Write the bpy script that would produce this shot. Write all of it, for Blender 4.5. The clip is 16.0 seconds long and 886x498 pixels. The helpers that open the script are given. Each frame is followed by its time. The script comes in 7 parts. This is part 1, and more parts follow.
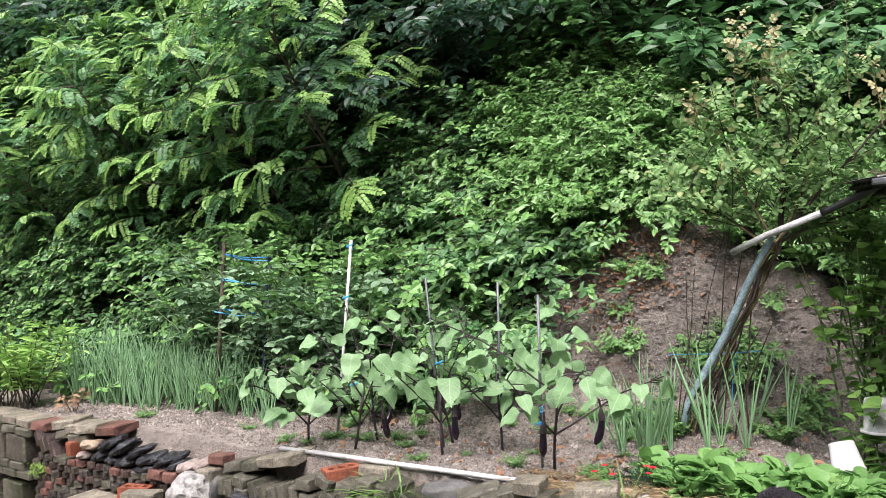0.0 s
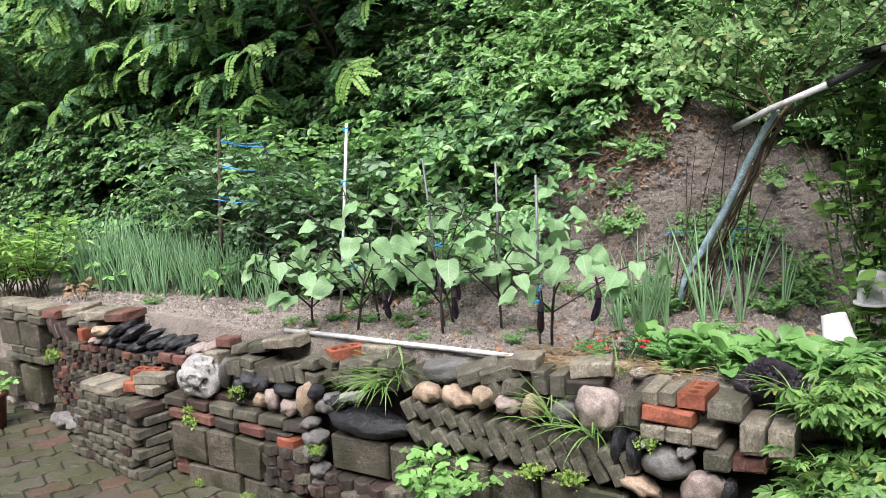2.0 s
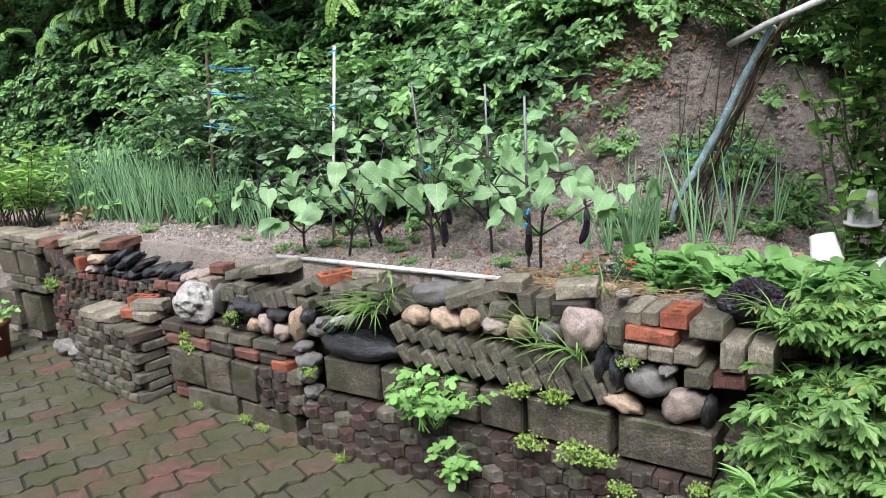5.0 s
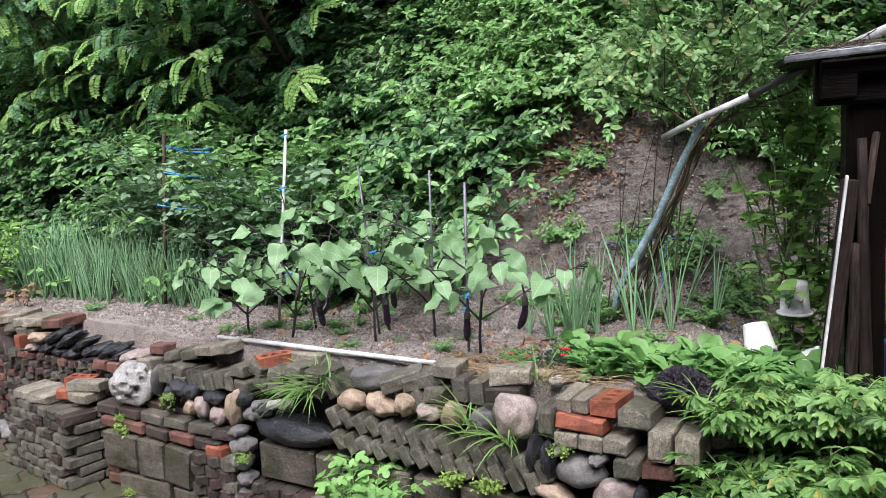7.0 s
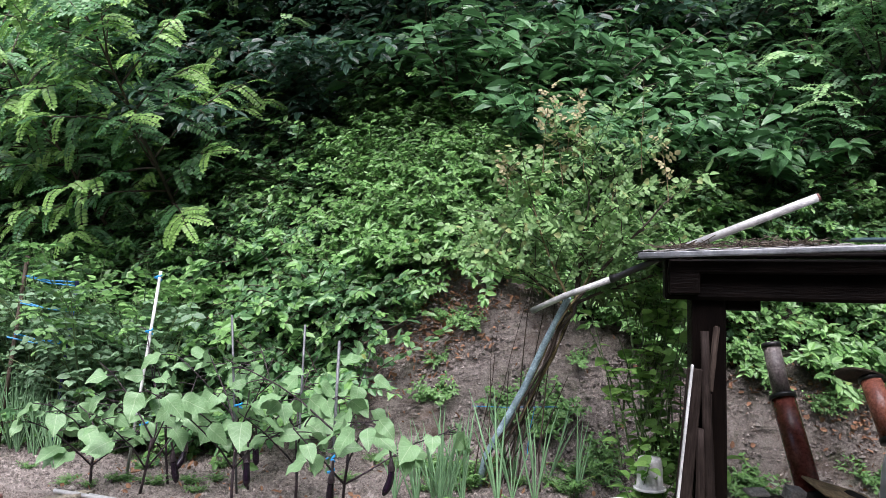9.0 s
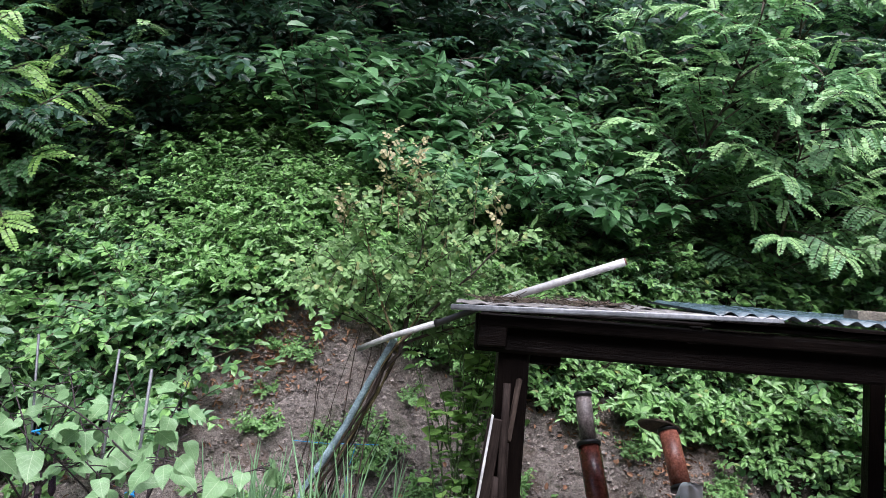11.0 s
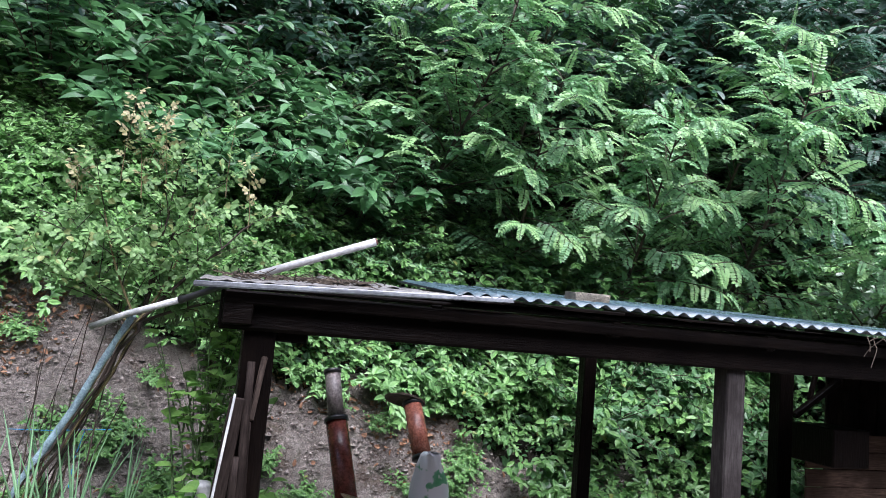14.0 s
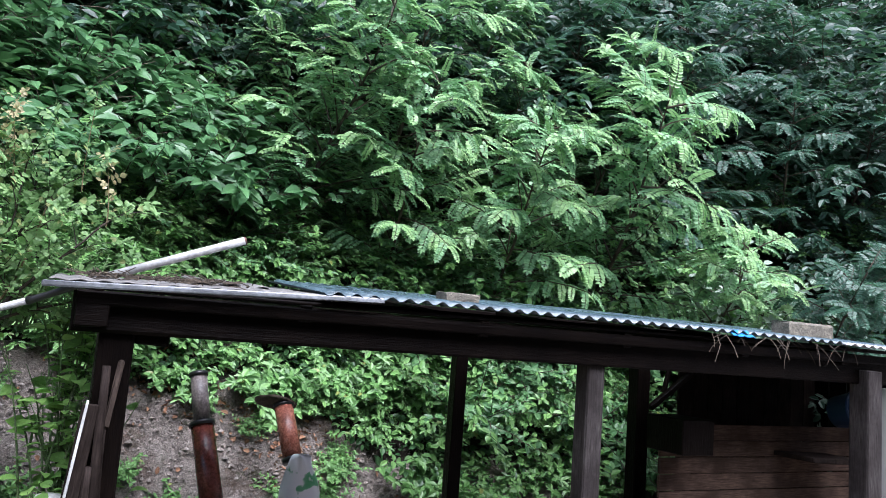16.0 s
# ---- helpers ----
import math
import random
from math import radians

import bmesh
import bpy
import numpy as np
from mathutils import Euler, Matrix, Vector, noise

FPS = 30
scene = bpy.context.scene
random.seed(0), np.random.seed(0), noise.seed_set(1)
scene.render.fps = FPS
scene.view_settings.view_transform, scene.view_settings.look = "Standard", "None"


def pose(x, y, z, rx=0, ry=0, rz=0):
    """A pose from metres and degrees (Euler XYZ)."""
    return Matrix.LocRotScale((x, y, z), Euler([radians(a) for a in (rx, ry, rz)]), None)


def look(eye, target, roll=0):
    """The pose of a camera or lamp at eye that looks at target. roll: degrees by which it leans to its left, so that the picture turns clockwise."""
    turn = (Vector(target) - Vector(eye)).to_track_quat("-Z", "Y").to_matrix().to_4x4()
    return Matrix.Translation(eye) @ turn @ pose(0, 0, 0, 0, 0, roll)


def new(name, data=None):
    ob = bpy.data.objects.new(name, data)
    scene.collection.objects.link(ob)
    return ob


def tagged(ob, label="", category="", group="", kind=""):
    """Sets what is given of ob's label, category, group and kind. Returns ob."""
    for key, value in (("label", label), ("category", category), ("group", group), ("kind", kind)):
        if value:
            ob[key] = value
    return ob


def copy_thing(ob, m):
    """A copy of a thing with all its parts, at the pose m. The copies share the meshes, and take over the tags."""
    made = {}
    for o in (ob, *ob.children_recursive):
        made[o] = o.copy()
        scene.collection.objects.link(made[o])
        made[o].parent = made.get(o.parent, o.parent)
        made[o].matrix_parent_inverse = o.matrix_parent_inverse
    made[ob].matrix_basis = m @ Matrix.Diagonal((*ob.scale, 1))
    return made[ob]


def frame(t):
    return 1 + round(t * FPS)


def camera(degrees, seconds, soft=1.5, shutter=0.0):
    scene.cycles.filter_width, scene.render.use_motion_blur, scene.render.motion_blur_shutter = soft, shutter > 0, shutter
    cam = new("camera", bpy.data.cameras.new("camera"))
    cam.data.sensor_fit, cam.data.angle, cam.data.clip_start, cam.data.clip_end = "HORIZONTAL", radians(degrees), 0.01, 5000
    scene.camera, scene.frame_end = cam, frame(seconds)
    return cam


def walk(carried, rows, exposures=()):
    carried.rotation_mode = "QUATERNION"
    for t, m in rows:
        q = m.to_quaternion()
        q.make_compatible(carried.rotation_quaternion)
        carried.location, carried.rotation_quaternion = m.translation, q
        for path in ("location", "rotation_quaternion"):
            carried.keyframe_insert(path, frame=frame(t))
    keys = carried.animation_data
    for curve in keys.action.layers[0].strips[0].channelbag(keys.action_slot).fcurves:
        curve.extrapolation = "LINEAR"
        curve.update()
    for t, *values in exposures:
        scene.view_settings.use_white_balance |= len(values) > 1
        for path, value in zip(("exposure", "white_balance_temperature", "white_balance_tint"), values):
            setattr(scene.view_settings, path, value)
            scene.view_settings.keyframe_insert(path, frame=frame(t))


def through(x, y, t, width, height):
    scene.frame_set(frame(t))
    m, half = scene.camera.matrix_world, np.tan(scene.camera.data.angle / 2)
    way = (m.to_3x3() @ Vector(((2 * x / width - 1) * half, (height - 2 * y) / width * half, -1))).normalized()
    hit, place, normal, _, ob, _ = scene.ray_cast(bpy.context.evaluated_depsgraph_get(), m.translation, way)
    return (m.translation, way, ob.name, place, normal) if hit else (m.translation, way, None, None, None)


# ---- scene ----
cam = camera(61.73, 16.0, soft=0.4)
PATH = [
    (0, pose(-0.020, -0.028, 1.768, 91.40, 2.69, -0.39)),
    (0.5, pose(-0.009, -0.021, 1.774, 88.83, 3.26, -0.13)),
    (1, pose(0.008, -0.010, 1.767, 86.12, 3.51, 0.10)),
    (1.5, pose(0.008, -0.005, 1.759, 83.84, 3.67, -0.13)),
    (2, pose(0.008, -0.006, 1.750, 82.56, 3.79, -0.18)),
    (2.5, pose(0.011, -0.006, 1.744, 81.50, 3.90, -0.22)),
    (3, pose(0.007, -0.001, 1.742, 80.10, 3.99, -0.38)),
    (3.5, pose(-0.002, 0.002, 1.747, 78.47, 4.12, -0.41)),
    (4, pose(0.001, 0.002, 1.729, 77.45, 4.24, -0.31)),
    (4.2, pose(0.008, 0.002, 1.728, 76.98, 4.32, -0.22)),
    (6.3, pose(0.230, -0.003, 1.700, 79.36, 4.23, 0.48)),
    (6.5, pose(0.240, -0.003, 1.700, 80.64, 4.00, 0.06)),
    (7, pose(0.248, -0.002, 1.715, 83.34, 3.13, -1.59)),
    (7.5, pose(0.262, -0.008, 1.737, 85.76, 2.17, -3.30)),
    (8, pose(0.260, -0.018, 1.768, 88.39, 1.04, -5.40)),
    (8.5, pose(0.259, -0.036, 1.788, 91.43, 0.01, -7.73)),
    (9, pose(0.262, -0.051, 1.800, 94.20, -1.11, -10.72)),
    (9.2, pose(0.264, -0.055, 1.803, 95.09, -1.52, -11.84)),
    (11.3, pose(0.437, -0.152, 1.885, 96.63, -5.07, -23.41)),
    (11.5, pose(0.436, -0.155, 1.885, 96.69, -5.21, -25.20)),
    (12, pose(0.444, -0.169, 1.887, 96.74, -5.35, -29.13)),
    (12.5, pose(0.446, -0.176, 1.888, 96.70, -5.38, -32.32)),
    (13, pose(0.455, -0.175, 1.888, 96.51, -5.27, -34.74)),
    (13.5, pose(0.463, -0.175, 1.888, 96.30, -4.97, -36.98)),
    (14, pose(0.469, -0.178, 1.889, 96.30, -4.79, -39.28)),
    (14.5, pose(0.475, -0.177, 1.890, 96.27, -4.75, -41.75)),
    (15, pose(0.482, -0.181, 1.889, 96.44, -4.58, -44.09)),
    (15.5, pose(0.481, -0.205, 1.892, 96.79, -4.40, -46.27)),
    (16, pose(0.485, -0.210, 1.894, 96.99, -4.24, -48.57)),
]
walk(cam, PATH, [(0, 0.9, 6450, 17), (4, 0.84, 6200, 12), (9, 0.67, 6050, 20), (12, 0.79, 5850, 20), (16, 0.98, 5650, 18)])

# ---- daylight: rain sky, soft sun ----
world = bpy.data.worlds.new("rain_sky")
scene.world = world
world.use_nodes = True
wn = world.node_tree.nodes
wl = world.node_tree.links
sky = wn.new("ShaderNodeTexSky")
sky.sky_type = "NISHITA"
sky.sun_disc = False
sky.sun_elevation = radians(60)
sky.sun_rotation = radians(193)
sky.air_density, sky.dust_density, sky.ozone_density = 1.0, 4.0, 1.0
grey = wn.new("ShaderNodeHueSaturation")
grey.inputs["Saturation"].default_value = 0.8
wl.new(sky.outputs[0], grey.inputs["Color"])
wl.new(grey.outputs[0], wn["Background"].inputs["Color"])
wn["Background"].inputs["Strength"].default_value = 0.13
sun = new("sun", bpy.data.lights.new("sun", "SUN"))
sun.data.energy, sun.data.angle, sun.data.color = 3.9, radians(45), (1.0, 0.98, 0.95)
sun.matrix_world = look((0, 0, 10), (0.55, 1.95, 10 - 3.6))
# ---- materials ----
def material(name, base=(0.5, 0.5, 0.5), rough=0.6, metal=0.0, spec=0.5):
    m = bpy.data.materials.new(name)
    m.use_nodes = True
    b = m.node_tree.nodes["Principled BSDF"]
    b.inputs["Base Color"].default_value = (*base, 1)
    b.inputs["Roughness"].default_value = rough
    b.inputs["Metallic"].default_value = metal
    b.inputs["Specular IOR Level"].default_value = spec
    return m


def node(m, kind, **values):
    n = m.node_tree.nodes.new(kind)
    for key, value in values.items():
        n.inputs[key.replace("_", " ")].default_value = value
    return n


def link(m, a, b):
    m.node_tree.links.new(a, b)


def ramp(m, fac, stops):
    r = m.node_tree.nodes.new("ShaderNodeValToRGB")
    while len(r.color_ramp.elements) < len(stops):
        r.color_ramp.elements.new(0.5)
    for e, (p, c) in zip(r.color_ramp.elements, stops):
        e.position, e.color = p, (*c, 1)
    link(m, fac, r.inputs[0])
    return r.outputs[0]


def mix(m, fac, a, b, mode="MIX"):
    n = m.node_tree.nodes.new("ShaderNodeMix")
    n.data_type, n.blend_type = "RGBA", mode
    if isinstance(fac, float):
        n.inputs[0].default_value = fac
    else:
        link(m, fac, n.inputs[0])
    for sock, v in ((n.inputs[6], a), (n.inputs[7], b)):
        if isinstance(v, tuple):
            sock.default_value = (*v, 1)
        else:
            link(m, v, sock)
    return n.outputs[2]


def noise_of(m, scale, detail=6.0, rough=0.6, space="Object", stretch=None):
    tc = m.node_tree.nodes.new("ShaderNodeTexCoord")
    n = node(m, "ShaderNodeTexNoise", Scale=scale, Detail=detail, Roughness=rough)
    oi = m.node_tree.nodes.new("ShaderNodeObjectInfo")
    shift = node(m, "ShaderNodeVectorMath")
    shift.operation = "MULTIPLY_ADD"
    link(m, oi.outputs["Random"], shift.inputs[0])
    shift.inputs[1].default_value = (37.0, 53.0, 71.0)
    link(m, tc.outputs[space], shift.inputs[2])
    src = shift.outputs[0]
    if stretch:
        mp = m.node_tree.nodes.new("ShaderNodeMapping")
        mp.inputs["Scale"].default_value = stretch
        link(m, src, mp.inputs[0])
        src = mp.outputs[0]
    link(m, src, n.inputs["Vector"])
    return n.outputs["Fac"]


def bump(m, height, strength=0.5, distance=0.01, after=None):
    n = node(m, "ShaderNodeBump", Strength=strength, Distance=distance)
    link(m, height, n.inputs["Height"])
    if after:
        link(m, after, n.inputs["Normal"])
    return n.outputs[0]


def leaf_material(name, dark, mid, light, rough=0.36, through=0.3, yellow=None, share=0.985):
    """Leaf: colour by leaf, light passing through, slightly glossy."""
    m = material(name, mid, rough, 0.0, 0.42)
    b = m.node_tree.nodes["Principled BSDF"]
    dark = tuple(c * 0.7 for c in dark)
    g = m.node_tree.nodes.new("ShaderNodeNewGeometry")
    stops = [(0.0, dark), (0.45, mid), (0.9, light)]
    if yellow:
        stops += [(share - 0.01, light), (share, yellow)]
    col = ramp(m, g.outputs["Random Per Island"], stops)
    big = noise_of(m, 2.3, 3.0)
    col = mix(m, big, mix(m, 0.4, col, dark), mix(m, 0.35, col, light))
    fine = noise_of(m, 120.0, 2.0)
    col = mix(m, 0.25, col, ramp(m, fine, [(0.3, dark), (0.7, light)]))
    link(m, col, b.inputs["Base Color"])
    link(m, bump(m, fine, 0.25, 0.002), b.inputs["Normal"])
    t = m.node_tree.nodes.new("ShaderNodeBsdfTranslucent")
    tc = mix(m, 0.3, col, (0.17, 0.42, 0.14))
    link(m, tc, t.inputs["Color"])
    ms = m.node_tree.nodes.new("ShaderNodeMixShader")
    ms.inputs[0].default_value = through
    link(m, b.outputs[0], ms.inputs[1])
    link(m, t.outputs[0], ms.inputs[2])
    link(m, ms.outputs[0], m.node_tree.nodes["Material Output"].inputs["Surface"])
    return m


def stone_material(name, stops, scale=18.0, rough=0.7, rel=0.5, vary=0.35, wet=0.0, dist=0.006, moss=0.0):
    """Mineral surface: colour varied piece by piece, grain, pits and damp patches."""
    m = material(name, stops[0][1], rough)
    b = m.node_tree.nodes["Principled BSDF"]
    oi = m.node_tree.nodes.new("ShaderNodeObjectInfo")
    g = m.node_tree.nodes.new("ShaderNodeNewGeometry")
    add = m.node_tree.nodes.new("ShaderNodeMath")
    add.operation = "ADD"
    link(m, oi.outputs["Random"], add.inputs[0])
    link(m, g.outputs["Random Per Island"], add.inputs[1])
    fr = m.node_tree.nodes.new("ShaderNodeMath")
    fr.operation = "FRACT"
    link(m, add.outputs[0], fr.inputs[0])
    piece = ramp(m, fr.outputs[0], stops)
    grain = noise_of(m, scale * 9, 8.0, 0.75)
    midn = noise_of(m, scale * 2.2, 6.0, 0.7)
    blot = noise_of(m, scale * 0.5, 6.0, 0.7)
    lo = tuple(c * 0.22 for c in stops[0][1])
    hi = tuple(min(1.0, c * 1.9) for c in stops[len(stops) // 2][1])
    col = mix(m, vary, piece, ramp(m, grain, [(0.4, lo), (0.6, hi)]))
    col = mix(m, ramp(m, midn, [(0.42, (0, 0, 0)), (0.6, (0.75, 0.75, 0.75))]), col, mix(m, 0.6, col, lo))
    col = mix(m, ramp(m, blot, [(0.45, (0, 0, 0)), (0.6, (0.8, 0.8, 0.8))]), col, mix(m, 0.6, col, lo))
    if moss:
        mo = noise_of(m, scale * 0.3, 8.0, 0.75)
        col = mix(m, ramp(m, mo, [(0.52, (0, 0, 0)), (0.62, (moss, moss, moss))]), col, (0.03, 0.036, 0.013))
    link(m, col, b.inputs["Base Color"])
    link(m, ramp(m, blot, [(0.3, (rough,) * 3), (0.7, (max(0.12, rough - wet),) * 3)]), b.inputs["Roughness"])
    link(m, bump(m, grain, rel, dist, bump(m, midn, rel, dist * 2.5)), b.inputs["Normal"])
    return m


M = {}
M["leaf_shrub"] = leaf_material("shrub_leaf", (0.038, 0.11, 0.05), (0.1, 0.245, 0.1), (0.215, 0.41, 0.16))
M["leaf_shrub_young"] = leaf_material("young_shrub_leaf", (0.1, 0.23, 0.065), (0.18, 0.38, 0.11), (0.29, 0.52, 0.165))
M["leaf_locust"] = leaf_material("locust_leaf", (0.09, 0.215, 0.1), (0.205, 0.43, 0.2), (0.36, 0.62, 0.29))
M["leaf_locust_young"] = leaf_material("young_locust_leaf", (0.19, 0.38, 0.16), (0.3, 0.53, 0.21), (0.42, 0.65, 0.27))
M["leaf_locust_warm"] = leaf_material("warm_locust_leaf", (0.045, 0.13, 0.06), (0.1, 0.26, 0.11), (0.2, 0.42, 0.15))
M["leaf_locust_gold"] = leaf_material("yellow_green_locust_leaf", (0.16, 0.34, 0.08), (0.27, 0.5, 0.12), (0.38, 0.61, 0.17))
M["leaf_broad"] = leaf_material("broad_leaf", (0.03, 0.09, 0.04), (0.075, 0.19, 0.078), (0.16, 0.34, 0.13))
M["leaf_weed"] = leaf_material("weed_leaf", (0.08, 0.19, 0.065), (0.17, 0.35, 0.115), (0.29, 0.51, 0.175), yellow=(0.36, 0.28, 0.06))
M["leaf_herb"] = leaf_material("herb_leaf", (0.07, 0.18, 0.05), (0.15, 0.33, 0.09), (0.27, 0.5, 0.14))
# shade under the wood's canopy, put into the leaf colour; dianthus shares it
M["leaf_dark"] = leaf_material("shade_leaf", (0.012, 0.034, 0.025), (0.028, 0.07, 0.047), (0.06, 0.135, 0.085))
# creeper leaves: shade inside the growth is put into this dark colour
M["leaf_creeper_shade"] = leaf_material("shaded_creeper_leaf", (0.014, 0.04, 0.018), (0.035, 0.095, 0.036), (0.085, 0.19, 0.065))
M["bark"] = stone_material("bark", [(0, (0.06, 0.045, 0.03)), (1, (0.12, 0.09, 0.06))], 30, 0.8)
M["block"] = stone_material("wet_concrete_block", [(0, (0.07, 0.062, 0.046)), (1, (0.13, 0.115, 0.086))], 8, 0.55, 0.9, 0.55, 0.3, moss=0.85)
M["paver"] = stone_material("grey_paver", [(0, (0.08, 0.076, 0.055)), (0.6, (0.145, 0.135, 0.1)), (1, (0.23, 0.212, 0.162))], 14, 0.55, 0.9, 0.6, 0.25, moss=0.55)
M["paver_dark"] = stone_material("dark_wet_paver", [(0, (0.038, 0.035, 0.028)), (0.62, (0.075, 0.068, 0.054)), (0.66, (0.068, 0.043, 0.036)), (1, (0.09, 0.048, 0.039))], 14, 0.5, 0.8, 0.4, 0.25, moss=0.45)
M["cap"] = stone_material("pale_cap_paver", [(0, (0.210, 0.187, 0.139)), (1, (0.300, 0.268, 0.204))], 14, 0.7, 0.8, 0.5, 0.2)
M["red_old"] = stone_material("old_red_brick", [(0, (0.145, 0.066, 0.05)), (1, (0.2, 0.09, 0.068))], 14, 0.65, 0.7, 0.4, 0.2, moss=0.4)
M["red_new"] = stone_material("orange_red_brick", [(0, (0.3, 0.085, 0.045)), (1, (0.36, 0.11, 0.058))], 14, 0.6, 0.6, 0.3, 0.2, moss=0.3)
M["slate"] = stone_material("wet_black_slate", [(0, (0.016, 0.017, 0.02)), (1, (0.04, 0.042, 0.048))], 9, 0.3, 0.5, 0.3, 0.2)
M["stone_tan"] = stone_material("tan_river_stone", [(0, (0.34, 0.26, 0.18)), (0.5, (0.48, 0.375, 0.26)), (1, (0.42, 0.3, 0.22))], 10, 0.5, 0.4, 0.3, 0.2)
M["stone_pink"] = stone_material("pinkish_stone", [(0, (0.29, 0.23, 0.2)), (1, (0.4, 0.33, 0.29))], 10, 0.55, 0.4, 0.35, 0.2)
M["stone_grey"] = stone_material("grey_river_stone", [(0, (0.126, 0.126, 0.126)), (1, (0.225, 0.216, 0.198))], 10, 0.5, 0.5, 0.4, 0.2)
M["stone_white"] = stone_material("white_pitted_stone", [(0, (0.78, 0.76, 0.71)), (1, (0.86, 0.84, 0.79))], 12, 0.65, 0.9, 0.15, 0.2, dist=0.012)
M["lava"] = stone_material("purple_black_lava_rock", [(0, (0.035, 0.03, 0.038)), (1, (0.06, 0.05, 0.065))], 30, 0.6, 1.0, 0.4, 0.2, dist=0.02)
M["earth"] = stone_material("dark_damp_earth", [(0, (0.018, 0.015, 0.011)), (1, (0.035, 0.028, 0.021))], 10, 0.95, 0.9)
M["timber"] = stone_material("dark_timber", [(0, (0.045, 0.03, 0.022)), (1, (0.1, 0.07, 0.05))], 12, 0.7)


def soil_material():
    """Sandy bed and bank: grains, crumbs, damp patches, needles and litter tones."""
    m = material("sandy_soil", (0.2, 0.16, 0.13), 0.9)
    b = m.node_tree.nodes["Principled BSDF"]
    big, mid, fine = noise_of(m, 1.6, 5.0), noise_of(m, 16.0, 8.0, 0.7), noise_of(m, 140.0, 5.0, 0.75)
    col = ramp(m, mid, [(0.3, (0.17, 0.135, 0.115)), (0.5, (0.33, 0.28, 0.245)), (0.7, (0.47, 0.405, 0.36))])
    col = mix(m, 0.6, col, ramp(m, fine, [(0.4, (0.05, 0.038, 0.03)), (0.58, (0.6, 0.53, 0.47))]))
    col = mix(m, ramp(m, big, [(0.42, (0, 0, 0)), (0.62, (0.75, 0.75, 0.75))]), col, mix(m, 0.4, col, (0.09, 0.075, 0.058)))
    moss = noise_of(m, 4.5, 8.0, 0.75)
    col = mix(m, ramp(m, moss, [(0.57, (0, 0, 0)), (0.66, (0.5, 0.5, 0.5))]), col, (0.07, 0.09, 0.035))
    strata = noise_of(m, 5.0, 7.0, 0.7, "Object", (1.0, 1.0, 7.0))
    link(m, col, b.inputs["Base Color"])
    link(m, bump(m, fine, 0.9, 0.012, bump(m, mid, 0.9, 0.05, bump(m, strata, 0.5, 0.05))), b.inputs["Normal"])
    return m


def bank_material():
    """Cut bank: rough crumbling layers, dark cracks, moss and brown leaf mould."""
    m = material("crumbling_bank", (0.2, 0.16, 0.13), 0.9)
    b = m.node_tree.nodes["Principled BSDF"]
    lay_n = noise_of(m, 7.0, 9.0, 0.72, "Object", (1.0, 1.0, 3.2))
    mid, fine, big = noise_of(m, 26.0, 8.0, 0.75), noise_of(m, 150.0, 5.0, 0.75), noise_of(m, 2.2, 6.0, 0.7)
    col = ramp(m, mid, [(0.32, (0.1, 0.08, 0.066)), (0.5, (0.3, 0.255, 0.22)), (0.68, (0.5, 0.44, 0.39))])
    col = mix(m, 0.4, col, ramp(m, fine, [(0.38, (0.05, 0.038, 0.03)), (0.62, (0.62, 0.55, 0.49))]))
    col = mix(m, ramp(m, lay_n, [(0.34, (1, 1, 1)), (0.46, (0, 0, 0))]), col, (0.045, 0.036, 0.028))
    col = mix(m, ramp(m, big, [(0.5, (0, 0, 0)), (0.62, (0.6, 0.6, 0.6))]), col, (0.12, 0.07, 0.042))
    moss = noise_of(m, 5.5, 8.0, 0.78)
    col = mix(m, ramp(m, moss, [(0.55, (0, 0, 0)), (0.64, (0.65, 0.65, 0.65))]), col, (0.06, 0.08, 0.03))
    link(m, col, b.inputs["Base Color"])
    link(m, bump(m, fine, 0.9, 0.012, bump(m, mid, 1.0, 0.04, bump(m, lay_n, 1.0, 0.12))), b.inputs["Normal"])
    return m


M["soil"] = soil_material()
M["bank"] = bank_material()
M["green_stem"] = stone_material("green_stem", [(0, (0.1, 0.17, 0.06)), (1, (0.16, 0.24, 0.09))], 30, 0.6)
# leaf mould, coloured extra dark so gaps in the foliage look shaded
M["shade_humus"] = stone_material("shade_dark_leaf_mould", [(0, (0.02, 0.016, 0.01)), (1, (0.045, 0.034, 0.022))], 12, 0.95, 0.9)
# ---- mesh tools ----
rng = np.random.default_rng(7)


def mesh_of(name, verts, faces, mat, smooth=False):
    me = bpy.data.meshes.new(name)
    me.from_pydata([tuple(v) for v in verts], [], [tuple(f) for f in faces])
    for m in mat if isinstance(mat, (list, tuple)) else [mat]:
        me.materials.append(m)
    if smooth:
        me.polygons.foreach_set("use_smooth", np.ones(len(me.polygons), bool))
    me.update()
    return me


def part(name, data, parent, label="", m=None):
    """A mesh as one part under a thing or under a part."""
    ob = new(name, data)
    ob.parent = parent
    if m is not None:
        ob.matrix_local = m
    if label:
        ob["label"] = label
    return ob


def empty(name, x, y, z, label, category, group="", turn=0.0):
    ob = new(name)
    ob.empty_display_size = 0.05
    ob.matrix_world = pose(x, y, z, 0, 0, turn)
    return tagged(ob, label, category, group)


def unit(v):
    v = np.asarray(v, float)
    return v / (np.linalg.norm(v, axis=-1, keepdims=True) + 1e-9)


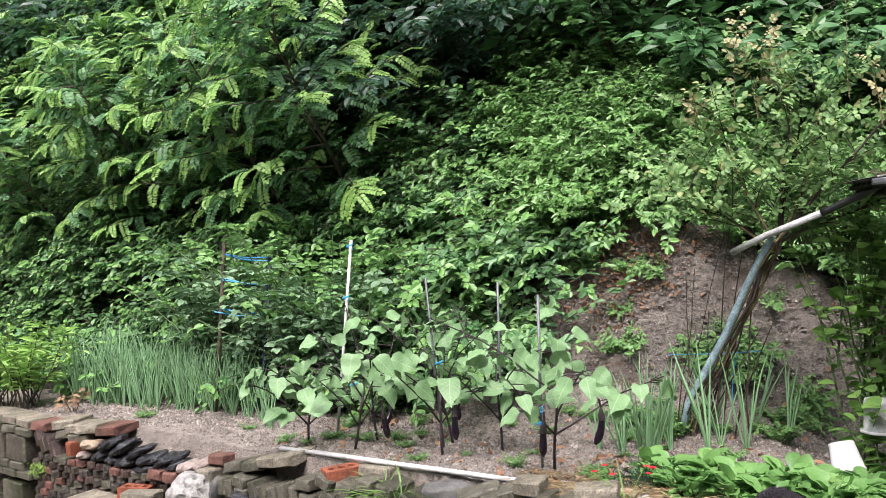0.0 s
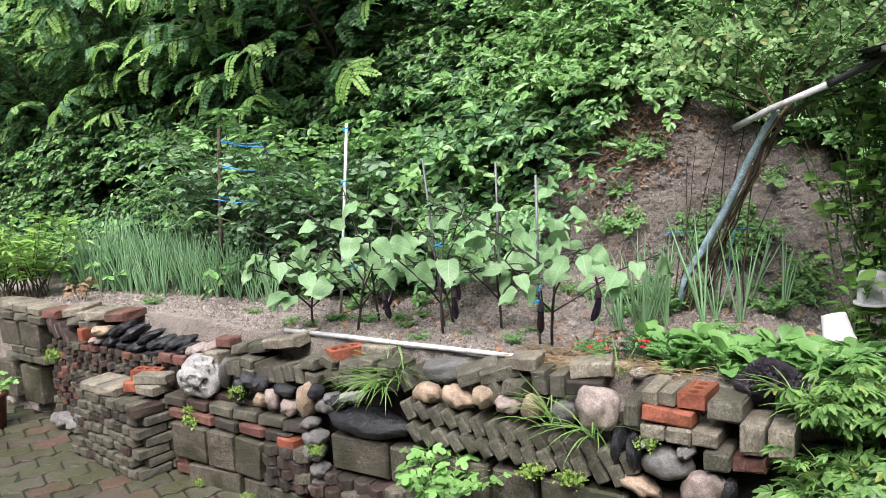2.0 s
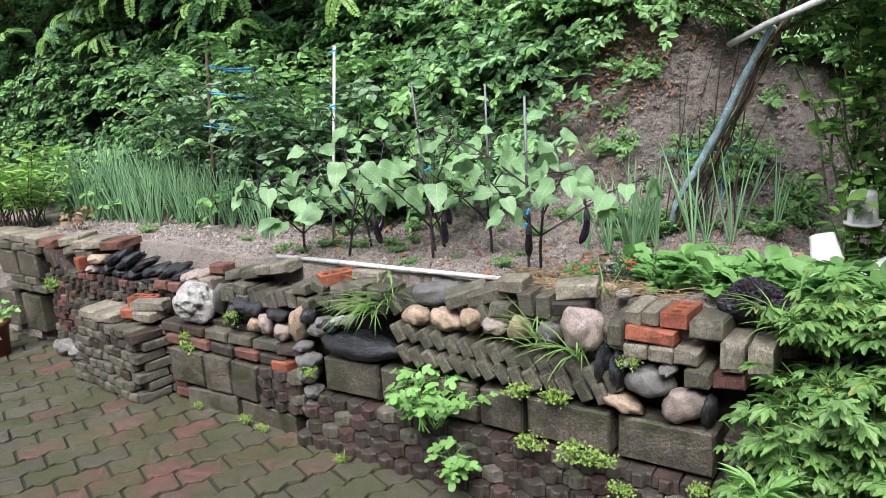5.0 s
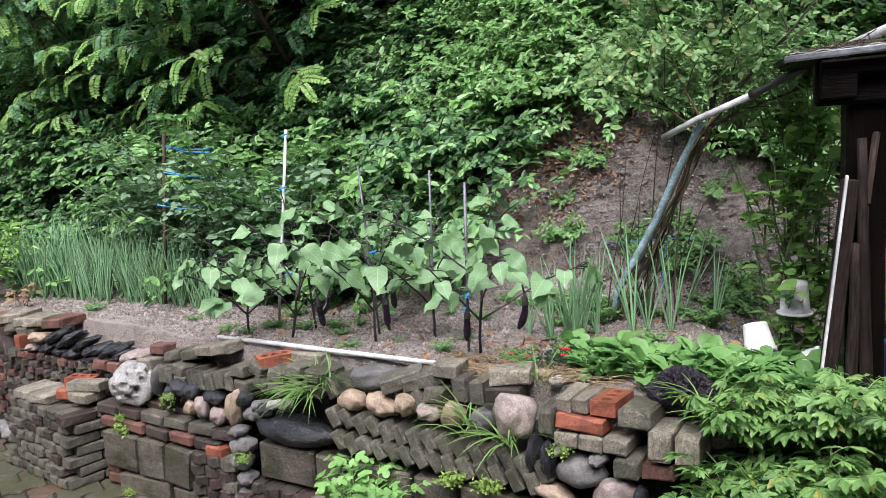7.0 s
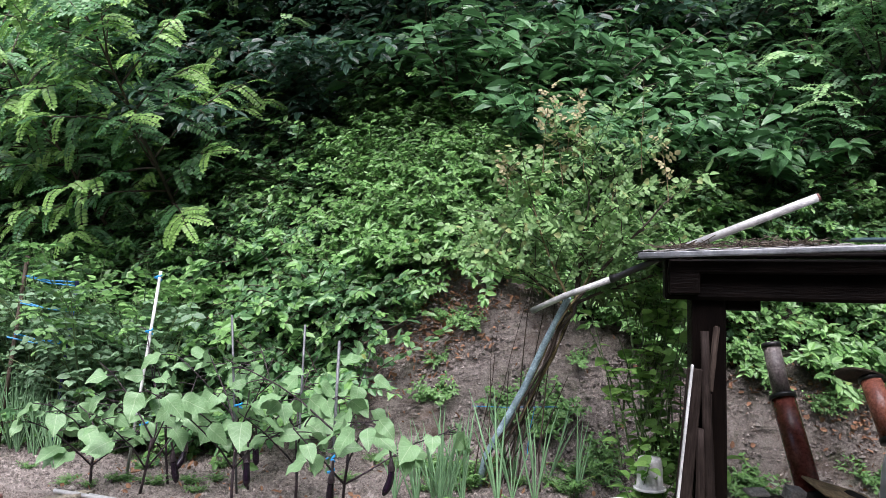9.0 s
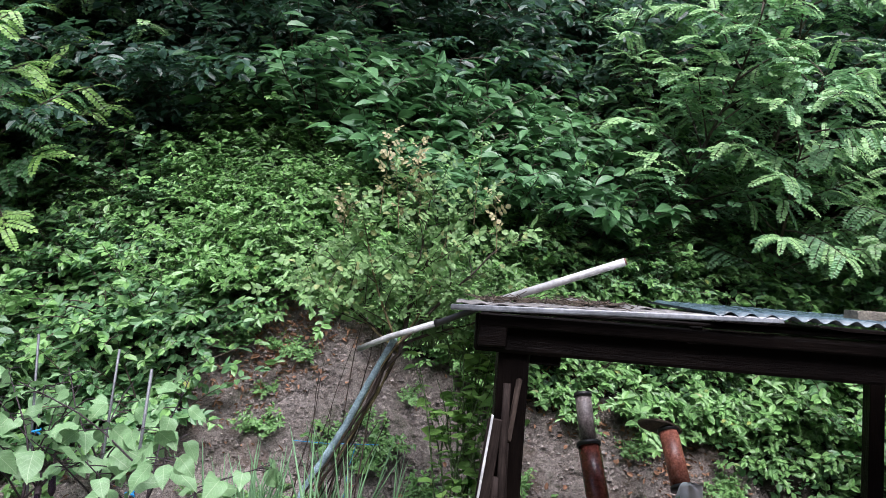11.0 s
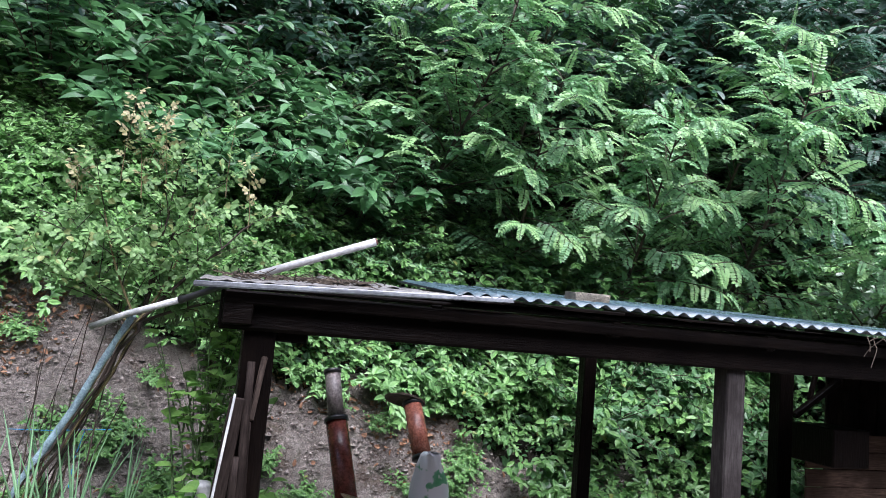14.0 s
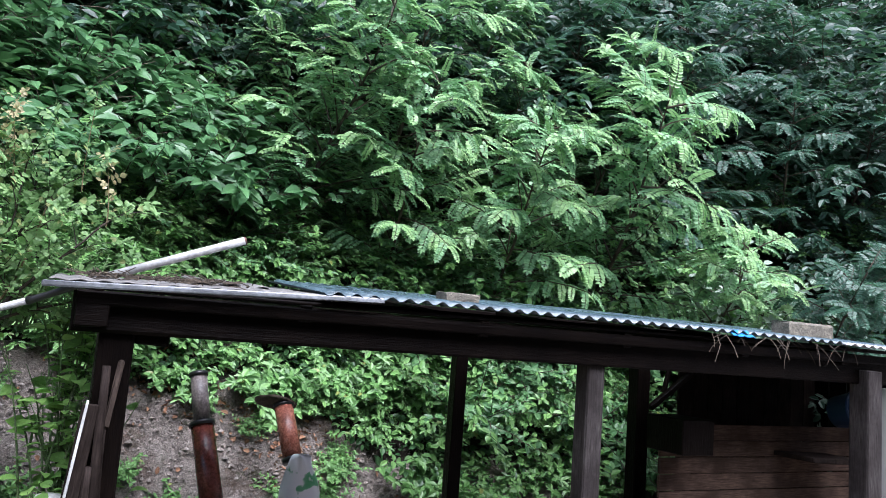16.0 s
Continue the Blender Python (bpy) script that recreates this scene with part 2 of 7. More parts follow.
class Shape:
    """Collects pieces of one mesh."""

    def __init__(self):
        self.v, self.f, self.n = [], [], 0

    def add(self, verts, faces):
        verts = np.asarray(verts, float)
        self.v.append(verts)
        self.f += [tuple(int(i) + self.n for i in f) for f in faces]
        self.n += len(verts)
        return self

    def mesh(self, name, mat, smooth=False):
        return mesh_of(name, np.concatenate(self.v), self.f, mat, smooth)

    def tube(self, pts, radii, sides=6, cap=True):
        pts = np.asarray(pts, float)
        n = len(pts)
        radii = np.broadcast_to(np.asarray(radii, float), (n,))
        tan = unit(np.gradient(pts, axis=0))
        ref = np.array([0.0, 0.0, 1.0]) if abs(tan[0][2]) < 0.9 else np.array([1.0, 0.0, 0.0])
        a = np.arange(sides) * 2 * np.pi / sides
        rings = []
        for p, t, r in zip(pts, tan, radii):
            s = unit(np.cross(t, ref))
            u = np.cross(s, t)
            ref = u
            rings.append(p + r * (np.cos(a)[:, None] * s + np.sin(a)[:, None] * u))
        faces = [(i * sides + j, i * sides + (j + 1) % sides, (i + 1) * sides + (j + 1) % sides, (i + 1) * sides + j)
                 for i in range(n - 1) for j in range(sides)]
        if cap:
            faces += [tuple(range(sides))[::-1], tuple((n - 1) * sides + j for j in range(sides))]
        return self.add(np.concatenate(rings), faces)

    def box(self, size, at=(0, 0, 0), turn=None, bevel=0.0):
        """A box with its edges cut, centred at a place."""
        hx, hy, hz = np.asarray(size, float) / 2
        b = min(bevel, hx * 0.9, hy * 0.9, hz * 0.9)
        if b <= 0:
            v = np.array([(x, y, z) for z in (-hz, hz) for y in (-hy, hy) for x in (-hx, hx)])
            f = [(0, 2, 3, 1), (4, 5, 7, 6), (0, 1, 5, 4), (2, 6, 7, 3), (0, 4, 6, 2), (1, 3, 7, 5)]
        else:
            v, f = bevel_box(hx, hy, hz, b)
        if turn is not None:
            v = v @ np.asarray(turn).T
        return self.add(v + np.asarray(at, float), f)


def bevel_box(hx, hy, hz, b):
    """A box with chamfered edges: 24 corners, 26 faces."""
    v, idx = [], {}
    for sx in (-1, 1):
        for sy in (-1, 1):
            for sz in (-1, 1):
                for k, p in enumerate(((hx, hy - b, hz - b), (hx - b, hy, hz - b), (hx - b, hy - b, hz))):
                    idx[(sx, sy, sz, k)] = len(v)
                    v.append((sx * p[0], sy * p[1], sz * p[2]))
    f = []
    for s in (-1, 1):
        q = [(-1, -1), (1, -1), (1, 1), (-1, 1)]
        for k, key in ((0, lambda a, c: (s, a, c, 0)), (1, lambda a, c: (a, s, c, 1)), (2, lambda a, c: (a, c, s, 2))):
            face = [idx[key(a, c)] for a, c in q]
            flip = (s < 0) ^ (k == 1)
            f.append(face[::-1] if flip else face)
    for a in (-1, 1):
        for c in (-1, 1):
            f.append([idx[(-1, a, c, 1)], idx[(1, a, c, 1)], idx[(1, a, c, 2)], idx[(-1, a, c, 2)]])
            f.append([idx[(a, -1, c, 0)], idx[(a, 1, c, 0)], idx[(a, 1, c, 2)], idx[(a, -1, c, 2)]])
            f.append([idx[(a, c, -1, 0)], idx[(a, c, 1, 0)], idx[(a, c, 1, 1)], idx[(a, c, -1, 1)]])
            for d in (-1, 1):
                f.append([idx[(a, c, d, k)] for k in range(3)])
    v = np.array(v)
    out = []
    for face in f:
        p = v[face]
        nrm = np.cross(p[1] - p[0], p[2] - p[0])
        out.append(tuple(face) if nrm @ p.mean(0) > 0 else tuple(face[::-1]))
    return v, out


def leaf_template(us, vs, cup=0.12, droop=0.15, wave=0.0):
    """A leaf of length 1 along x: half widths vs at us, a midrib fold, a drooping tip."""
    rows = list(zip(us, vs))
    v = [(0.0, 0.0, 0.0)]
    for k, (u, w) in enumerate(rows):
        z = -droop * u * u
        v += [(u, w, z + cup * w + wave * (-1) ** k), (u, 0, z), (u, -w, z + cup * w - wave * (-1) ** k)]
    v.append((1.0, 0.0, -droop))
    tip = len(v) - 1
    f = [(0, 2, 1), (0, 3, 2)]
    for k in range(len(rows) - 1):
        a = 1 + 3 * k
        f += [(a, a + 1, a + 4, a + 3), (a + 1, a + 2, a + 5, a + 4)]
    a = 1 + 3 * (len(rows) - 1)
    f += [(a, a + 1, tip), (a + 1, a + 2, tip)]
    return np.array(v), f


# small: two folded quads; oval and broad: with a curved midrib
SMALL = (np.array([(0, 0, 0), (0.3, 0.5, 0.08), (0.72, 0.42, 0.04), (1, 0, -0.1), (0.72, -0.42, 0.04), (0.3, -0.5, 0.08)]),
         [(0, 3, 2, 1), (0, 5, 4, 3)])
OVAL = leaf_template((0.22, 0.5, 0.8), (0.4, 0.5, 0.28), 0.2, 0.2)
BROAD = leaf_template((0.12, 0.35, 0.65, 0.87), (0.36, 0.5, 0.4, 0.18), 0.22, 0.3)


def leaves(shape, tmpl, P, D, N, L, W):
    """Adds a leaf for each row: foot P, way D, upper side N, length L, width W."""
    tv, tf = tmpl
    P, D, N = np.asarray(P, float), unit(D), np.asarray(N, float)
    S = unit(np.cross(N, D))
    U = np.cross(D, S)
    L, W = np.broadcast_to(L, (len(P),)), np.broadcast_to(W, (len(P),))
    v = (P[:, None] + D[:, None] * (tv[None, :, :1] * L[:, None, None]) + S[:, None] * (tv[None, :, 1:2] * W[:, None, None])
         + U[:, None] * (tv[None, :, 2:] * L[:, None, None]))
    k = len(tv)
    base = np.arange(len(P)) * k + shape.n
    shape.v.append(v.reshape(-1, 3))
    shape.f += [tuple(b + i for i in f) for b in base.tolist() for f in tf]
    shape.n += len(P) * k
    return shape


def curve(p, d, length, bend, n=6, wiggle=0.05, r=rng):
    """A growing line from p along d that bends by the vector bend."""
    pts, d = [np.array(p, float)], unit(d)
    for _ in range(n - 1):
        d = unit(d + np.asarray(bend) / (n - 1) + r.normal(0, wiggle, 3))
        pts.append(pts[-1] + d * length / (n - 1))
    return np.array(pts)


def along(pts, s):
    """Places and ways at the fractions s of a line."""
    pts = np.asarray(pts)
    seg = np.r_[0, np.cumsum(np.linalg.norm(np.diff(pts, axis=0), axis=1))]
    s = np.asarray(s) * seg[-1]
    p = np.stack([np.interp(s, seg, pts[:, k]) for k in range(3)], -1)
    i = np.clip(np.searchsorted(seg, s) - 1, 0, len(pts) - 2)
    return p, unit(pts[i + 1] - pts[i])


def bush(r, wood, green, fresh=None, height=0.6, spread=0.5, shoots=26, per=14, size=(0.045, 0.028), tmpl=SMALL, droop=0.5, pinnate=0, rachis=0.2, low=0.3):
    """A many-stemmed plant: arching shoots with leaves, or with feathered leaves of many leaflets."""
    P, D, N, L, W, Y = [], [], [], [], [], []
    for _ in range(shoots):
        a, lean = r.uniform(0, 2 * np.pi), spread * np.sqrt(r.uniform(0, 1))
        d = np.array([np.cos(a) * lean, np.sin(a) * lean, height])
        ln = np.linalg.norm(d) * r.uniform(0.75, 1.15)
        pts = curve(r.normal(0, 0.05, 3) * [1, 1, 0], d + [0, 0, 0.2 * height], ln, (np.cos(a) * droop, np.sin(a) * droop, -droop * r.uniform(0.2, 1.0)), 7, 0.08, r)
        wood.tube(pts, np.linspace(0.006, 0.0015, 7) * (height / 0.6) ** 0.5, 4, False)
        s = np.sort(r.uniform(low, 1.0, per))
        p, t = along(pts, s)
        ang = r.uniform(0, 2 * np.pi, per)
        side = unit(np.stack([np.cos(ang), np.sin(ang), r.uniform(-0.25, 0.45, per)], -1))
        way = unit(side + 0.5 * t)
        if not pinnate:
            P.append(p), D.append(unit(way + [0, 0, -0.25])), N.append(unit(np.tile([0, 0, 1.0], (per, 1)) + r.normal(0, 0.35, (per, 3))))
            k = r.uniform(0.6, 1.25, per)
            L.append(size[0] * k), W.append(size[1] * k), Y.append(s + r.normal(0, 0.06, per) > 0.86)
        else:
            for q, w, sc, sq in zip(p, way, r.uniform(0.6, 1.15, per), s):
                ra = curve(q, w + [0, 0, 0.35], rachis * sc, (0, 0, -r.uniform(0.6, 1.3)), 5, 0.05, r)
                wood.tube(ra, np.linspace(0.0016, 0.0006, 5), 3, False)
                u = np.linspace(0.18, 0.97, pinnate)
                lp, lt = along(ra, u)
                up = unit(np.cross(np.cross(lt, [0, 0, 1.0]), lt) + r.normal(0, 0.15, 3))
                sd = np.cross(lt, up)
                fan = np.sin(np.pi * (0.15 + 0.8 * u)) ** 0.5
                for sgn in (-1, 1):
                    P.append(lp), D.append(unit(sd * sgn + 0.35 * lt + r.normal(0, 0.1, lp.shape) - [0, 0, 0.15]))
                    N.append(unit(up + r.normal(0, 0.18, lp.shape)))
                    L.append(size[0] * sc * fan), W.append(size[1] * sc * fan), Y.append(np.full(len(lp), sq > 0.86))
                P.append(lp[-1:]), D.append(lt[-1:]), N.append(up[-1:]), L.append(np.array([size[0] * sc * 0.8])), W.append(np.array([size[1] * sc * 0.8])), Y.append(np.array([sq > 0.86]))
    sort_leaves(green, fresh, tmpl, P, D, N, L, W, Y)


def sort_leaves(green, fresh, tmpl, P, D, N, L, W, Y):
    """Old leaves into one shape, young ones at the shoot tips into another."""
    P, D, N, L, W, Y = (np.concatenate(q) for q in (P, D, N, L, W, Y))
    if fresh is None:
        Y = np.zeros(len(P), bool)
    leaves(green, tmpl, P[~Y], D[~Y], N[~Y], L[~Y], W[~Y])
    if Y.any():
        leaves(fresh, tmpl, P[Y], D[Y], N[Y], L[Y], W[Y])


def feather_tree(r, wood, green, fresh, height=1.7, spread=0.75, tiers=24, per=13, size=(0.054, 0.034), pairs=9, rachis=0.26, low=0.1):
    """A sapling: one leader, side boughs in tiers, each with sprays of feathered leaves in a flat fan."""
    P, D, N, L, W, Y = [], [], [], [], [], []
    lead = curve((0, 0, 0), (r.normal(0, 0.1), r.normal(0, 0.1), 1), height, (r.normal(0, 0.15), r.normal(0, 0.15), 0.2), 9, 0.05, r)
    wood.tube(lead, np.linspace(0.016, 0.003, 9), 6, False)
    boughs = [(lead[-3:], 6)]
    for k in range(tiers):
        h = low + (0.97 - low) * k / (tiers - 1)
        p, _ = along(lead, [h])
        a = k * 2.4 + r.uniform(-0.4, 0.4)
        ln = spread * (1.15 - 0.75 * h) * r.uniform(0.75, 1.2)
        b = curve(p[0], (np.cos(a), np.sin(a), r.uniform(0.5, 1.1)), ln, (0, 0, -r.uniform(0.1, 0.6)), 6, 0.07, r)
        wood.tube(b, np.linspace(0.007, 0.002, 6), 4, False)
        boughs.append((b, per))
    for b, n in boughs:
        s = np.linspace(0.3, 1.0, n)
        p, t = along(b, s)
        for i in range(n):
            sgn = 1 if i % 2 else -1
            flat = unit(np.cross(t[i], [0, 0, 1.0]) + r.normal(0, 0.25, 3))
            w = unit(flat * sgn * (0.9 if i < n - 1 else 0.15) + t[i] * 0.8 + [0, 0, r.uniform(-0.1, 0.3)])
            sc = r.uniform(0.75, 1.1) * (1.0 - 0.3 * s[i])
            ra = curve(p[i], w, rachis * sc, (0, 0, -r.uniform(0.5, 1.4)), 6, 0.04, r)
            wood.tube(ra, np.linspace(0.0016, 0.0006, 6), 3, False)
            u = np.linspace(0.1, 0.96, pairs)
            lp, lt = along(ra, u)
            up = unit(np.cross(np.cross(lt, [0, 0, 1.0]), lt) + r.normal(0, 0.12, 3))
            sd = np.cross(lt, up)
            fan = np.sin(np.pi * (0.22 + 0.66 * u)) ** 0.4
            young = s[i] > 0.62 and r.random() < 0.75
            for g in (-1, 1):
                P.append(lp), D.append(unit(sd * g + 0.35 * lt + r.normal(0, 0.06, lp.shape) - [0, 0, 0.05])), N.append(unit(up + r.normal(0, 0.12, lp.shape)))
                L.append(size[0] * sc * fan), W.append(size[1] * sc * fan), Y.append(np.full(pairs, young))
            P.append(lp[-1:]), D.append(lt[-1:]), N.append(up[-1:]), L.append(np.array([size[0] * sc * 0.8])), W.append(np.array([size[1] * sc * 0.8])), Y.append(np.array([young]))
    sort_leaves(green, fresh, SMALL, P, D, N, L, W, Y)


def plant(name, label, category, group, leaf, seed, young=None, form=bush, stem="bark", **kw):
    """A plant as a thing with its stems, leaves and young leaves, at the origin."""
    wood, green, fresh = Shape(), Shape(), Shape() if young else None
    form(np.random.default_rng(seed), wood, green, fresh, **kw)
    ob = empty(name, 0, 0, 0, label, category, group)
    part("branchwork", wood.mesh(name + "_stems", M[stem]), ob)["kind"] = "stuff"
    part("foliage", green.mesh(name + "_leaves", leaf), ob)
    if young and fresh.n:
        part("young_foliage", fresh.mesh(name + "_young_leaves", young), ob, "fresh yellow-green leaves at the tips")
    return ob
# ---- the lie of the land ----
WALL = np.array([(-60.0, 44.0), (-3.524, 5.66), (-1.70, 4.42), (-1.53, 4.20), (1.375, 2.22), (1.75, 1.75), (2.3, 1.3), (4.0, 0.4), (9.0, -2.0), (40, -14)])
FOOT = np.array([(-13, -60), (-12.0, 3.0), (-10.0, 8.0), (-7.0, 9.0), (-3.2, 6.75), (-1.6, 6.0), (0.1, 4.85), (1.2, 4.3), (2.4, 4.05), (4.0, 3.85), (7.0, 2.6), (8.6, 0.9), (9.6, -2.0), (10.5, -60)])


def behind(line, x, y):
    """How far points lie behind a line that runs to the right (negative: in front of it)."""
    x, y = np.asarray(x, float), np.asarray(y, float)
    best, sign = np.full(x.shape, 1e9), np.ones(x.shape)
    for (ax, ay), (bx, by) in zip(line[:-1], line[1:]):
        dx, dy = bx - ax, by - ay
        k = np.clip(((x - ax) * dx + (y - ay) * dy) / (dx * dx + dy * dy), 0, 1)
        d = np.hypot(x - ax - k * dx, y - ay - k * dy)
        c = dx * (y - ay) - dy * (x - ax)
        near = d < best - 1e-9
        best, sign = np.where(near, d, best), np.where(near, np.where(c > 0, 1.0, -1.0), sign)
    return best * sign


def rough(x, y, s=1.0):
    return (np.sin(2.1 * x * s + 1.3) * np.cos(1.7 * y * s + 0.4) + 0.5 * np.sin(4.7 * x * s - 2.9 * y * s) + 0.3 * np.cos(9.1 * y * s + 7.3 * x * s)) / 1.8


def land(x, y):
    """Height of the ground."""
    x, y = np.asarray(x, float), np.asarray(y, float)
    w, h = behind(WALL, x, y), behind(FOOT, x, y)
    bed = 0.82 - 0.2 * np.clip((x - 1.6) / 0.5, 0, 1) + 0.012 * rough(x * 3, y * 3)
    bed = bed + 0.14 * np.clip(1 + h / 0.6, 0, 1) ** 2 * np.clip(x + 0.2, 0, 1)
    hh = np.maximum(h, 0)
    rise = np.where(hh < 1.0, 1.7 * hh, 1.7 + np.where(hh < 6, 0.95 * (hh - 1), 4.75 + np.where(hh < 40, 0.55 * (hh - 6), 18.7 + 0.05 * (hh - 40))))
    z = np.where(w > 0.12, bed, 0.0)
    z = np.where(h > 0, bed + rise + 0.06 * rough(x, y) * np.clip(hh * 3, 0, 1) + 0.025 * rough(x * 4, y * 4) * np.clip(hh * 3, 0, 1), z)
    return z - np.where(w <= 0.12, 0.03, 0.0)


def bare(x, y):
    """Where the bank shows its soil: from its foot up to a ragged edge."""
    h = behind(FOOT, x, y)
    x = np.asarray(x, float)
    lim = np.interp(x, (0.1, 0.5, 0.75, 1.24, 1.9, 2.46, 2.9, 4.05, 4.3, 4.6, 7.5, 8.0), (-0.1, 0.2, 0.46, 0.62, 0.62, 0.5, 0.4, 0.4, 0.2, -0.02, 0.0, -0.1))
    scar = (x - 1.3) ** 2 * 1.6 + (np.asarray(y, float) - 5.72) ** 2 < 0.05
    return (h < lim + 0.09 * rough(x * 2.2, np.asarray(y) * 2.2)) | scar


xs = np.unique(np.r_[np.linspace(-900, -60, 12), np.linspace(-60, -8, 40), np.arange(-8, -1.2, 0.08), np.arange(-1.2, 4.6, 0.035), np.arange(4.6, 9, 0.08), np.linspace(9, 60, 40), np.linspace(60, 900, 12)].round(4))
ys = np.unique(np.r_[np.linspace(-900, -40, 12), np.linspace(-40, -2, 20), np.arange(-2, 3.2, 0.08), np.arange(3.2, 5.4, 0.035), np.arange(5.4, 10, 0.08), np.linspace(9, 60, 50), np.linspace(60, 900, 12)].round(4))
gx, gy = np.meshgrid(xs, ys)
gz = land(gx.ravel(), gy.ravel())
for i in np.flatnonzero((behind(WALL, gx.ravel(), gy.ravel()) > 0.2) & (np.abs(gx.ravel()) < 9) & (gy.ravel() < 9)):
    x, y = float(gx.flat[i]), float(gy.flat[i])
    bank = min(1.0, max(0.0, float(behind(FOOT, x, y)) * 4))
    q = Vector((x, y, gz[i]))
    gz[i] += (0.006 + 0.03 * bank) * noise.fractal(q * 4.0, 0.9, 2.1, 5) + 0.04 * bank * noise.fractal(Vector((x * 1.5, y * 1.5, gz[i] * 16.0)), 0.8, 2.1, 4) + 0.055 * bank * noise.ridged_multi_fractal(q * 3.0, 0.8, 2.2, 4, 0.9, 2.0) - 0.06 * bank
nx = len(xs)
gf = [(j * nx + i, j * nx + i + 1, (j + 1) * nx + i + 1, (j + 1) * nx + i) for j in range(len(ys) - 1) for i in range(nx - 1)]
ground = new("ground", mesh_of("ground", np.stack([gx.ravel(), gy.ravel(), gz], -1), gf, M["soil"], True))
tagged(ground, "sandy brown garden soil and steep hillside", "ground", kind="structure")

# darkened leaf mould under the plants, painting shade into the gaps between leaves
ground.data.materials.append(M["shade_humus"])
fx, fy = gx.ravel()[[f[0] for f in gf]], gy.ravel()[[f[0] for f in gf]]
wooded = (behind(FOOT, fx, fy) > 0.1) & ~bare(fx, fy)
ground.data.materials.append(M["bank"])
cut = (behind(FOOT, fx, fy) > 0.0) & bare(fx, fy)
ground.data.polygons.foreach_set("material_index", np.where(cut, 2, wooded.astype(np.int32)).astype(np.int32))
# ---- hillside plants ----
def hill_turn(x, y, r):
    """Pose on the slope: leans out a little from the hill."""
    e = 0.1
    gxn = float(land(x + e, y) - land(x - e, y)) / (2 * e)
    gyn = float(land(x, y + e) - land(x, y - e)) / (2 * e)
    n = Vector((-gxn * 0.45, -gyn * 0.45, 1.0)).normalized()
    q = n.to_track_quat("Z", "Y").to_matrix().to_4x4()
    return Matrix.Translation((x, y, float(land(x, y)) - 0.03)) @ q @ pose(0, 0, 0, 0, 0, r)


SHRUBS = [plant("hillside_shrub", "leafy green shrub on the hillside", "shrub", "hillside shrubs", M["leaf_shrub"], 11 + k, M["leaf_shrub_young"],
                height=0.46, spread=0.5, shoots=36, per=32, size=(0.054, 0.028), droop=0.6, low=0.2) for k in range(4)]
WEEDS = [plant("hillside_weed", "bright green weed on the bank", "weed", "hillside weeds", M["leaf_weed"], 71 + k, M["leaf_shrub_young"], stem="green_stem",
               height=0.24, spread=0.3, shoots=22, per=20, size=(0.056, 0.027), droop=0.5, low=0.15) for k in range(3)]
LOCUST = [plant("locust_sapling", "young locust tree with feathery green leaves", "tree", "locust saplings", M["leaf_locust"], 31 + k, M["leaf_locust_young"], feather_tree) for k in range(3)]
LOCUST_WARM = [plant("locust_sapling", "young locust tree with yellow-green feathery leaves", "tree", "locust saplings", M["leaf_locust_warm"], 41 + k, M["leaf_locust_gold"], feather_tree) for k in range(2)]
# shaded copy of the locust leaf: shade and far haze put into its colour
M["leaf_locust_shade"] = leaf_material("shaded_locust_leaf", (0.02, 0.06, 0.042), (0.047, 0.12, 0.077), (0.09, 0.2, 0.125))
LOCUST_SHADE = [plant("locust_sapling", "young locust tree, leaves darkened and blued for shade and distance", "tree", "locust saplings", M["leaf_locust_shade"], 45, None, feather_tree)]
BROADS = [plant("broadleaf_shrub", "shrub with large pointed green leaves", "shrub", "broadleaf shrubs", M["leaf_broad"], 51 + k, None,
                height=1.0, spread=0.75, shoots=24, per=22, size=(0.15, 0.068), tmpl=OVAL, droop=0.5) for k in range(2)]
# undergrowth trees whose leaf colour carries the gloom beneath the canopy
DARKS = [plant("woodland_tree", "dense woodland undergrowth tree, leaves coloured dark for canopy shade", "tree", "woodland trees", M["leaf_dark"], 91 + k,
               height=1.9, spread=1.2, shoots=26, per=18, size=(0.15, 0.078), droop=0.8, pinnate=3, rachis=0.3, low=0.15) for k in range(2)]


def spread_over(plants, spots, seed, scale=(0.8, 1.2)):
    r = np.random.default_rng(seed)
    for k, (x, y) in enumerate(spots):
        ob = plants[k % len(plants)]
        m = hill_turn(x, y, r.uniform(0, 360)) @ Matrix.Scale(r.uniform(*scale), 4)
        if k < len(plants):
            ob.matrix_world = m
        else:
            c = copy_thing(ob, m)
            c.matrix_world = m


def scatter(seed, count, x0, x1, s0, s1, gap, naked=True):
    """Spots on the hill between two distances behind its foot."""
    r = np.random.default_rng(seed)
    out = []
    for _ in range(count * 60):
        x, y = r.uniform(x0, x1), r.uniform(0, 16)
        h = float(behind(FOOT, x, y))
        if not s0 < h < s1 or any((x - a) ** 2 + (y - b) ** 2 < gap * gap for a, b in out):
            continue
        if naked and bool(bare(x, y)):
            continue
        out.append((x, y))
        if len(out) == count:
            break
    return out


spots = [(x, y) for x, y in scatter(1, 230, -6, 5, 0.05, 2.6, 0.25) if not (0.7 < x < 5.0 and float(behind(FOOT, x, y)) < (1.6 if x < 2.7 else 0.95))]
spread_over(SHRUBS, spots, 2, (0.65, 1.45))
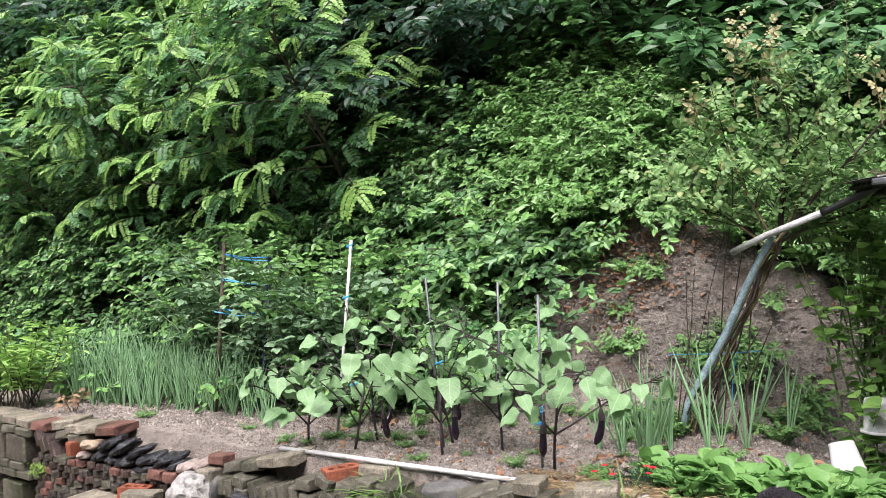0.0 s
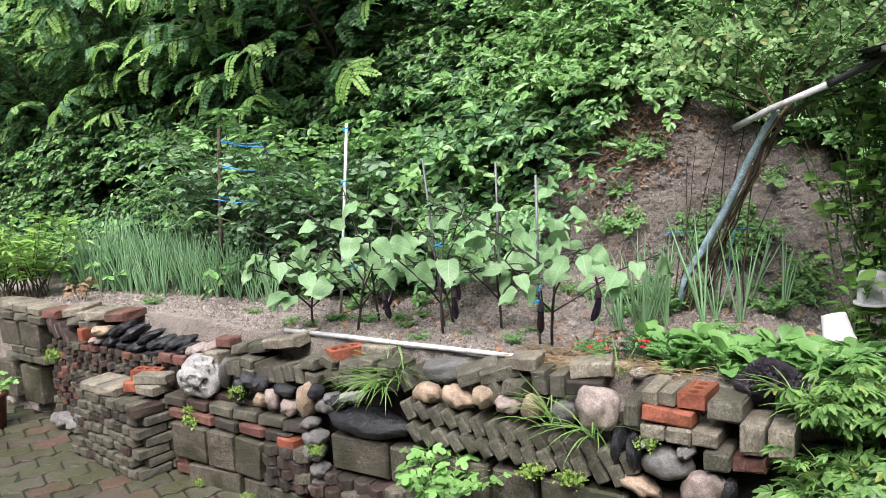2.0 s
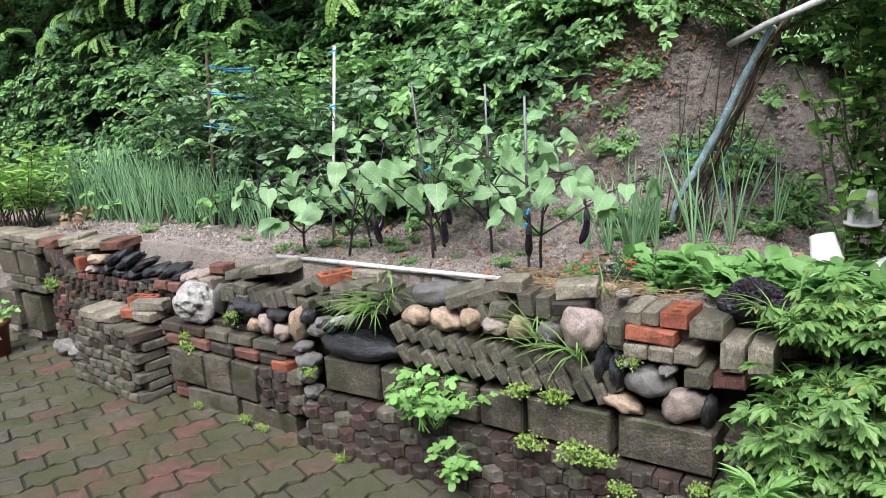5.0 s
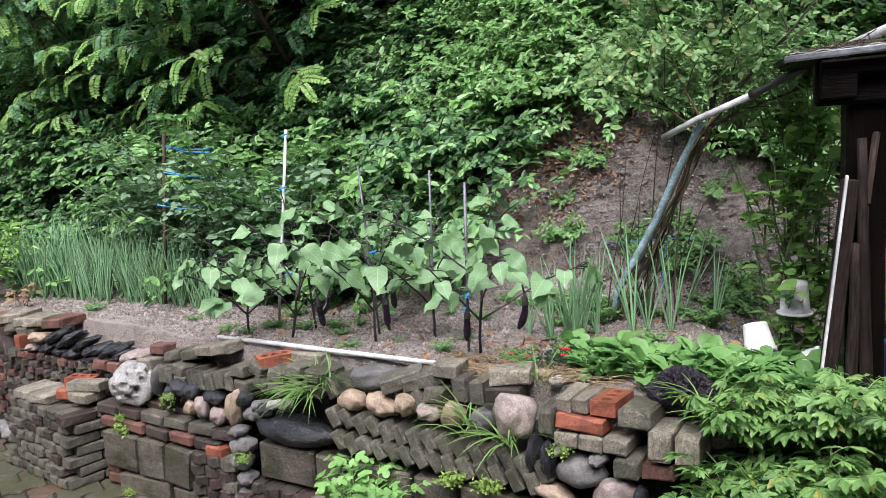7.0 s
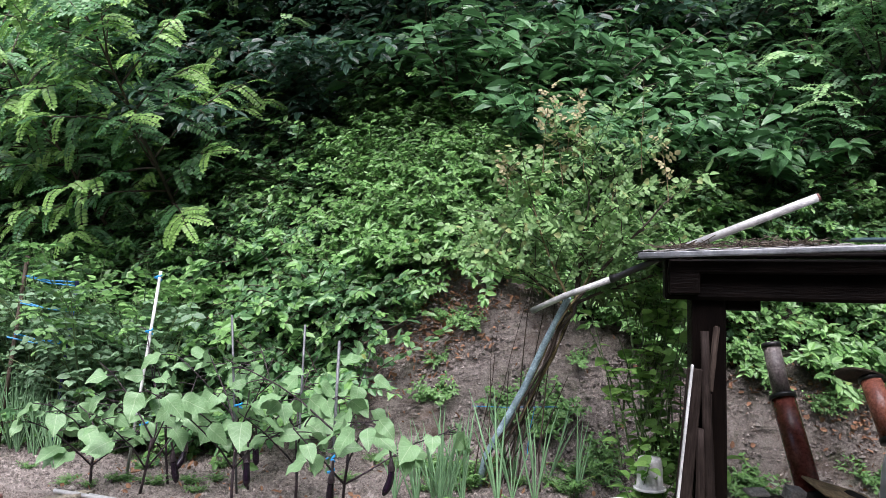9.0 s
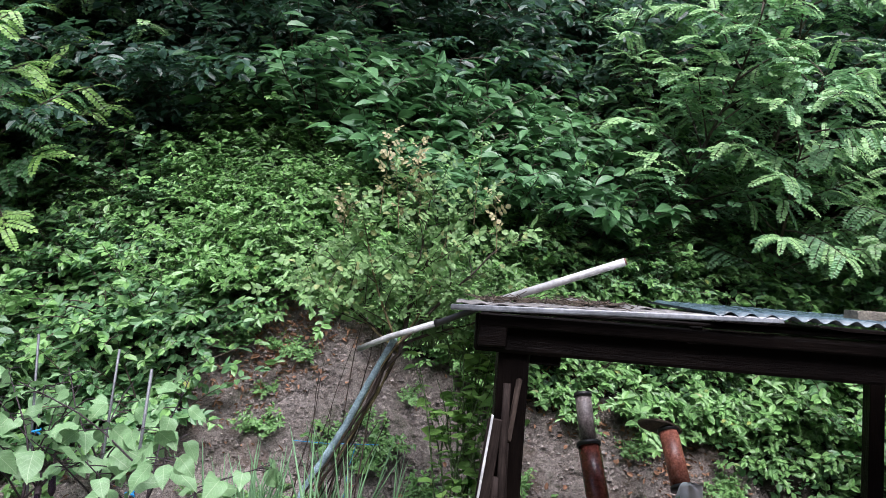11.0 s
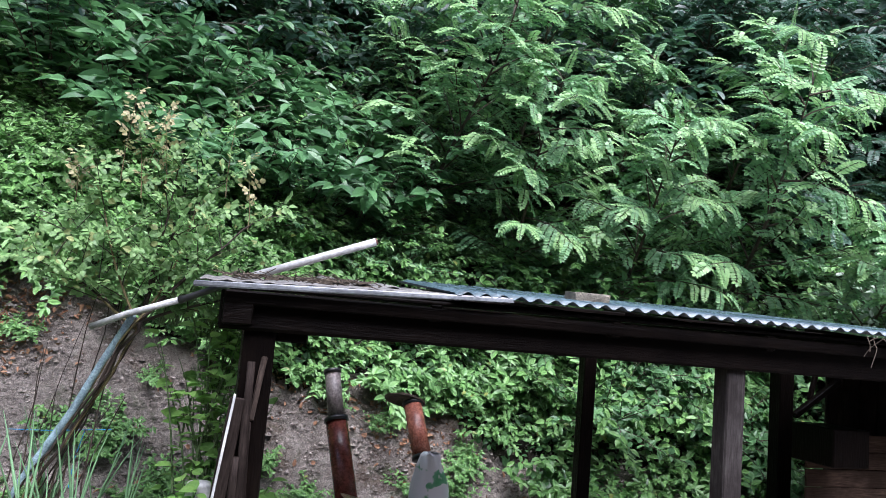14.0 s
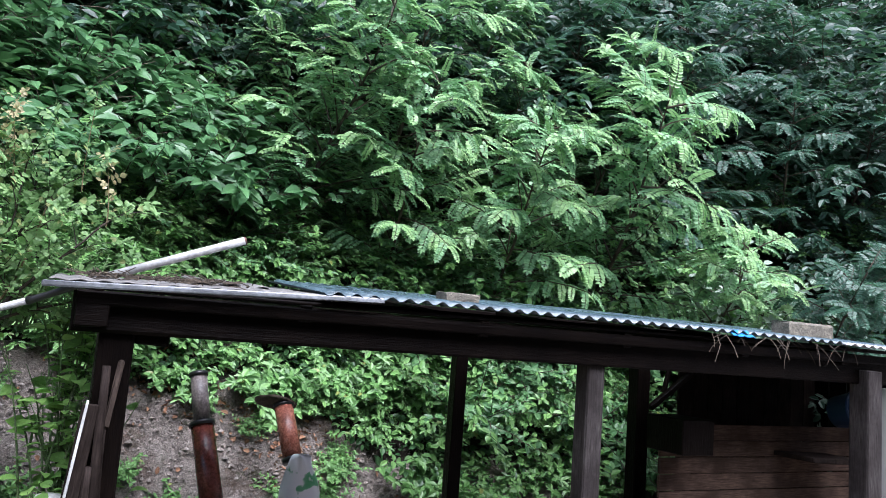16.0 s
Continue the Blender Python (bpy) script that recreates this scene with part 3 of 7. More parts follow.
HERBS = [plant("hillside_herb", "low lush yellow-green weed above the bank", "weed", "hillside herbs", M["leaf_herb"], 171 + k, M["leaf_shrub_young"], stem="green_stem",
               height=0.36, spread=0.32, shoots=30, per=28, size=(0.044, 0.019), droop=0.4, low=0.1) for k in range(2)]
spread_over(HERBS, scatter(27, 120, 0.6, 3.0, 0.6, 1.8, 0.14), 28, (0.7, 1.4))
for x, y in [(-0.4, 5.3)] + scatter(24, 30, -5, -0.8, 0.02, 1.1, 0.4) + scatter(25, 14, -1.2, 1.1, 1.5, 2.4, 0.4):
    m = hill_turn(x, y, 63.0 * x) @ Matrix.Scale(1.0 + 0.4 * abs(math.sin(31.0 * x)), 4)
    copy_thing(SHRUBS[int(abs(x) * 10) % 4], m).matrix_world = m
for x, y in scatter(23, 30, -2.5, 1.4, 2.2, 3.8, 0.4):
    m = hill_turn(x, y, 50.0 * x) @ Matrix.Scale(1.1, 4)
    copy_thing(SHRUBS[int(x * 10) % 4], m).matrix_world = m
for x, y in scatter(21, 46, 5, 10.5, 0.05, 2.4, 0.42):
    m = hill_turn(x, y, 40.0 * x) @ Matrix.Scale(1.35, 4)
    copy_thing(SHRUBS[int(x * 10) % 4], m).matrix_world = m
spread_over(WEEDS, scatter(7, 130, -1.5, 6.5, -0.05, 1.5, 0.2), 8, (0.8, 1.35))
spread_over(LOCUST_WARM, [(-4.6, 8.6), (-3.9, 8.1), (-3.2, 7.8), (-2.5, 7.4), (-1.8, 7.0), (-1.2, 6.7), (-0.7, 6.5), (-1.5, 7.3), (-0.5, 7.1), (-2.9, 8.6), (-1.9, 8.0), (-4.4, 9.6), (-5.4, 9.4), (-6.2, 10.0), (-5.2, 10.6), (-3.5, 9.6), (-2.6, 9.4), (-4.7, 11.4), (-6.3, 11.6), (-2.1, 8.8), (-1.0, 7.6), (-4.0, 8.9), (-3.0, 8.2), (-5.0, 10.0), (-2.4, 8.0), (-5.8, 10.8), (-3.8, 10.4), (-4.8, 9.1)], 4, (0.95, 1.35))
spread_over(LOCUST, [(4.3, 5.0), (5.0, 4.5), (5.8, 4.0), (4.7, 5.8), (5.5, 5.2), (6.4, 4.7), (6.8, 3.6), (7.5, 4.2), (7.0, 5.6),
                     (7.6, 2.8), (5.9, 6.2), (4.3, 6.8), (0.3, 7.4)], 5, (0.95, 1.4))
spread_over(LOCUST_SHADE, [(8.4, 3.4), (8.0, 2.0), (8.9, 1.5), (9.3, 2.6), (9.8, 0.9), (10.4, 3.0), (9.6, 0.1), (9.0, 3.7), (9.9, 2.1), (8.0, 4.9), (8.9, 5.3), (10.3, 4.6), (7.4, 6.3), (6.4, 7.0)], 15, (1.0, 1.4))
spread_over(BROADS, [(2.9, 5.2), (3.3, 5.1), (3.0, 5.8), (3.5, 5.6), (2.45, 5.25), (1.95, 5.5), (2.5, 5.9), (1.5, 5.85), (2.0, 6.2), (3.1, 6.5), (3.8, 6.2), (2.6, 6.7), (1.2, 6.3), (3.8, 5.1)], 6, (0.85, 1.15))
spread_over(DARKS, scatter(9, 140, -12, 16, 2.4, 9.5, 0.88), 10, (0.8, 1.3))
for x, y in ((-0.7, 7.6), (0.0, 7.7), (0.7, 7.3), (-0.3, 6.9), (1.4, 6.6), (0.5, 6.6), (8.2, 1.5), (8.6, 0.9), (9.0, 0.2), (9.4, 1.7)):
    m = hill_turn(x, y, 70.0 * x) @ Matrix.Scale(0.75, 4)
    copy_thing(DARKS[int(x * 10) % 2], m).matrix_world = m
M["leaf_pale"] = leaf_material("pale_leaf", (0.2, 0.3, 0.2), (0.34, 0.45, 0.34), (0.5, 0.6, 0.48))
pale = plant("pale_shrub", "shrub with pale whitish green leaves", "shrub", "pale shrubs", M["leaf_pale"], 99, height=1.1, spread=0.5, shoots=16, per=24, size=(0.1, 0.055), droop=0.4, low=0.3)
pale.matrix_world = hill_turn(7.75, 2.05, 0)
for x, y in ((8.3, 1.75), (8.0, 2.5)):
    m = hill_turn(x, y, 90)
    copy_thing(pale, m).matrix_world = m
rb = np.random.default_rng(66)
for k in range(230):
    x, y = rb.uniform(0.6, 5.0), rb.uniform(3.4, 5.3)
    if -0.08 < float(behind(FOOT, x, y)) < 0.75 and bool(bare(x, y)) and rb.random() < (0.35 if x < 2.3 else 0.6):
        m = hill_turn(x, y, rb.uniform(0, 360)) @ Matrix.Scale(rb.uniform(0.28, 0.65), 4)
        copy_thing(WEEDS[k % 3], m).matrix_world = m

# rank weeds on the bank's shoulder behind the shed
re_ = np.random.default_rng(68)
for k in range(340):
    x, y = re_.uniform(2.2, 7.2), re_.uniform(2.8, 5.2)
    if not 0.3 < float(behind(FOOT, x, y)) < 1.15 or bool(bare(x, y)):
        continue
    m = hill_turn(x, y, re_.uniform(0, 360)) @ Matrix.Scale(re_.uniform(0.7, 1.3), 4)
    copy_thing(WEEDS[k % 3], m).matrix_world = m

# low leaf cover over the slope, its dark colour standing for shade behind shrubs
rc = np.random.default_rng(13)
cx, cy = rc.uniform(-9, 11, 320000), rc.uniform(-1, 13, 320000)
ch = behind(FOOT, cx, cy)
keep = (ch > 0.0) & (ch < 4.5) & ~bare(cx, cy)
cx, cy = cx[keep][:70000], cy[keep][:70000]
cz = land(cx, cy)
e = 0.08
cn = unit(np.stack([-(land(cx + e, cy) - land(cx - e, cy)) / (2 * e), -(land(cx, cy + e) - land(cx, cy - e)) / (2 * e), np.ones(len(cx))], -1))
clump = np.clip(0.5 + 0.7 * rough(cx * 2.3, cy * 2.3 + cz), 0.05, 1.2)
off = rc.uniform(0.0, 1.0, len(cx)) ** 0.6 * 0.26 * clump
P = np.stack([cx, cy, cz], -1) + cn * off[:, None]
D = unit(rc.normal(0, 1, P.shape) + cn * 0.3 - [0, 0, 0.6])
N = unit(cn + [0, 0, 0.7] + rc.normal(0, 0.35, P.shape))
L = rc.uniform(0.035, 0.075, len(P))
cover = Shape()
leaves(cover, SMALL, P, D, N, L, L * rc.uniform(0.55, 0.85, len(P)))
ob = new("hillside_creepers", cover.mesh("hillside_creepers", M["leaf_creeper_shade"]))
tagged(ob, "dense creepers covering the slope, leaf colour darkened as shaded undergrowth", "creeper", kind="stuff")

# crumbs of soil and dry leaves on the bank and bed
cx, cy = rc.uniform(-3.2, 5.2, 180000), rc.uniform(2.0, 6.5, 180000)
ch, cw = behind(FOOT, cx, cy), behind(WALL, cx, cy)
keep = (cw > 0.2) & (ch < 0.62)
cx, cy = cx[keep][:62000], cy[keep][:62000]
cz = land(cx, cy)
crumb = Shape()
tv = np.array([(1, 0, 0), (-1, 0, 0), (0, 1, 0), (0, -1, 0), (0, 0, 1), (0, 0, -1)]) * 1.0
tf = [(0, 2, 4), (2, 1, 4), (1, 3, 4), (3, 0, 4)]
sz_ = (rc.gamma(2.0, 0.0021, len(cx)) + 0.002) * np.where(behind(FOOT, cx, cy) > 0, 1.25, 1.2)
V = np.stack([cx, cy, cz], -1)[:, None] + tv[None] * sz_[:, None, None] * rc.uniform(0.5, 1.3, (len(cx), 1, 3)) + rc.normal(0, 0.0012, (len(cx), 6, 3))
crumb.v.append(V.reshape(-1, 3))
crumb.f += [tuple(b * 6 + i for i in f) for b in range(len(cx)) for f in tf]
crumb.n = len(cx) * 6
ob = new("soil_crumbs", crumb.mesh("soil_crumbs", stone_material("soil_crumb", [(0, (0.1, 0.08, 0.068)), (0.6, (0.33, 0.285, 0.25)), (1, (0.58, 0.52, 0.47))], 30, 0.9)))
tagged(ob, "loose crumbs of sandy soil and grit", "soil", kind="stuff")
lx = np.r_[rc.normal(1.2, 0.24, 800), rc.uniform(-1, 4.6, 500), rc.normal(0.75, 0.35, 260), rc.normal(3.95, 0.28, 900), rc.normal(3.1, 0.2, 260)]
ly = np.r_[rc.normal(4.8, 0.1, 800), rc.uniform(3.4, 4.8, 500), rc.normal(3.2, 0.16, 260), rc.normal(4.2, 0.13, 900), rc.normal(4.4, 0.08, 260)]
ok = (behind(WALL, lx, ly) > 0.2) & (behind(FOOT, lx, ly) < 0.9)
lx, ly = lx[ok], ly[ok]
litter = Shape()
LM = leaf_material("dry_leaf_litter", (0.13, 0.06, 0.035), (0.27, 0.13, 0.07), (0.42, 0.24, 0.14), 0.85, 0.05)
k = len(lx)
leaves(litter, SMALL, np.stack([lx, ly, land(lx, ly) + 0.006], -1), rc.normal(0, 1, (k, 3)) * [1, 1, 0.7], np.tile([0, -0.3, 1.0], (k, 1)) + rc.normal(0, 0.7, (k, 3)), rc.uniform(0.02, 0.06, k), rc.uniform(0.01, 0.03, k))
ob = new("leaf_litter", litter.mesh("leaf_litter", LM))
tagged(ob, "scattered dry brown leaves on the soil", "litter", kind="stuff")
# ---- retaining wall: local x along the wall, y into the bed, z up ----
WX, WY = Vector((0.826, -0.563, 0)).normalized(), Vector((0.563, 0.826, 0)).normalized()
wall = new("retaining_wall")
wall.matrix_world = Matrix((( WX.x, WY.x, 0, -0.635), (WX.y, WY.y, 0, 3.489), (0, 0, 1, 0), (0, 0, 0, 1)))
tagged(wall, "dry-stacked garden retaining wall of pavers, bricks, blocks and stones", "wall", kind="structure")


def jitter_box(name, size, bevel, mat, seed, amount=0.003):
    """A worn brick: chamfered box with uneven corners."""
    r = np.random.default_rng(seed)
    v, f = bevel_box(size[0] / 2, size[1] / 2, size[2] / 2, bevel)
    return mesh_of(name, v + r.normal(0, amount, v.shape), f, mat)


def wave_paver(name, size, mat, seed, amp=0.021):
    """A paver whose long sides run in a zigzag, seen on edge."""
    r = np.random.default_rng(seed)
    w, d, h = size
    s = Shape()
    front = ((-0.5, 0.0), (-0.3, 0.0), (-0.18, 1.0), (0.2, 1.0), (0.32, 0.0), (0.5, 0.0))
    ring = [(u * w, -d / 2 - amp * q) for u, q in front] + [(w / 2, d / 2), (-w / 2, d / 2)]
    k = len(ring)
    levels = [(-h / 2, 1.0), (h / 2 - 0.007, 1.0), (h / 2, 0.94)]
    vv = [(x * q + r.normal(0, 0.0015), y * q + r.normal(0, 0.0015), z + r.normal(0, 0.0018)) for z, q in levels for x, y in ring]
    ff = [tuple(range(k))[::-1], tuple(range(2 * k, 3 * k))]
    ff += [(l * k + j, l * k + (j + 1) % k, (l + 1) * k + (j + 1) % k, (l + 1) * k + j) for l in range(2) for j in range(k)]
    return s.add(vv, ff).mesh(name, mat)


def holed_brick(name, mat):
    """A brick with three round holes through it."""
    L, D, H, n = 0.2, 0.096, 0.058, 16
    s = Shape()
    # sides
    ring = [(-L / 2, -D / 2), (L / 2, -D / 2), (L / 2, D / 2), (-L / 2, D / 2)]
    s.add([(x, y, z) for z in (-H / 2, H / 2) for x, y in ring], [(i, (i + 1) % 4, (i + 1) % 4 + 4, i + 4) for i in range(4)])
    for c in (-1, 0, 1):
        x0, x1 = (c - 0.5) * L / 3, (c + 0.5) * L / 3
        cx = c * L / 3.4
        a = np.arange(n) * 2 * np.pi / n
        hole = np.stack([cx + 0.02 * np.cos(a), 0.02 * np.sin(a)], -1)
        t = np.stack([np.cos(a), np.sin(a)], -1)
        t = t / np.maximum(np.abs(t[:, :1]), np.abs(t[:, 1:]))
        out = np.stack([np.where(t[:, 0] > 0, (x1 - cx) * t[:, 0], (cx - x0) * t[:, 0]) + cx, t[:, 1] * D / 2], -1)
        for z, up in ((H / 2, True), (-H / 2, False)):
            v = [(x, y, z) for x, y in out] + [(x, y, z) for x, y in hole]
            f = [(i, (i + 1) % n, n + (i + 1) % n, n + i) for i in range(n)]
            s.add(v, f if up else [q[::-1] for q in f])
        v = [(x, y, z) for z in (H / 2, -H / 2) for x, y in hole]
        s.add(v, [(i, (i + 1) % n, n + (i + 1) % n, n + i) for i in range(n)])
    return s.mesh(name, mat)


def pebble(name, mat, seed, rugged=0.12, cuts=2, flat=0.0, smooth=True, freq=1.6):
    """A stone of about unit size: a ball pushed in and out by broad noise."""
    bm = bmesh.new()
    bmesh.ops.create_icosphere(bm, subdivisions=cuts, radius=0.5)
    off = Vector((seed * 3.1, seed * 1.7, seed * 0.9))
    for v in bm.verts:
        d = v.co.normalized()
        k = 1 + rugged * noise.noise(d * freq + off) * 1.6 + rugged * 0.5 * noise.noise(d * freq * 2.7 + off)
        v.co = d * 0.5 * k
        if flat:
            for ax in range(3):
                v.co[ax] = max(-0.5 + flat, min(0.5 - flat, v.co[ax]))
    me = bpy.data.meshes.new(name)
    bm.to_mesh(me)
    bm.free()
    me.materials.append(mat)
    if smooth:
        me.polygons.foreach_set("use_smooth", np.ones(len(me.polygons), bool))
    return me


def kinds(make, *args, n=3, **kw):
    return [make(*args, seed=40 + 7 * k, **kw) for k in range(n)]


BRICK = {k: kinds(jitter_box, k + "_brick", (0.198, 0.1, 0.058), 0.007, M[m]) for k, m in (("grey", "paver"), ("dark", "paver_dark"), ("pale", "cap"), ("old", "red_old"), ("new", "red_new"))}
ENDS = {k: kinds(jitter_box, k + "_end", (0.1, 0.19, 0.062), 0.008, M[m]) for k, m in (("grey", "paver"), ("dark", "paver_dark"), ("pale", "cap"), ("old", "red_old"), ("new", "red_new"))}
ZIG = kinds(wave_paver, "zigzag_paver", (0.108, 0.17, 0.058), M["paver_dark"], n=4) + kinds(wave_paver, "zigzag_paver", (0.108, 0.17, 0.058), M["paver"], n=1) + []
STONES = {k: [pebble(k + "_stone", M[m], 3 + 5 * j, 0.22, 3) for j in range(3)] for k, m in (("tan", "stone_tan"), ("pink", "stone_pink"), ("grey", "stone_grey"), ("slate", "slate"), ("white", "stone_white"))}
HOLED = holed_brick("holed_brick", M["red_new"])
rw = np.random.default_rng(21)


def lay(name, data, s, z, d, size=(1, 1, 1), turn=(0, 0, 0), parent=None):
    """A piece at s along the wall, z high, its middle d in front of the wall's line."""
    t = [a + b for a, b in zip(turn, rw.normal(0, 1.2, 3))]
    m = pose(s, -d, z, *t) @ Matrix.Diagonal((size[0] * 0.93, size[1], size[2] * 0.925, 1))
    return part(name, data, parent or wall, "", m)


def pick(list_):
    return list_[int(rw.integers(len(list_)))]


# inner earth of the wall, coloured dark so the gaps look shaded
core = Shape()
core.box((3.62, 0.14, 0.7), (0.6, 0.24, 0.32), None, 0.02)
core.box((2.6, 0.12, 0.62), (-2.45, 0.38, 0.28), None, 0.02)
part("earth_core", core.mesh("earth_core", M["earth"]), wall, "damp earth between the stones, coloured dark as shade in the gaps")

# lower courses of zigzag pavers
for row in range(4):
    z, d = 0.026 + 0.059 * row, 0.112 - 0.034 * row
    s = -0.04 + 0.05 * (row % 2)
    while s < 2.4:
        lay("paver", pick(ZIG), s, z + 0.003 * math.sin(7 * s + row), d - 0.06 + rw.normal(0, 0.004), (0.985, 1, 0.96))
        s += 0.1005 + abs(rw.normal(0, 0.002))
# concrete blocks over them
for s0, s1 in ((0.0, 0.365), (0.372, 0.56), (0.567, 0.912), (0.92, 1.135), (1.142, 1.53), (1.538, 1.92), (1.93, 2.3)):
    lay("concrete_block", pick(kinds(jitter_box, "concrete_block", (s1 - s0, 0.14, 0.185), 0.008, M["block"], n=1, amount=0.003)), (s0 + s1) / 2, 0.335, -0.075, turn=(0, 0, 0))
# blocks of the stretch beside the pier
for s0, s1, z0, z1 in ((-1.17, -0.865, 0.118, 0.335), (-0.86, -0.635, 0.115, 0.335), (-0.63, -0.425, 0.112, 0.33), (-1.05, -0.605, -0.02, 0.11), (-0.595, -0.13, -0.02, 0.108)):
    lay("concrete_block", jitter_box("concrete_block", (s1 - s0, 0.14, z1 - z0), 0.008, M["block"], 5, 0.003), (s0 + s1) / 2, (z0 + z1) / 2, 0.01)
for row in range(4):
    for s in (-0.36, -0.25, -0.15):
        lay("paver", pick(ZIG), s + 0.02 * (row % 2), 0.14 + 0.056 * row, -0.0, (0.98, 0.9, 0.95))
for s, z in ((-1.13, 0.04), (-1.13, 0.1)):
    lay("brick", pick(BRICK["old"]), s, z, 0.0, (0.6, 1, 1))
# two brick courses and the ledge over the blocks
s = -1.2
while s < -0.25:
    lay("brick", pick(BRICK["old" if rw.random() < 0.75 else "dark"]), s + 0.09, 0.368, 0.005, (0.95, 1, 1))
    lay("brick", pick(BRICK["dark" if rw.random() < 0.7 else "grey"]), s + 0.03, 0.432, -0.02, (0.95, 1.1, 1))
    s += 0.2
lay("brick", BRICK["new"][0], -0.235, 0.35, 0.02, (0.66, 1, 1))
lay("brick", BRICK["dark"][1], -0.19, 0.43, -0.02, (0.95, 1.1, 1))
for s in np.arange(-1.05, -0.1, 0.2):
    lay("brick", pick(BRICK["dark"]), s, 0.478, -0.1, (1, 1.2, 0.7))

# column of round stones where the two stretches meet
for s, z, a, b in ((-0.05, 0.05, 0.11, 0.1), (-0.07, 0.15, 0.12, 0.09), (-0.05, 0.24, 0.1, 0.08), (-0.08, 0.32, 0.12, 0.09), (-0.06, 0.4, 0.13, 0.1), (-0.09, 0.47, 0.1, 0.06)):
    lay("stone", pick(STONES["grey"]), s, z, 0.02, (a, 0.12, b), (0, 0, rw.uniform(-40, 40)))
# stones on the ledge
LEDGE = (("slate", -0.64, 0.555, 0.075, 0.13, 8), ("slate", -0.56, 0.62, 0.12, 0.07, 25), ("tan", -0.475, 0.525, 0.09, 0.09, 0), ("pink", -0.385, 0.54, 0.075, 0.12, -12),
         ("pink", -0.27, 0.51, 0.1, 0.09, 20), ("tan", -0.145, 0.565, 0.095, 0.19, 6), ("slate", -0.3, 0.6, 0.13, 0.06, 8), ("grey", -0.01, 0.555, 0.12, 0.08, 4),
         ("slate", -0.07, 0.62, 0.08, 0.09, 0), ("grey", 0.03, 0.6, 0.07, 0.06, 0), ("white", 0.13, 0.62, 0.05, 0.045, 0), ("white", 0.2, 0.63, 0.06, 0.05, 10),
         ("slate", 0.08, 0.59, 0.1, 0.07, 0), ("slate", -0.47, 0.61, 0.1, 0.08, -10))
for k, s, z, a, b, t in LEDGE:
    lay("stone", pick(STONES[k]), s, z, -0.02, (a, 0.1, b), (0, t, 0))
lay("stone", pebble("boulder", M["slate"], 8, 0.12, 3), 0.24, 0.5, -0.05, (0.5, 0.2, 0.15), (0, 2, 0))
lay("stone", pebble("upright_slab", M["stone_grey"], 4, 0.2, 2), -0.8, 0.62, -0.06, (0.06, 0.1, 0.2), (0, 10, 0))

# leaning pavers
for k in range(15):
    s = 0.5 + 0.073 * k
    lay("paver", pick(ENDS["grey"]), s, 0.605 - 0.004 * k + rw.normal(0, 0.004), -0.1, (0.98, 1, 0.95), (0, 58 + rw.normal(0, 3), 0))
    if k < 14:
        lay("paver", pick(ENDS["grey"]), s + 0.03, 0.51 - 0.001 * k + rw.normal(0, 0.004), -0.09, (0.98, 1, 0.95), (0, 58 + rw.normal(0, 3), 0))
# river stones on them
for k, s, z, a, b in (("tan", 0.585, 0.69, 0.14, 0.1), ("tan", 0.755, 0.69, 0.15, 0.1), ("tan", 0.885, 0.715, 0.085, 0.11), ("pink", 1.0, 0.695, 0.115, 0.075),
                      ("tan", 1.115, 0.7, 0.1, 0.12), ("grey", 1.25, 0.695, 0.12, 0.11), ("pink", 1.395, 0.735, 0.18, 0.19)):
    lay("stone", pick(STONES[k]), s, z, -0.06, (a, 0.13, b), (0, rw.normal(0, 6), 0))

# pavers near the top: leaning ones, caps
for k, (s, z, t) in enumerate(((-0.74, 0.66, 80), (-0.68, 0.655, 84), (-0.6, 0.7, 8), (-0.59, 0.64, 5), (-0.5, 0.67, 70), (-0.43, 0.655, 72), (-0.36, 0.66, 75), (-0.28, 0.68, 74), (-0.21, 0.68, 84),
                               (-0.14, 0.74, 2), (-0.12, 0.67, 4), (0.0, 0.77, 18), (0.02, 0.7, 24), (0.12, 0.75, 14), (0.12, 0.69, 18), (0.24, 0.78, 4), (0.25, 0.71, 6), (0.36, 0.77, 8), (0.37, 0.7, 3), (0.47, 0.73, 60))):
    lay("paver", pick(ENDS["grey"]), s, z, -0.13, (1, 1, 1), (0, t, 0))
for k, s in enumerate((-0.72, -0.58, -0.46, -0.34)):
    lay("paver", pick(BRICK["grey" if k < 2 else "pale"]), s, 0.752 + 0.024 * k, -0.2, (0.66, 2.1, 1.0), (0, -9, 4))
lay("brick", HOLED, 0.03, 0.8, -0.14, (0.95, 1.05, 0.95), (0, -2, 62))
lay("paver", BRICK["pale"][0], 0.2, 0.81, -0.22, (1.1, 1, 0.9), (0, -3, -4))
lay("stone", pebble("log_shaped_stone", M["stone_grey"], 12, 0.2, 3), 0.6, 0.755, -0.22, (0.36, 0.16, 0.13), (0, -6, 0))
CAPS = (("grey", 0.82, 0.8, -0.12, 1.0, -14, 30), ("grey", 0.93, 0.812, -0.13, 1.0, -14, 28), ("grey", 0.925, 0.74, -0.12, 0.6, 62, 0), ("pale", 1.05, 0.86, -0.15, 0.62, 0, 12), ("grey", 1.03, 0.765, -0.1, 0.5, 4, 0),
        ("grey", 1.14, 0.8, -0.12, 0.5, 86, 0), ("grey", 1.22, 0.8, -0.12, 0.5, 86, 0), ("pale", 1.33, 0.86, -0.17, 0.9, -4, 18), ("dark", 1.32, 0.795, -0.14, 0.8, -4, 12))
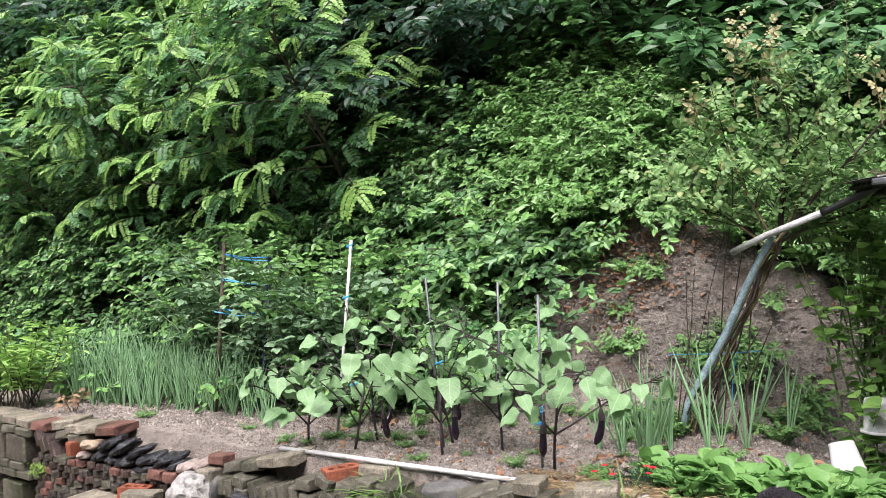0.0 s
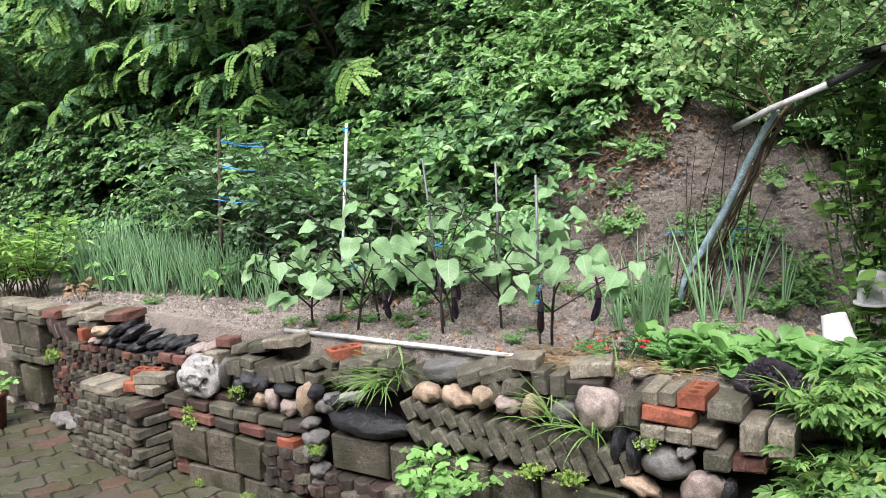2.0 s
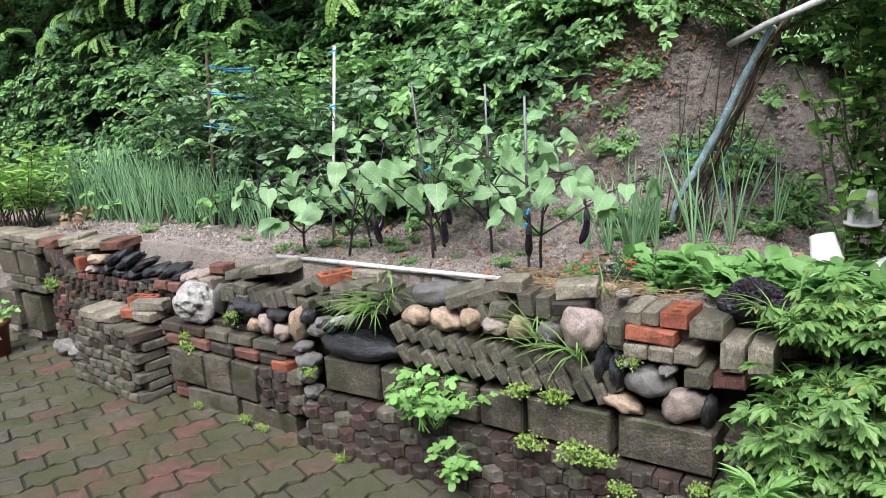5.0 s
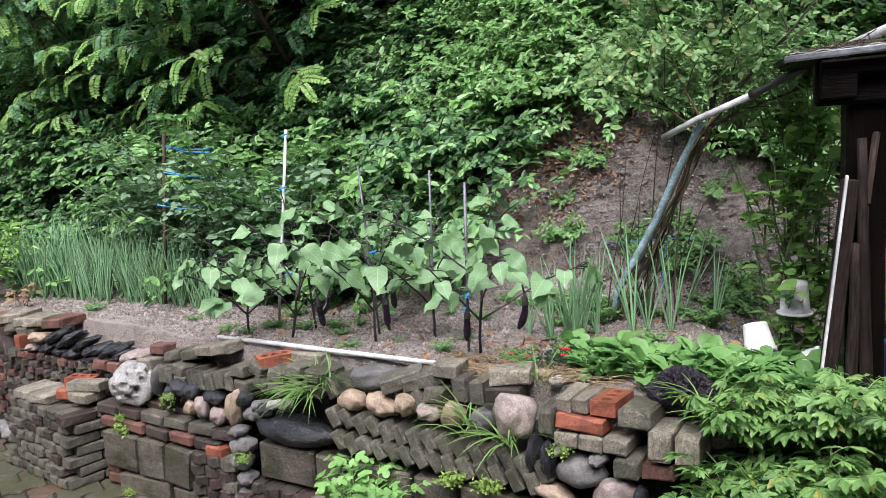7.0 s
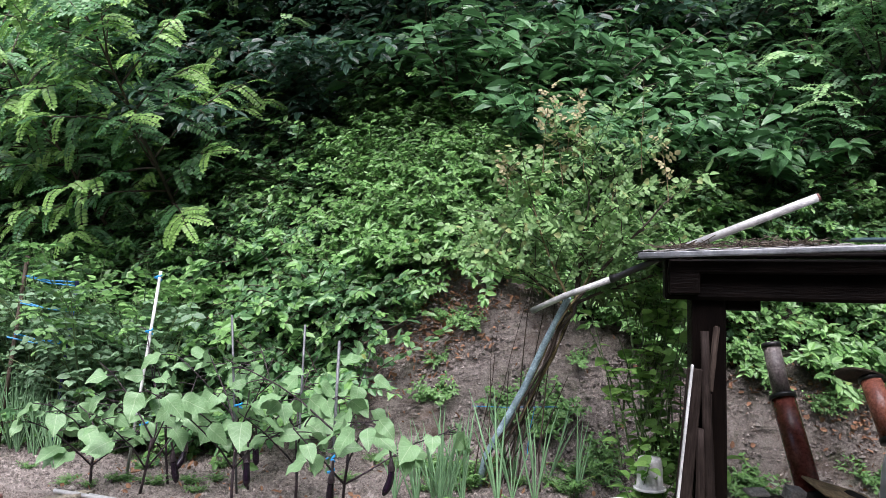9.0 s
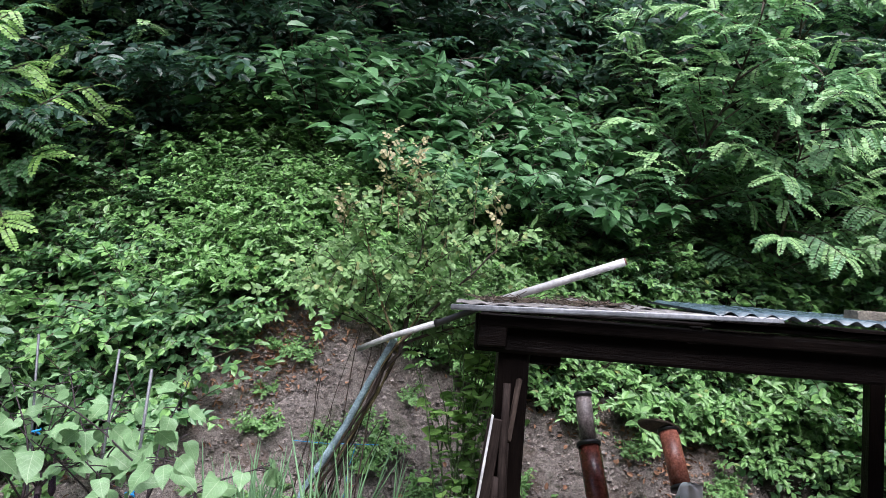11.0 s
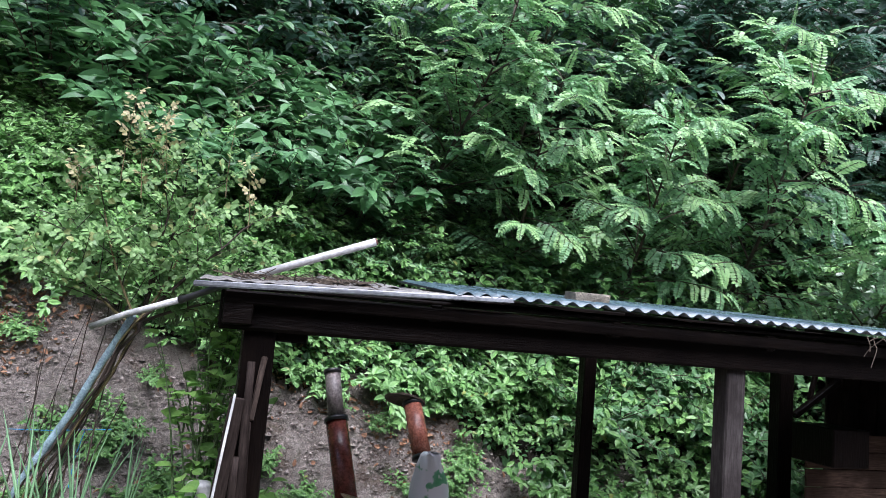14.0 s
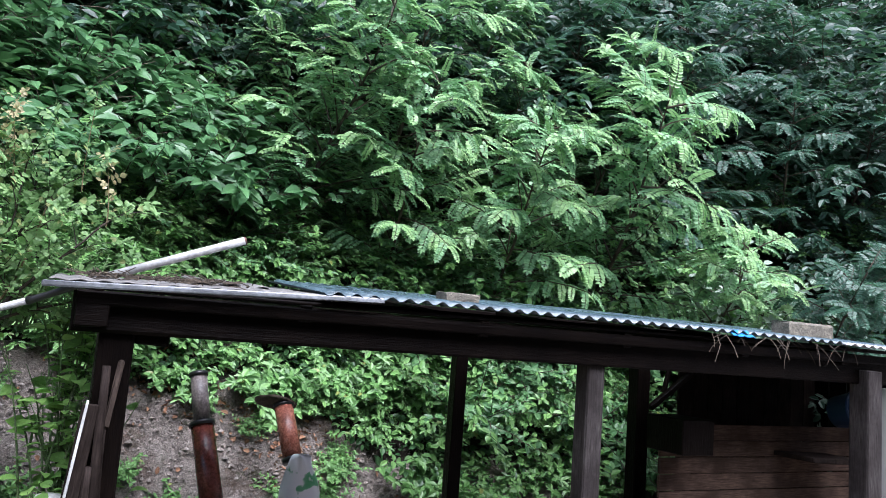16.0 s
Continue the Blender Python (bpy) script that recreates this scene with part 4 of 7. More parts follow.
for k, s, z, d, w_, ty, tz in CAPS:
    lay("paver", pick(BRICK[k]), s, z, d, (w_, 1.35, 1.15), (0, ty, tz))

# the end with bricks and big stones
for s in (1.62, 1.715, 1.81):
    lay("paver", pick(ENDS["pale"]), s, 0.69, -0.1, (0.93, 1, 1.0), (0, 2, 0))
lay("brick", BRICK["new"][1], 1.675, 0.752, -0.06, (0.98, 1, 1.05), (0, 2, 0))
lay("paver", ENDS["grey"][0], 1.545, 0.745, -0.1, (0.62, 1, 1.7), (0, 0, 0))
for s in (1.605, 1.67):
    lay("paver", BRICK["pale"][1], s, 0.812, -0.13, (1.0, 0.6, 1.0), (0, 0, 88))
lay("brick", HOLED, 1.757, 0.812, -0.13, (1.0, 1.0, 1.0), (0, 2, 90))
lay("paver", BRICK["grey"][2], 1.872, 0.79, -0.12, (1, 1.1, 1.4), (0, 2, 88))
for s in (1.965, 2.055):
    lay("paver", ENDS["pale"][1], s, 0.715, -0.1, (0.85, 1, 1.9), (0, 0, 0))
lay("paver", ENDS["grey"][1], 1.85, 0.625, -0.08, (0.95, 1, 1.15))
lay("brick", BRICK["old"][1], 1.95, 0.615, -0.08, (0.6, 1, 1.0), (0, -6, 0))
for k, s, z, a, b, t in (("slate", 1.49, 0.615, 0.05, 0.19, 8), ("slate", 1.55, 0.6, 0.06, 0.17, -4), ("tan", 1.56, 0.468, 0.17, 0.07, 22), ("pink", 1.79, 0.5, 0.18, 0.14, -25), ("slate", 1.885, 0.5, 0.05, 0.13, 0), ("grey", 1.74, 0.63, 0.06, 0.05, 0),
                         ("grey", 1.6, 0.64, 0.05, 0.04, 0)):
    lay("stone", pick(STONES[k]), s, z, -0.04, (a, 0.13, b), (0, t, 0))
lay("stone", pebble("ringed_stone", M["stone_grey"], 17, 0.1, 3), 1.665, 0.565, -0.05, (0.2, 0.16, 0.13), (0, 6, 0))

# far stretch: courses of dark pavers and old bricks, slates, caps
for row in range(12):
    z = 0.09 + 0.047 * row
    s = -2.75 + 0.05 * (row % 2)
    while s < -1.2:
        red = rw.random() < (0.5 if row in (2, 4) else 0.1)
        lay("paver", pick(ENDS["old"]) if red else pick(ZIG), s, z, -0.19 + rw.normal(0, 0.01), (0.88, 0.9, 0.78))
        s += 0.1
for k, (s, z, a, b, t) in enumerate(((-1.92, 0.755, 0.22, 0.07, -24), (-1.78, 0.745, 0.24, 0.075, -22), (-1.62, 0.735, 0.23, 0.06, -18), (-1.52, 0.7, 0.22, 0.07, -14), (-1.73, 0.665, 0.2, 0.08, -6), (-1.55, 0.645, 0.22, 0.06, -4),
                                     (-1.4, 0.655, 0.18, 0.06, -16), (-1.36, 0.71, 0.16, 0.07, -26), (-1.26, 0.69, 0.15, 0.06, -20), (-1.28, 0.73, 0.12, 0.05, -10), (-2.0, 0.68, 0.16, 0.08, -10), (-1.87, 0.67, 0.15, 0.06, 4))):
    lay("slate_stone", STONES["slate"][k % 3], s, z, -0.17, (a, 0.17, b), (8, t, 0))
for k, s, z, a, b in (("pink", -1.13, 0.695, 0.15, 0.08), ("pink", -1.0, 0.72, 0.08, 0.08), ("tan", -2.12, 0.73, 0.16, 0.07), ("pink", -2.18, 0.66, 0.12, 0.05)):
    lay("stone", pick(STONES[k]), s, z, -0.15, (a, 0.14, b), (0, -6, 0))
for s in (-1.38, -1.24, -1.1, -0.98):
    lay("brick", pick(BRICK["old"]), s, 0.635, -0.14, (0.62, 1.3, 1.1))
lay("paver", BRICK["pale"][0], -0.93, 0.69, -0.14, (0.7, 1.4, 1.1), (0, -3, 0))
lay("brick", BRICK["old"][0], -0.9, 0.76, -0.2, (0.7, 1.2, 1.0), (0, -3, 0))
for k, (m_, s, z, t, tz) in enumerate((("pale", -2.5, 0.83, -8, 18), ("pale", -2.34, 0.815, -5, 12), ("pale", -2.2, 0.82, -5, 12), ("old", -1.98, 0.83, -3, 8), ("old", -2.78, 0.79, 0, 0), ("pale", -2.98, 0.8, 4, 0), ("pale", -3.18, 0.81, 3, 0), ("pale", -3.38, 0.82, 3, 0), ("pale", -3.58, 0.82, 2, 0), ("grey", -2.45, 0.77, -4, 8), ("grey", -2.3, 0.75, -2, 8))):
    lay("paver" if m_ != "old" else "brick", pick(BRICK[m_]), s, z, -0.24, (1, 2.0, 1.1), (0, t, tz))
for s, z in ((-2.72, 0.72), (-2.66, 0.68), (-2.6, 0.7), (-2.54, 0.66)):
    lay("paver", pick(ENDS["dark"]), s, z, -0.2, (1.2, 1, 1), (0, 62, 0))
lay("brick", BRICK["new"][2], -2.3, 0.69, -0.14, (0.36, 1, 1.7))
for s, z in ((-2.95, 0.74), (-3.15, 0.75), (-3.37, 0.75), (-3.05, 0.5), (-3.25, 0.5), (-2.95, 0.44), (-3.15, 0.44), (-3.35, 0.44)):
    lay("paver", pick(BRICK["grey"]), s, z, -0.2, (1, 1.6, 1.05))
for s, z in ((-3.06, 0.62), (-3.36, 0.62), (-3.12, 0.24), (-3.5, 0.24)):
    lay("concrete_block", jitter_box("concrete_block", (0.29, 0.14, 0.2 if z > 0.5 else 0.3), 0.01, M["block"], 9), s, z, -0.19)
for s, z, a, b in ((-2.62, 0.06, 0.2, 0.12), (-2.45, 0.05, 0.16, 0.1), (-2.35, 0.13, 0.14, 0.12), (-2.26, 0.05, 0.2, 0.09)):
    lay("stone", pick(STONES["grey"]), s, z, -0.08, (a, 0.16, b), (0, 10, 0))

# ---- brick pier in front of the wall ----
pier = empty("brick_pier", 0, 0, 0, "low stacked pier of weathered grey pavers and bricks", "pier")
pier.matrix_world = wall.matrix_world @ pose(-1.72, 0.02, 0, 0, 0, -6)
for row in range(7):
    z = 0.03 + 0.06 * row
    step = 0.011 * row
    s = -0.34 + step * 0.6 + 0.052 * (row % 2)
    while s < 0.4:
        part("brick", pick(ENDS["grey"] if rw.random() < 0.75 else ENDS["dark"]), pier, "", pose(s, -0.125 + step * 0.8 + rw.normal(0, 0.006), z, *rw.normal(0, 0.8, 3)) @ Matrix.Diagonal((0.95, 0.95, 0.86, 1)))
        s += 0.104
    for s in (-0.24, -0.03, 0.18):
        part("brick", pick(BRICK["grey"]), pier, "", pose(s + 0.04 * (row % 2), 0.03 + step * 0.5, z, *rw.normal(0, 0.8, 3)) @ Matrix.Diagonal((0.96, 1, 0.92, 1)))
    for y in (-0.1, 0.1, 0.3):
        part("brick", pick(BRICK["grey" if rw.random() < 0.7 else "dark"]), pier, "", pose(0.42 + rw.normal(0, 0.005), y + 0.06 * (row % 2), z, 0, 0, 90 + rw.normal(0, 1.5)) @ Matrix.Diagonal((0.965, 0.9, 0.92, 1)))
for k, s in enumerate((-0.2, 0.0)):
    part("cap_paver", BRICK["pale"][k], pier, "", pose(s, -0.02, 0.445, 1, 0, 6) @ Matrix.Diagonal((1, 2.6, 0.9, 1)))
for data, x, y, z, tz, sc in ((BRICK["new"][0], 0.16, -0.02, 0.475, 20, (0.5, 1, 1)), (BRICK["pale"][2], 0.33, 0.0, 0.475, 12, (0.8, 1.2, 1)), (HOLED, 0.2, 0.06, 0.535, 28, (1, 1, 1)), (BRICK["pale"][1], 0.33, 0.02, 0.535, 26, (1.1, 1, 1))):
    part("brick", data, pier, "", pose(x, y, z, 0, 0, tz) @ Matrix.Diagonal((*sc, 1)))


def wall_place(s, z, d):
    return wall.matrix_world @ Vector((s, -d, z))


def pitted(name, mat, seed, cuts=4, depth=0.1, holes=2.6):
    """A rock with pits."""
    bm = bmesh.new()
    bmesh.ops.create_icosphere(bm, subdivisions=cuts, radius=0.5)
    off = Vector((seed, seed * 2.0, -seed))
    for v in bm.verts:
        d = v.co.normalized()
        pit = max(0.0, noise.noise(d * holes * 2 + off) - 0.12)
        v.co = d * 0.5 * (1 + 0.22 * noise.noise(d * 1.4 + off) - depth * 3 * pit)
    me = bpy.data.meshes.new(name)
    bm.to_mesh(me)
    bm.free()
    me.materials.append(mat)
    return me


white_rock = new("pitted_rock", pitted("pitted_rock", M["stone_white"], 3, 4, 0.24, 1.9))
white_rock.matrix_world = wall.matrix_world @ pose(-0.99, 0.05, 0.585, 0, 6, 0) @ Matrix.Diagonal((0.32, 0.24, 0.24, 1))
tagged(white_rock, "white pitted limestone rock lying on the wall ledge", "rock")
lava = new("lava_rock", pitted("lava_rock", M["lava"], 9, 5, 0.26, 7.0))
lava.matrix_world = wall.matrix_world @ pose(1.98, 0.24, 0.85, 0, 4, 20) @ Matrix.Diagonal((0.23, 0.2, 0.17, 1))
tagged(lava, "purple-black porous lava rock on top of the wall", "rock")
# ---- patio of interlocking pavers ----
patio = new("pavement")
tagged(patio, "mossy damp red and brown interlocking paver patio", "pavement", kind="structure")


def patio_material():
    """Worn pavers: brown, grey and red by stretch and by piece, green film in patches, pale grit."""
    m = material("patio_paver", (0.12, 0.1, 0.07), 0.55)
    b = m.node_tree.nodes["Principled BSDF"]
    g = m.node_tree.nodes.new("ShaderNodeNewGeometry")
    oi = m.node_tree.nodes.new("ShaderNodeObjectInfo")

    def field(scale, detail, rough_):
        n = node(m, "ShaderNodeTexNoise", Scale=scale, Detail=detail, Roughness=rough_)
        link(m, g.outputs["Position"], n.inputs["Vector"])
        return n.outputs["Fac"]

    def sums(*socks):
        out = socks[0]
        for q in socks[1:]:
            a = m.node_tree.nodes.new("ShaderNodeMath")
            a.operation = "ADD"
            link(m, out, a.inputs[0])
            link(m, q, a.inputs[1])
            out = a.outputs[0]
        return out

    piece = m.node_tree.nodes.new("ShaderNodeMath")
    piece.operation = "FRACT"
    link(m, sums(oi.outputs["Random"], g.outputs["Random Per Island"]), piece.inputs[0])
    part_of = m.node_tree.nodes.new("ShaderNodeMath")
    part_of.operation = "MULTIPLY"
    part_of.inputs[1].default_value = 0.45
    link(m, piece.outputs[0], part_of.inputs[0])
    tone = sums(part_of.outputs[0], field(1.1, 3.0, 0.5))
    col = ramp(m, tone, [(0.45, (0.055, 0.054, 0.037)), (0.6, (0.095, 0.086, 0.062)), (0.72, (0.07, 0.062, 0.044)), (0.84, (0.1, 0.077, 0.056)), (0.9, (0.125, 0.064, 0.051)), (1.0, (0.15, 0.068, 0.058))])
    mid, fine = field(20.0, 7.0, 0.75), field(110.0, 5.0, 0.8)
    col = mix(m, ramp(m, mid, [(0.44, (0.75, 0.75, 0.75)), (0.62, (0, 0, 0))]), col, mix(m, 0.65, col, (0.035, 0.03, 0.02)))
    col = mix(m, ramp(m, field(3.4, 7.0, 0.7), [(0.42, (0, 0, 0)), (0.56, (0.8, 0.8, 0.8))]), col, (0.05, 0.056, 0.02))
    col = mix(m, ramp(m, fine, [(0.56, (0, 0, 0)), (0.7, (0.7, 0.7, 0.7))]), col, (0.24, 0.22, 0.18))
    col = mix(m, ramp(m, fine, [(0.34, (0.8, 0.8, 0.8)), (0.46, (0, 0, 0))]), col, (0.025, 0.022, 0.014))
    link(m, col, b.inputs["Base Color"])
    link(m, ramp(m, field(2.0, 5.0, 0.6), [(0.4, (0.62,) * 3), (0.62, (0.3,) * 3)]), b.inputs["Roughness"])
    link(m, bump(m, fine, 0.7, 0.006, bump(m, mid, 0.7, 0.015)), b.inputs["Normal"])
    return m


M["patio"] = patio_material()


def uni_paver(name, seed):
    """The interlocking paver: a wavy brick."""
    r = np.random.default_rng(seed)
    n = 9
    u = np.linspace(-0.5, 0.5, n)
    wav = 0.013 * np.array([0, 1, 0, -1, 0, 1, 0, -1, 0])
    L, B, H = 0.222, 0.15, 0.06
    ring = [(x * L, -B / 2 + w_) for x, w_ in zip(u, wav)] + [(x * L, B / 2 + w_) for x, w_ in zip(u[::-1], wav[::-1])]
    k = len(ring)
    v = [(x, y, -H) for x, y in ring] + [(x, y, -0.005) for x, y in ring] + [(x * 0.972, y * 0.96, r.normal(0, 0.0012)) for x, y in ring]
    f = [(l * k + j, l * k + (j + 1) % k, (l + 1) * k + (j + 1) % k, (l + 1) * k + j) for l in range(2) for j in range(k)] + [tuple(range(2 * k, 3 * k))]
    return mesh_of(name, v, f, M["patio"])


UNI = [uni_paver("interlocking_paver", 60 + k) for k in range(4)]
rp = np.random.default_rng(5)
c, s_ = math.cos(radians(35)), math.sin(radians(35))
rest = Shape()
count = 0
for i in range(-36, 44):
    for j in range(-60, 60):
        u, v = i * 0.236 + 0.118 * (j % 2), j * 0.166
        x, y = -1.2 + c * u - s_ * v, 3.2 + s_ * u + c * v
        w = float(behind(WALL, x, y))
        if w > 0.02 or w < -9 or not -6 < x < 4.0 or y < -4.5:
            continue
        m = pose(x, y, 0.0 + rp.normal(0, 0.003), rp.normal(0, 1.0), rp.normal(0, 1.0), 35 + rp.normal(0, 1.2))
        near = w > -1.6 and -3.4 < x < 0.7
        if near and count < 300:
            part("paver", UNI[count % 4], patio, "", m)
            count += 1
        else:
            me = UNI[(i + j) % 4]
            vv = np.array([m @ q.co for q in me.vertices])
            rest.add(vv, [tuple(p.vertices) for p in me.polygons])
joint = Shape()
joint.add([(-7, -4.6, -0.012), (4.1, -4.6, -0.012), (4.1, 0.3, -0.012), (3.2, 0.85, -0.012), (1.3, 2.2, -0.012), (-1.5, 4.3, -0.012), (-3.5, 5.7, -0.012), (-7, 8.0, -0.012)], [(0, 1, 2, 3, 4, 5, 6, 7)])
part("joint_moss", joint.mesh("joint_moss", stone_material("mossy_joint", [(0, (0.014, 0.018, 0.007)), (1, (0.035, 0.042, 0.016))], 20, 0.9, 0.9)), patio, "dark mossy joints between the pavers")
part("pavers", rest.mesh("pavers", M["patio"]), patio)["kind"] = "stuff"
# ---- vegetable bed ----
def veined(m, gap=0.02, pale=(0.34, 0.46, 0.27)):
    """Pale midrib and slanting side veins on a leaf that lies along its own x."""
    b = m.node_tree.nodes["Principled BSDF"]
    tc = m.node_tree.nodes.new("ShaderNodeTexCoord")
    xyz = m.node_tree.nodes.new("ShaderNodeSeparateXYZ")
    link(m, tc.outputs["Object"], xyz.inputs[0])

    def calc(op, a, v):
        n = m.node_tree.nodes.new("ShaderNodeMath")
        n.operation = op
        link(m, a, n.inputs[0])
        if isinstance(v, float):
            n.inputs[1].default_value = v
        elif v is not None:
            link(m, v, n.inputs[1])
        return n.outputs[0]

    off = calc("ABSOLUTE", xyz.outputs[1], None)
    slant = calc("FRACT", calc("DIVIDE", calc("SUBTRACT", xyz.outputs[0], calc("MULTIPLY", off, 0.8)), gap), None)
    line = calc("MAXIMUM", calc("LESS_THAN", off, 0.0016), calc("MULTIPLY", calc("LESS_THAN", slant, 0.1), 0.6))
    old = b.inputs["Base Color"].links[0].from_socket
    link(m, mix(m, line, old, pale), b.inputs["Base Color"])
    return m


M["leaf_egg"] = veined(leaf_material("eggplant_leaf", (0.085, 0.19, 0.085), (0.165, 0.315, 0.135), (0.28, 0.46, 0.21), 0.5, 0.25))
M["stem_egg"] = stone_material("purple_stem", [(0, (0.025, 0.014, 0.02)), (1, (0.05, 0.03, 0.035))], 30, 0.5)
M["fruit"] = material("black_purple_skin", (0.012, 0.006, 0.014), 0.18)
M["leaf_onion"] = leaf_material("onion_leaf", (0.105, 0.24, 0.125), (0.18, 0.37, 0.19), (0.31, 0.5, 0.25), 0.4, 0.15, yellow=(0.4, 0.33, 0.12))
M["leaf_tomato"] = leaf_material("tomato_leaf", (0.1, 0.2, 0.11), (0.2, 0.35, 0.19), (0.33, 0.5, 0.29), 0.5, 0.3)
M["leaf_rose"] = leaf_material("rose_leaf", (0.095, 0.2, 0.065), (0.185, 0.345, 0.11), (0.32, 0.5, 0.19), 0.5, 0.3, yellow=(0.46, 0.42, 0.17), share=0.94)
M["leaf_chard"] = leaf_material("salad_leaf", (0.06, 0.16, 0.04), (0.125, 0.285, 0.075), (0.22, 0.42, 0.125), 0.45, 0.3)
M["leaf_light"] = leaf_material("light_leaf", (0.13, 0.27, 0.06), (0.2, 0.42, 0.11), (0.28, 0.52, 0.16), 0.5, 0.3)
M["leaf_palm"] = leaf_material("lobed_leaf", (0.045, 0.12, 0.035), (0.115, 0.25, 0.065), (0.25, 0.43, 0.115), 0.45, 0.3, yellow=(0.4, 0.34, 0.06), share=0.96)
M["leaf_vine"] = leaf_material("vine_leaf", (0.11, 0.26, 0.055), (0.22, 0.44, 0.1), (0.37, 0.6, 0.16), 0.45, 0.36)
M["leaf_balsam"] = leaf_material("balsam_leaf", (0.14, 0.29, 0.06), (0.27, 0.5, 0.1), (0.4, 0.64, 0.16), 0.45, 0.32)
M["leaf_grass"] = leaf_material("grass_blade", (0.07, 0.15, 0.03), (0.12, 0.24, 0.05), (0.22, 0.36, 0.1), 0.5, 0.2)
M["leaf_sedum"] = leaf_material("stonecrop", (0.11, 0.21, 0.04), (0.19, 0.32, 0.06), (0.31, 0.44, 0.09), 0.5, 0.2)
M["white_pvc"] = stone_material("white_pipe", [(0, (0.66, 0.67, 0.66)), (1, (0.76, 0.76, 0.74))], 5, 0.4, 0.05, 0.06, 0.1)
M["grey_pvc"] = stone_material("grey_pipe", [(0, (0.42, 0.43, 0.42)), (1, (0.55, 0.55, 0.53))], 6, 0.45, 0.1, 0.15, 0.1)
M["grey_steel"] = stone_material("grey_steel", [(0, (0.1, 0.11, 0.115)), (1, (0.16, 0.17, 0.175))], 8, 0.45, 0.1, 0.2, 0.1)
M["blue_twine"] = material("blue_twine", (0.03, 0.3, 0.62), 0.55)
M["blue_steel"] = stone_material("pale_blue_paint", [(0, (0.3, 0.43, 0.5)), (1, (0.4, 0.54, 0.6))], 10, 0.5, 0.3, 0.35, 0.1)
M["white_plastic"] = material("white_plastic", (0.78, 0.78, 0.76), 0.35)
M["straw"] = stone_material("dry_straw", [(0, (0.3, 0.21, 0.11)), (1, (0.48, 0.36, 0.2))], 20, 0.85)
M["black_plastic"] = material("black_plastic", (0.015, 0.015, 0.016), 0.4)
M["litter"] = leaf_material("dry_leaf", (0.13, 0.07, 0.04), (0.23, 0.13, 0.075), (0.35, 0.23, 0.14), 0.8, 0.1)

EGG_T = leaf_template((0.05, 0.16, 0.28, 0.38, 0.5, 0.6, 0.74, 0.86), (0.26, 0.44, 0.5, 0.49, 0.46, 0.4, 0.29, 0.16), 0.18, 0.35, 0.006)
EGG_LEAF = []
for k in range(4):
    r = np.random.default_rng(80 + k)
    v = EGG_T[0] * [0.145, 0.108, 0.145] + r.normal(0, 0.0018, EGG_T[0].shape) + np.stack([0 * EGG_T[0][:, 0], 0 * EGG_T[0][:, 0], 0.03 * np.sin(EGG_T[0][:, 0] * 8 + k) * np.abs(EGG_T[0][:, 1]) + (k - 1.5) * 0.02 * EGG_T[0][:, 1]], -1)
    EGG_LEAF.append(mesh_of("eggplant_leaf", v, EGG_T[1], M["leaf_egg"], True))


def fruit_mesh(bend, length=0.17):
    s = Shape()
    t = np.linspace(0, 1, 9)
    pts = np.stack([bend * t ** 2.2 * 0.08, 0 * t, -length * (t - 0.12 * abs(bend) * t ** 3)], -1)
    s.tube(pts, 0.018 * np.array([0.45, 0.7, 0.78, 0.84, 0.92, 1.0, 1.0, 0.85, 0.35]), 10)
    return s.mesh("fruit", M["fruit"], True)


FRUITS = [fruit_mesh(b, 0.135) for b in (0.05, 0.9, -0.7)]
cal = Shape()
cal.tube([(0, 0, 0.07), (0.004, 0, 0.03), (0, 0, 0.0), (0, 0, -0.025)], [0.005, 0.005, 0.014, 0.017], 7)
CALYX = cal.mesh("calyx", M["stem_egg"])


def aim(place, way, up, scale=1.0):
    """A pose with x along way and z towards up."""
    x = Vector(way).normalized()
    y = Vector(up).cross(x)
    y = y.normalized() if y.length > 1e-4 else Vector((0, 1, 0))
    z = x.cross(y)
    return Matrix(((x.x * scale, y.x * scale, z.x * scale, place[0]), (x.y * scale, y.y * scale, z.y * scale, place[1]), (x.z * scale, y.z * scale, z.z * scale, place[2]), (0, 0, 0, 1)))


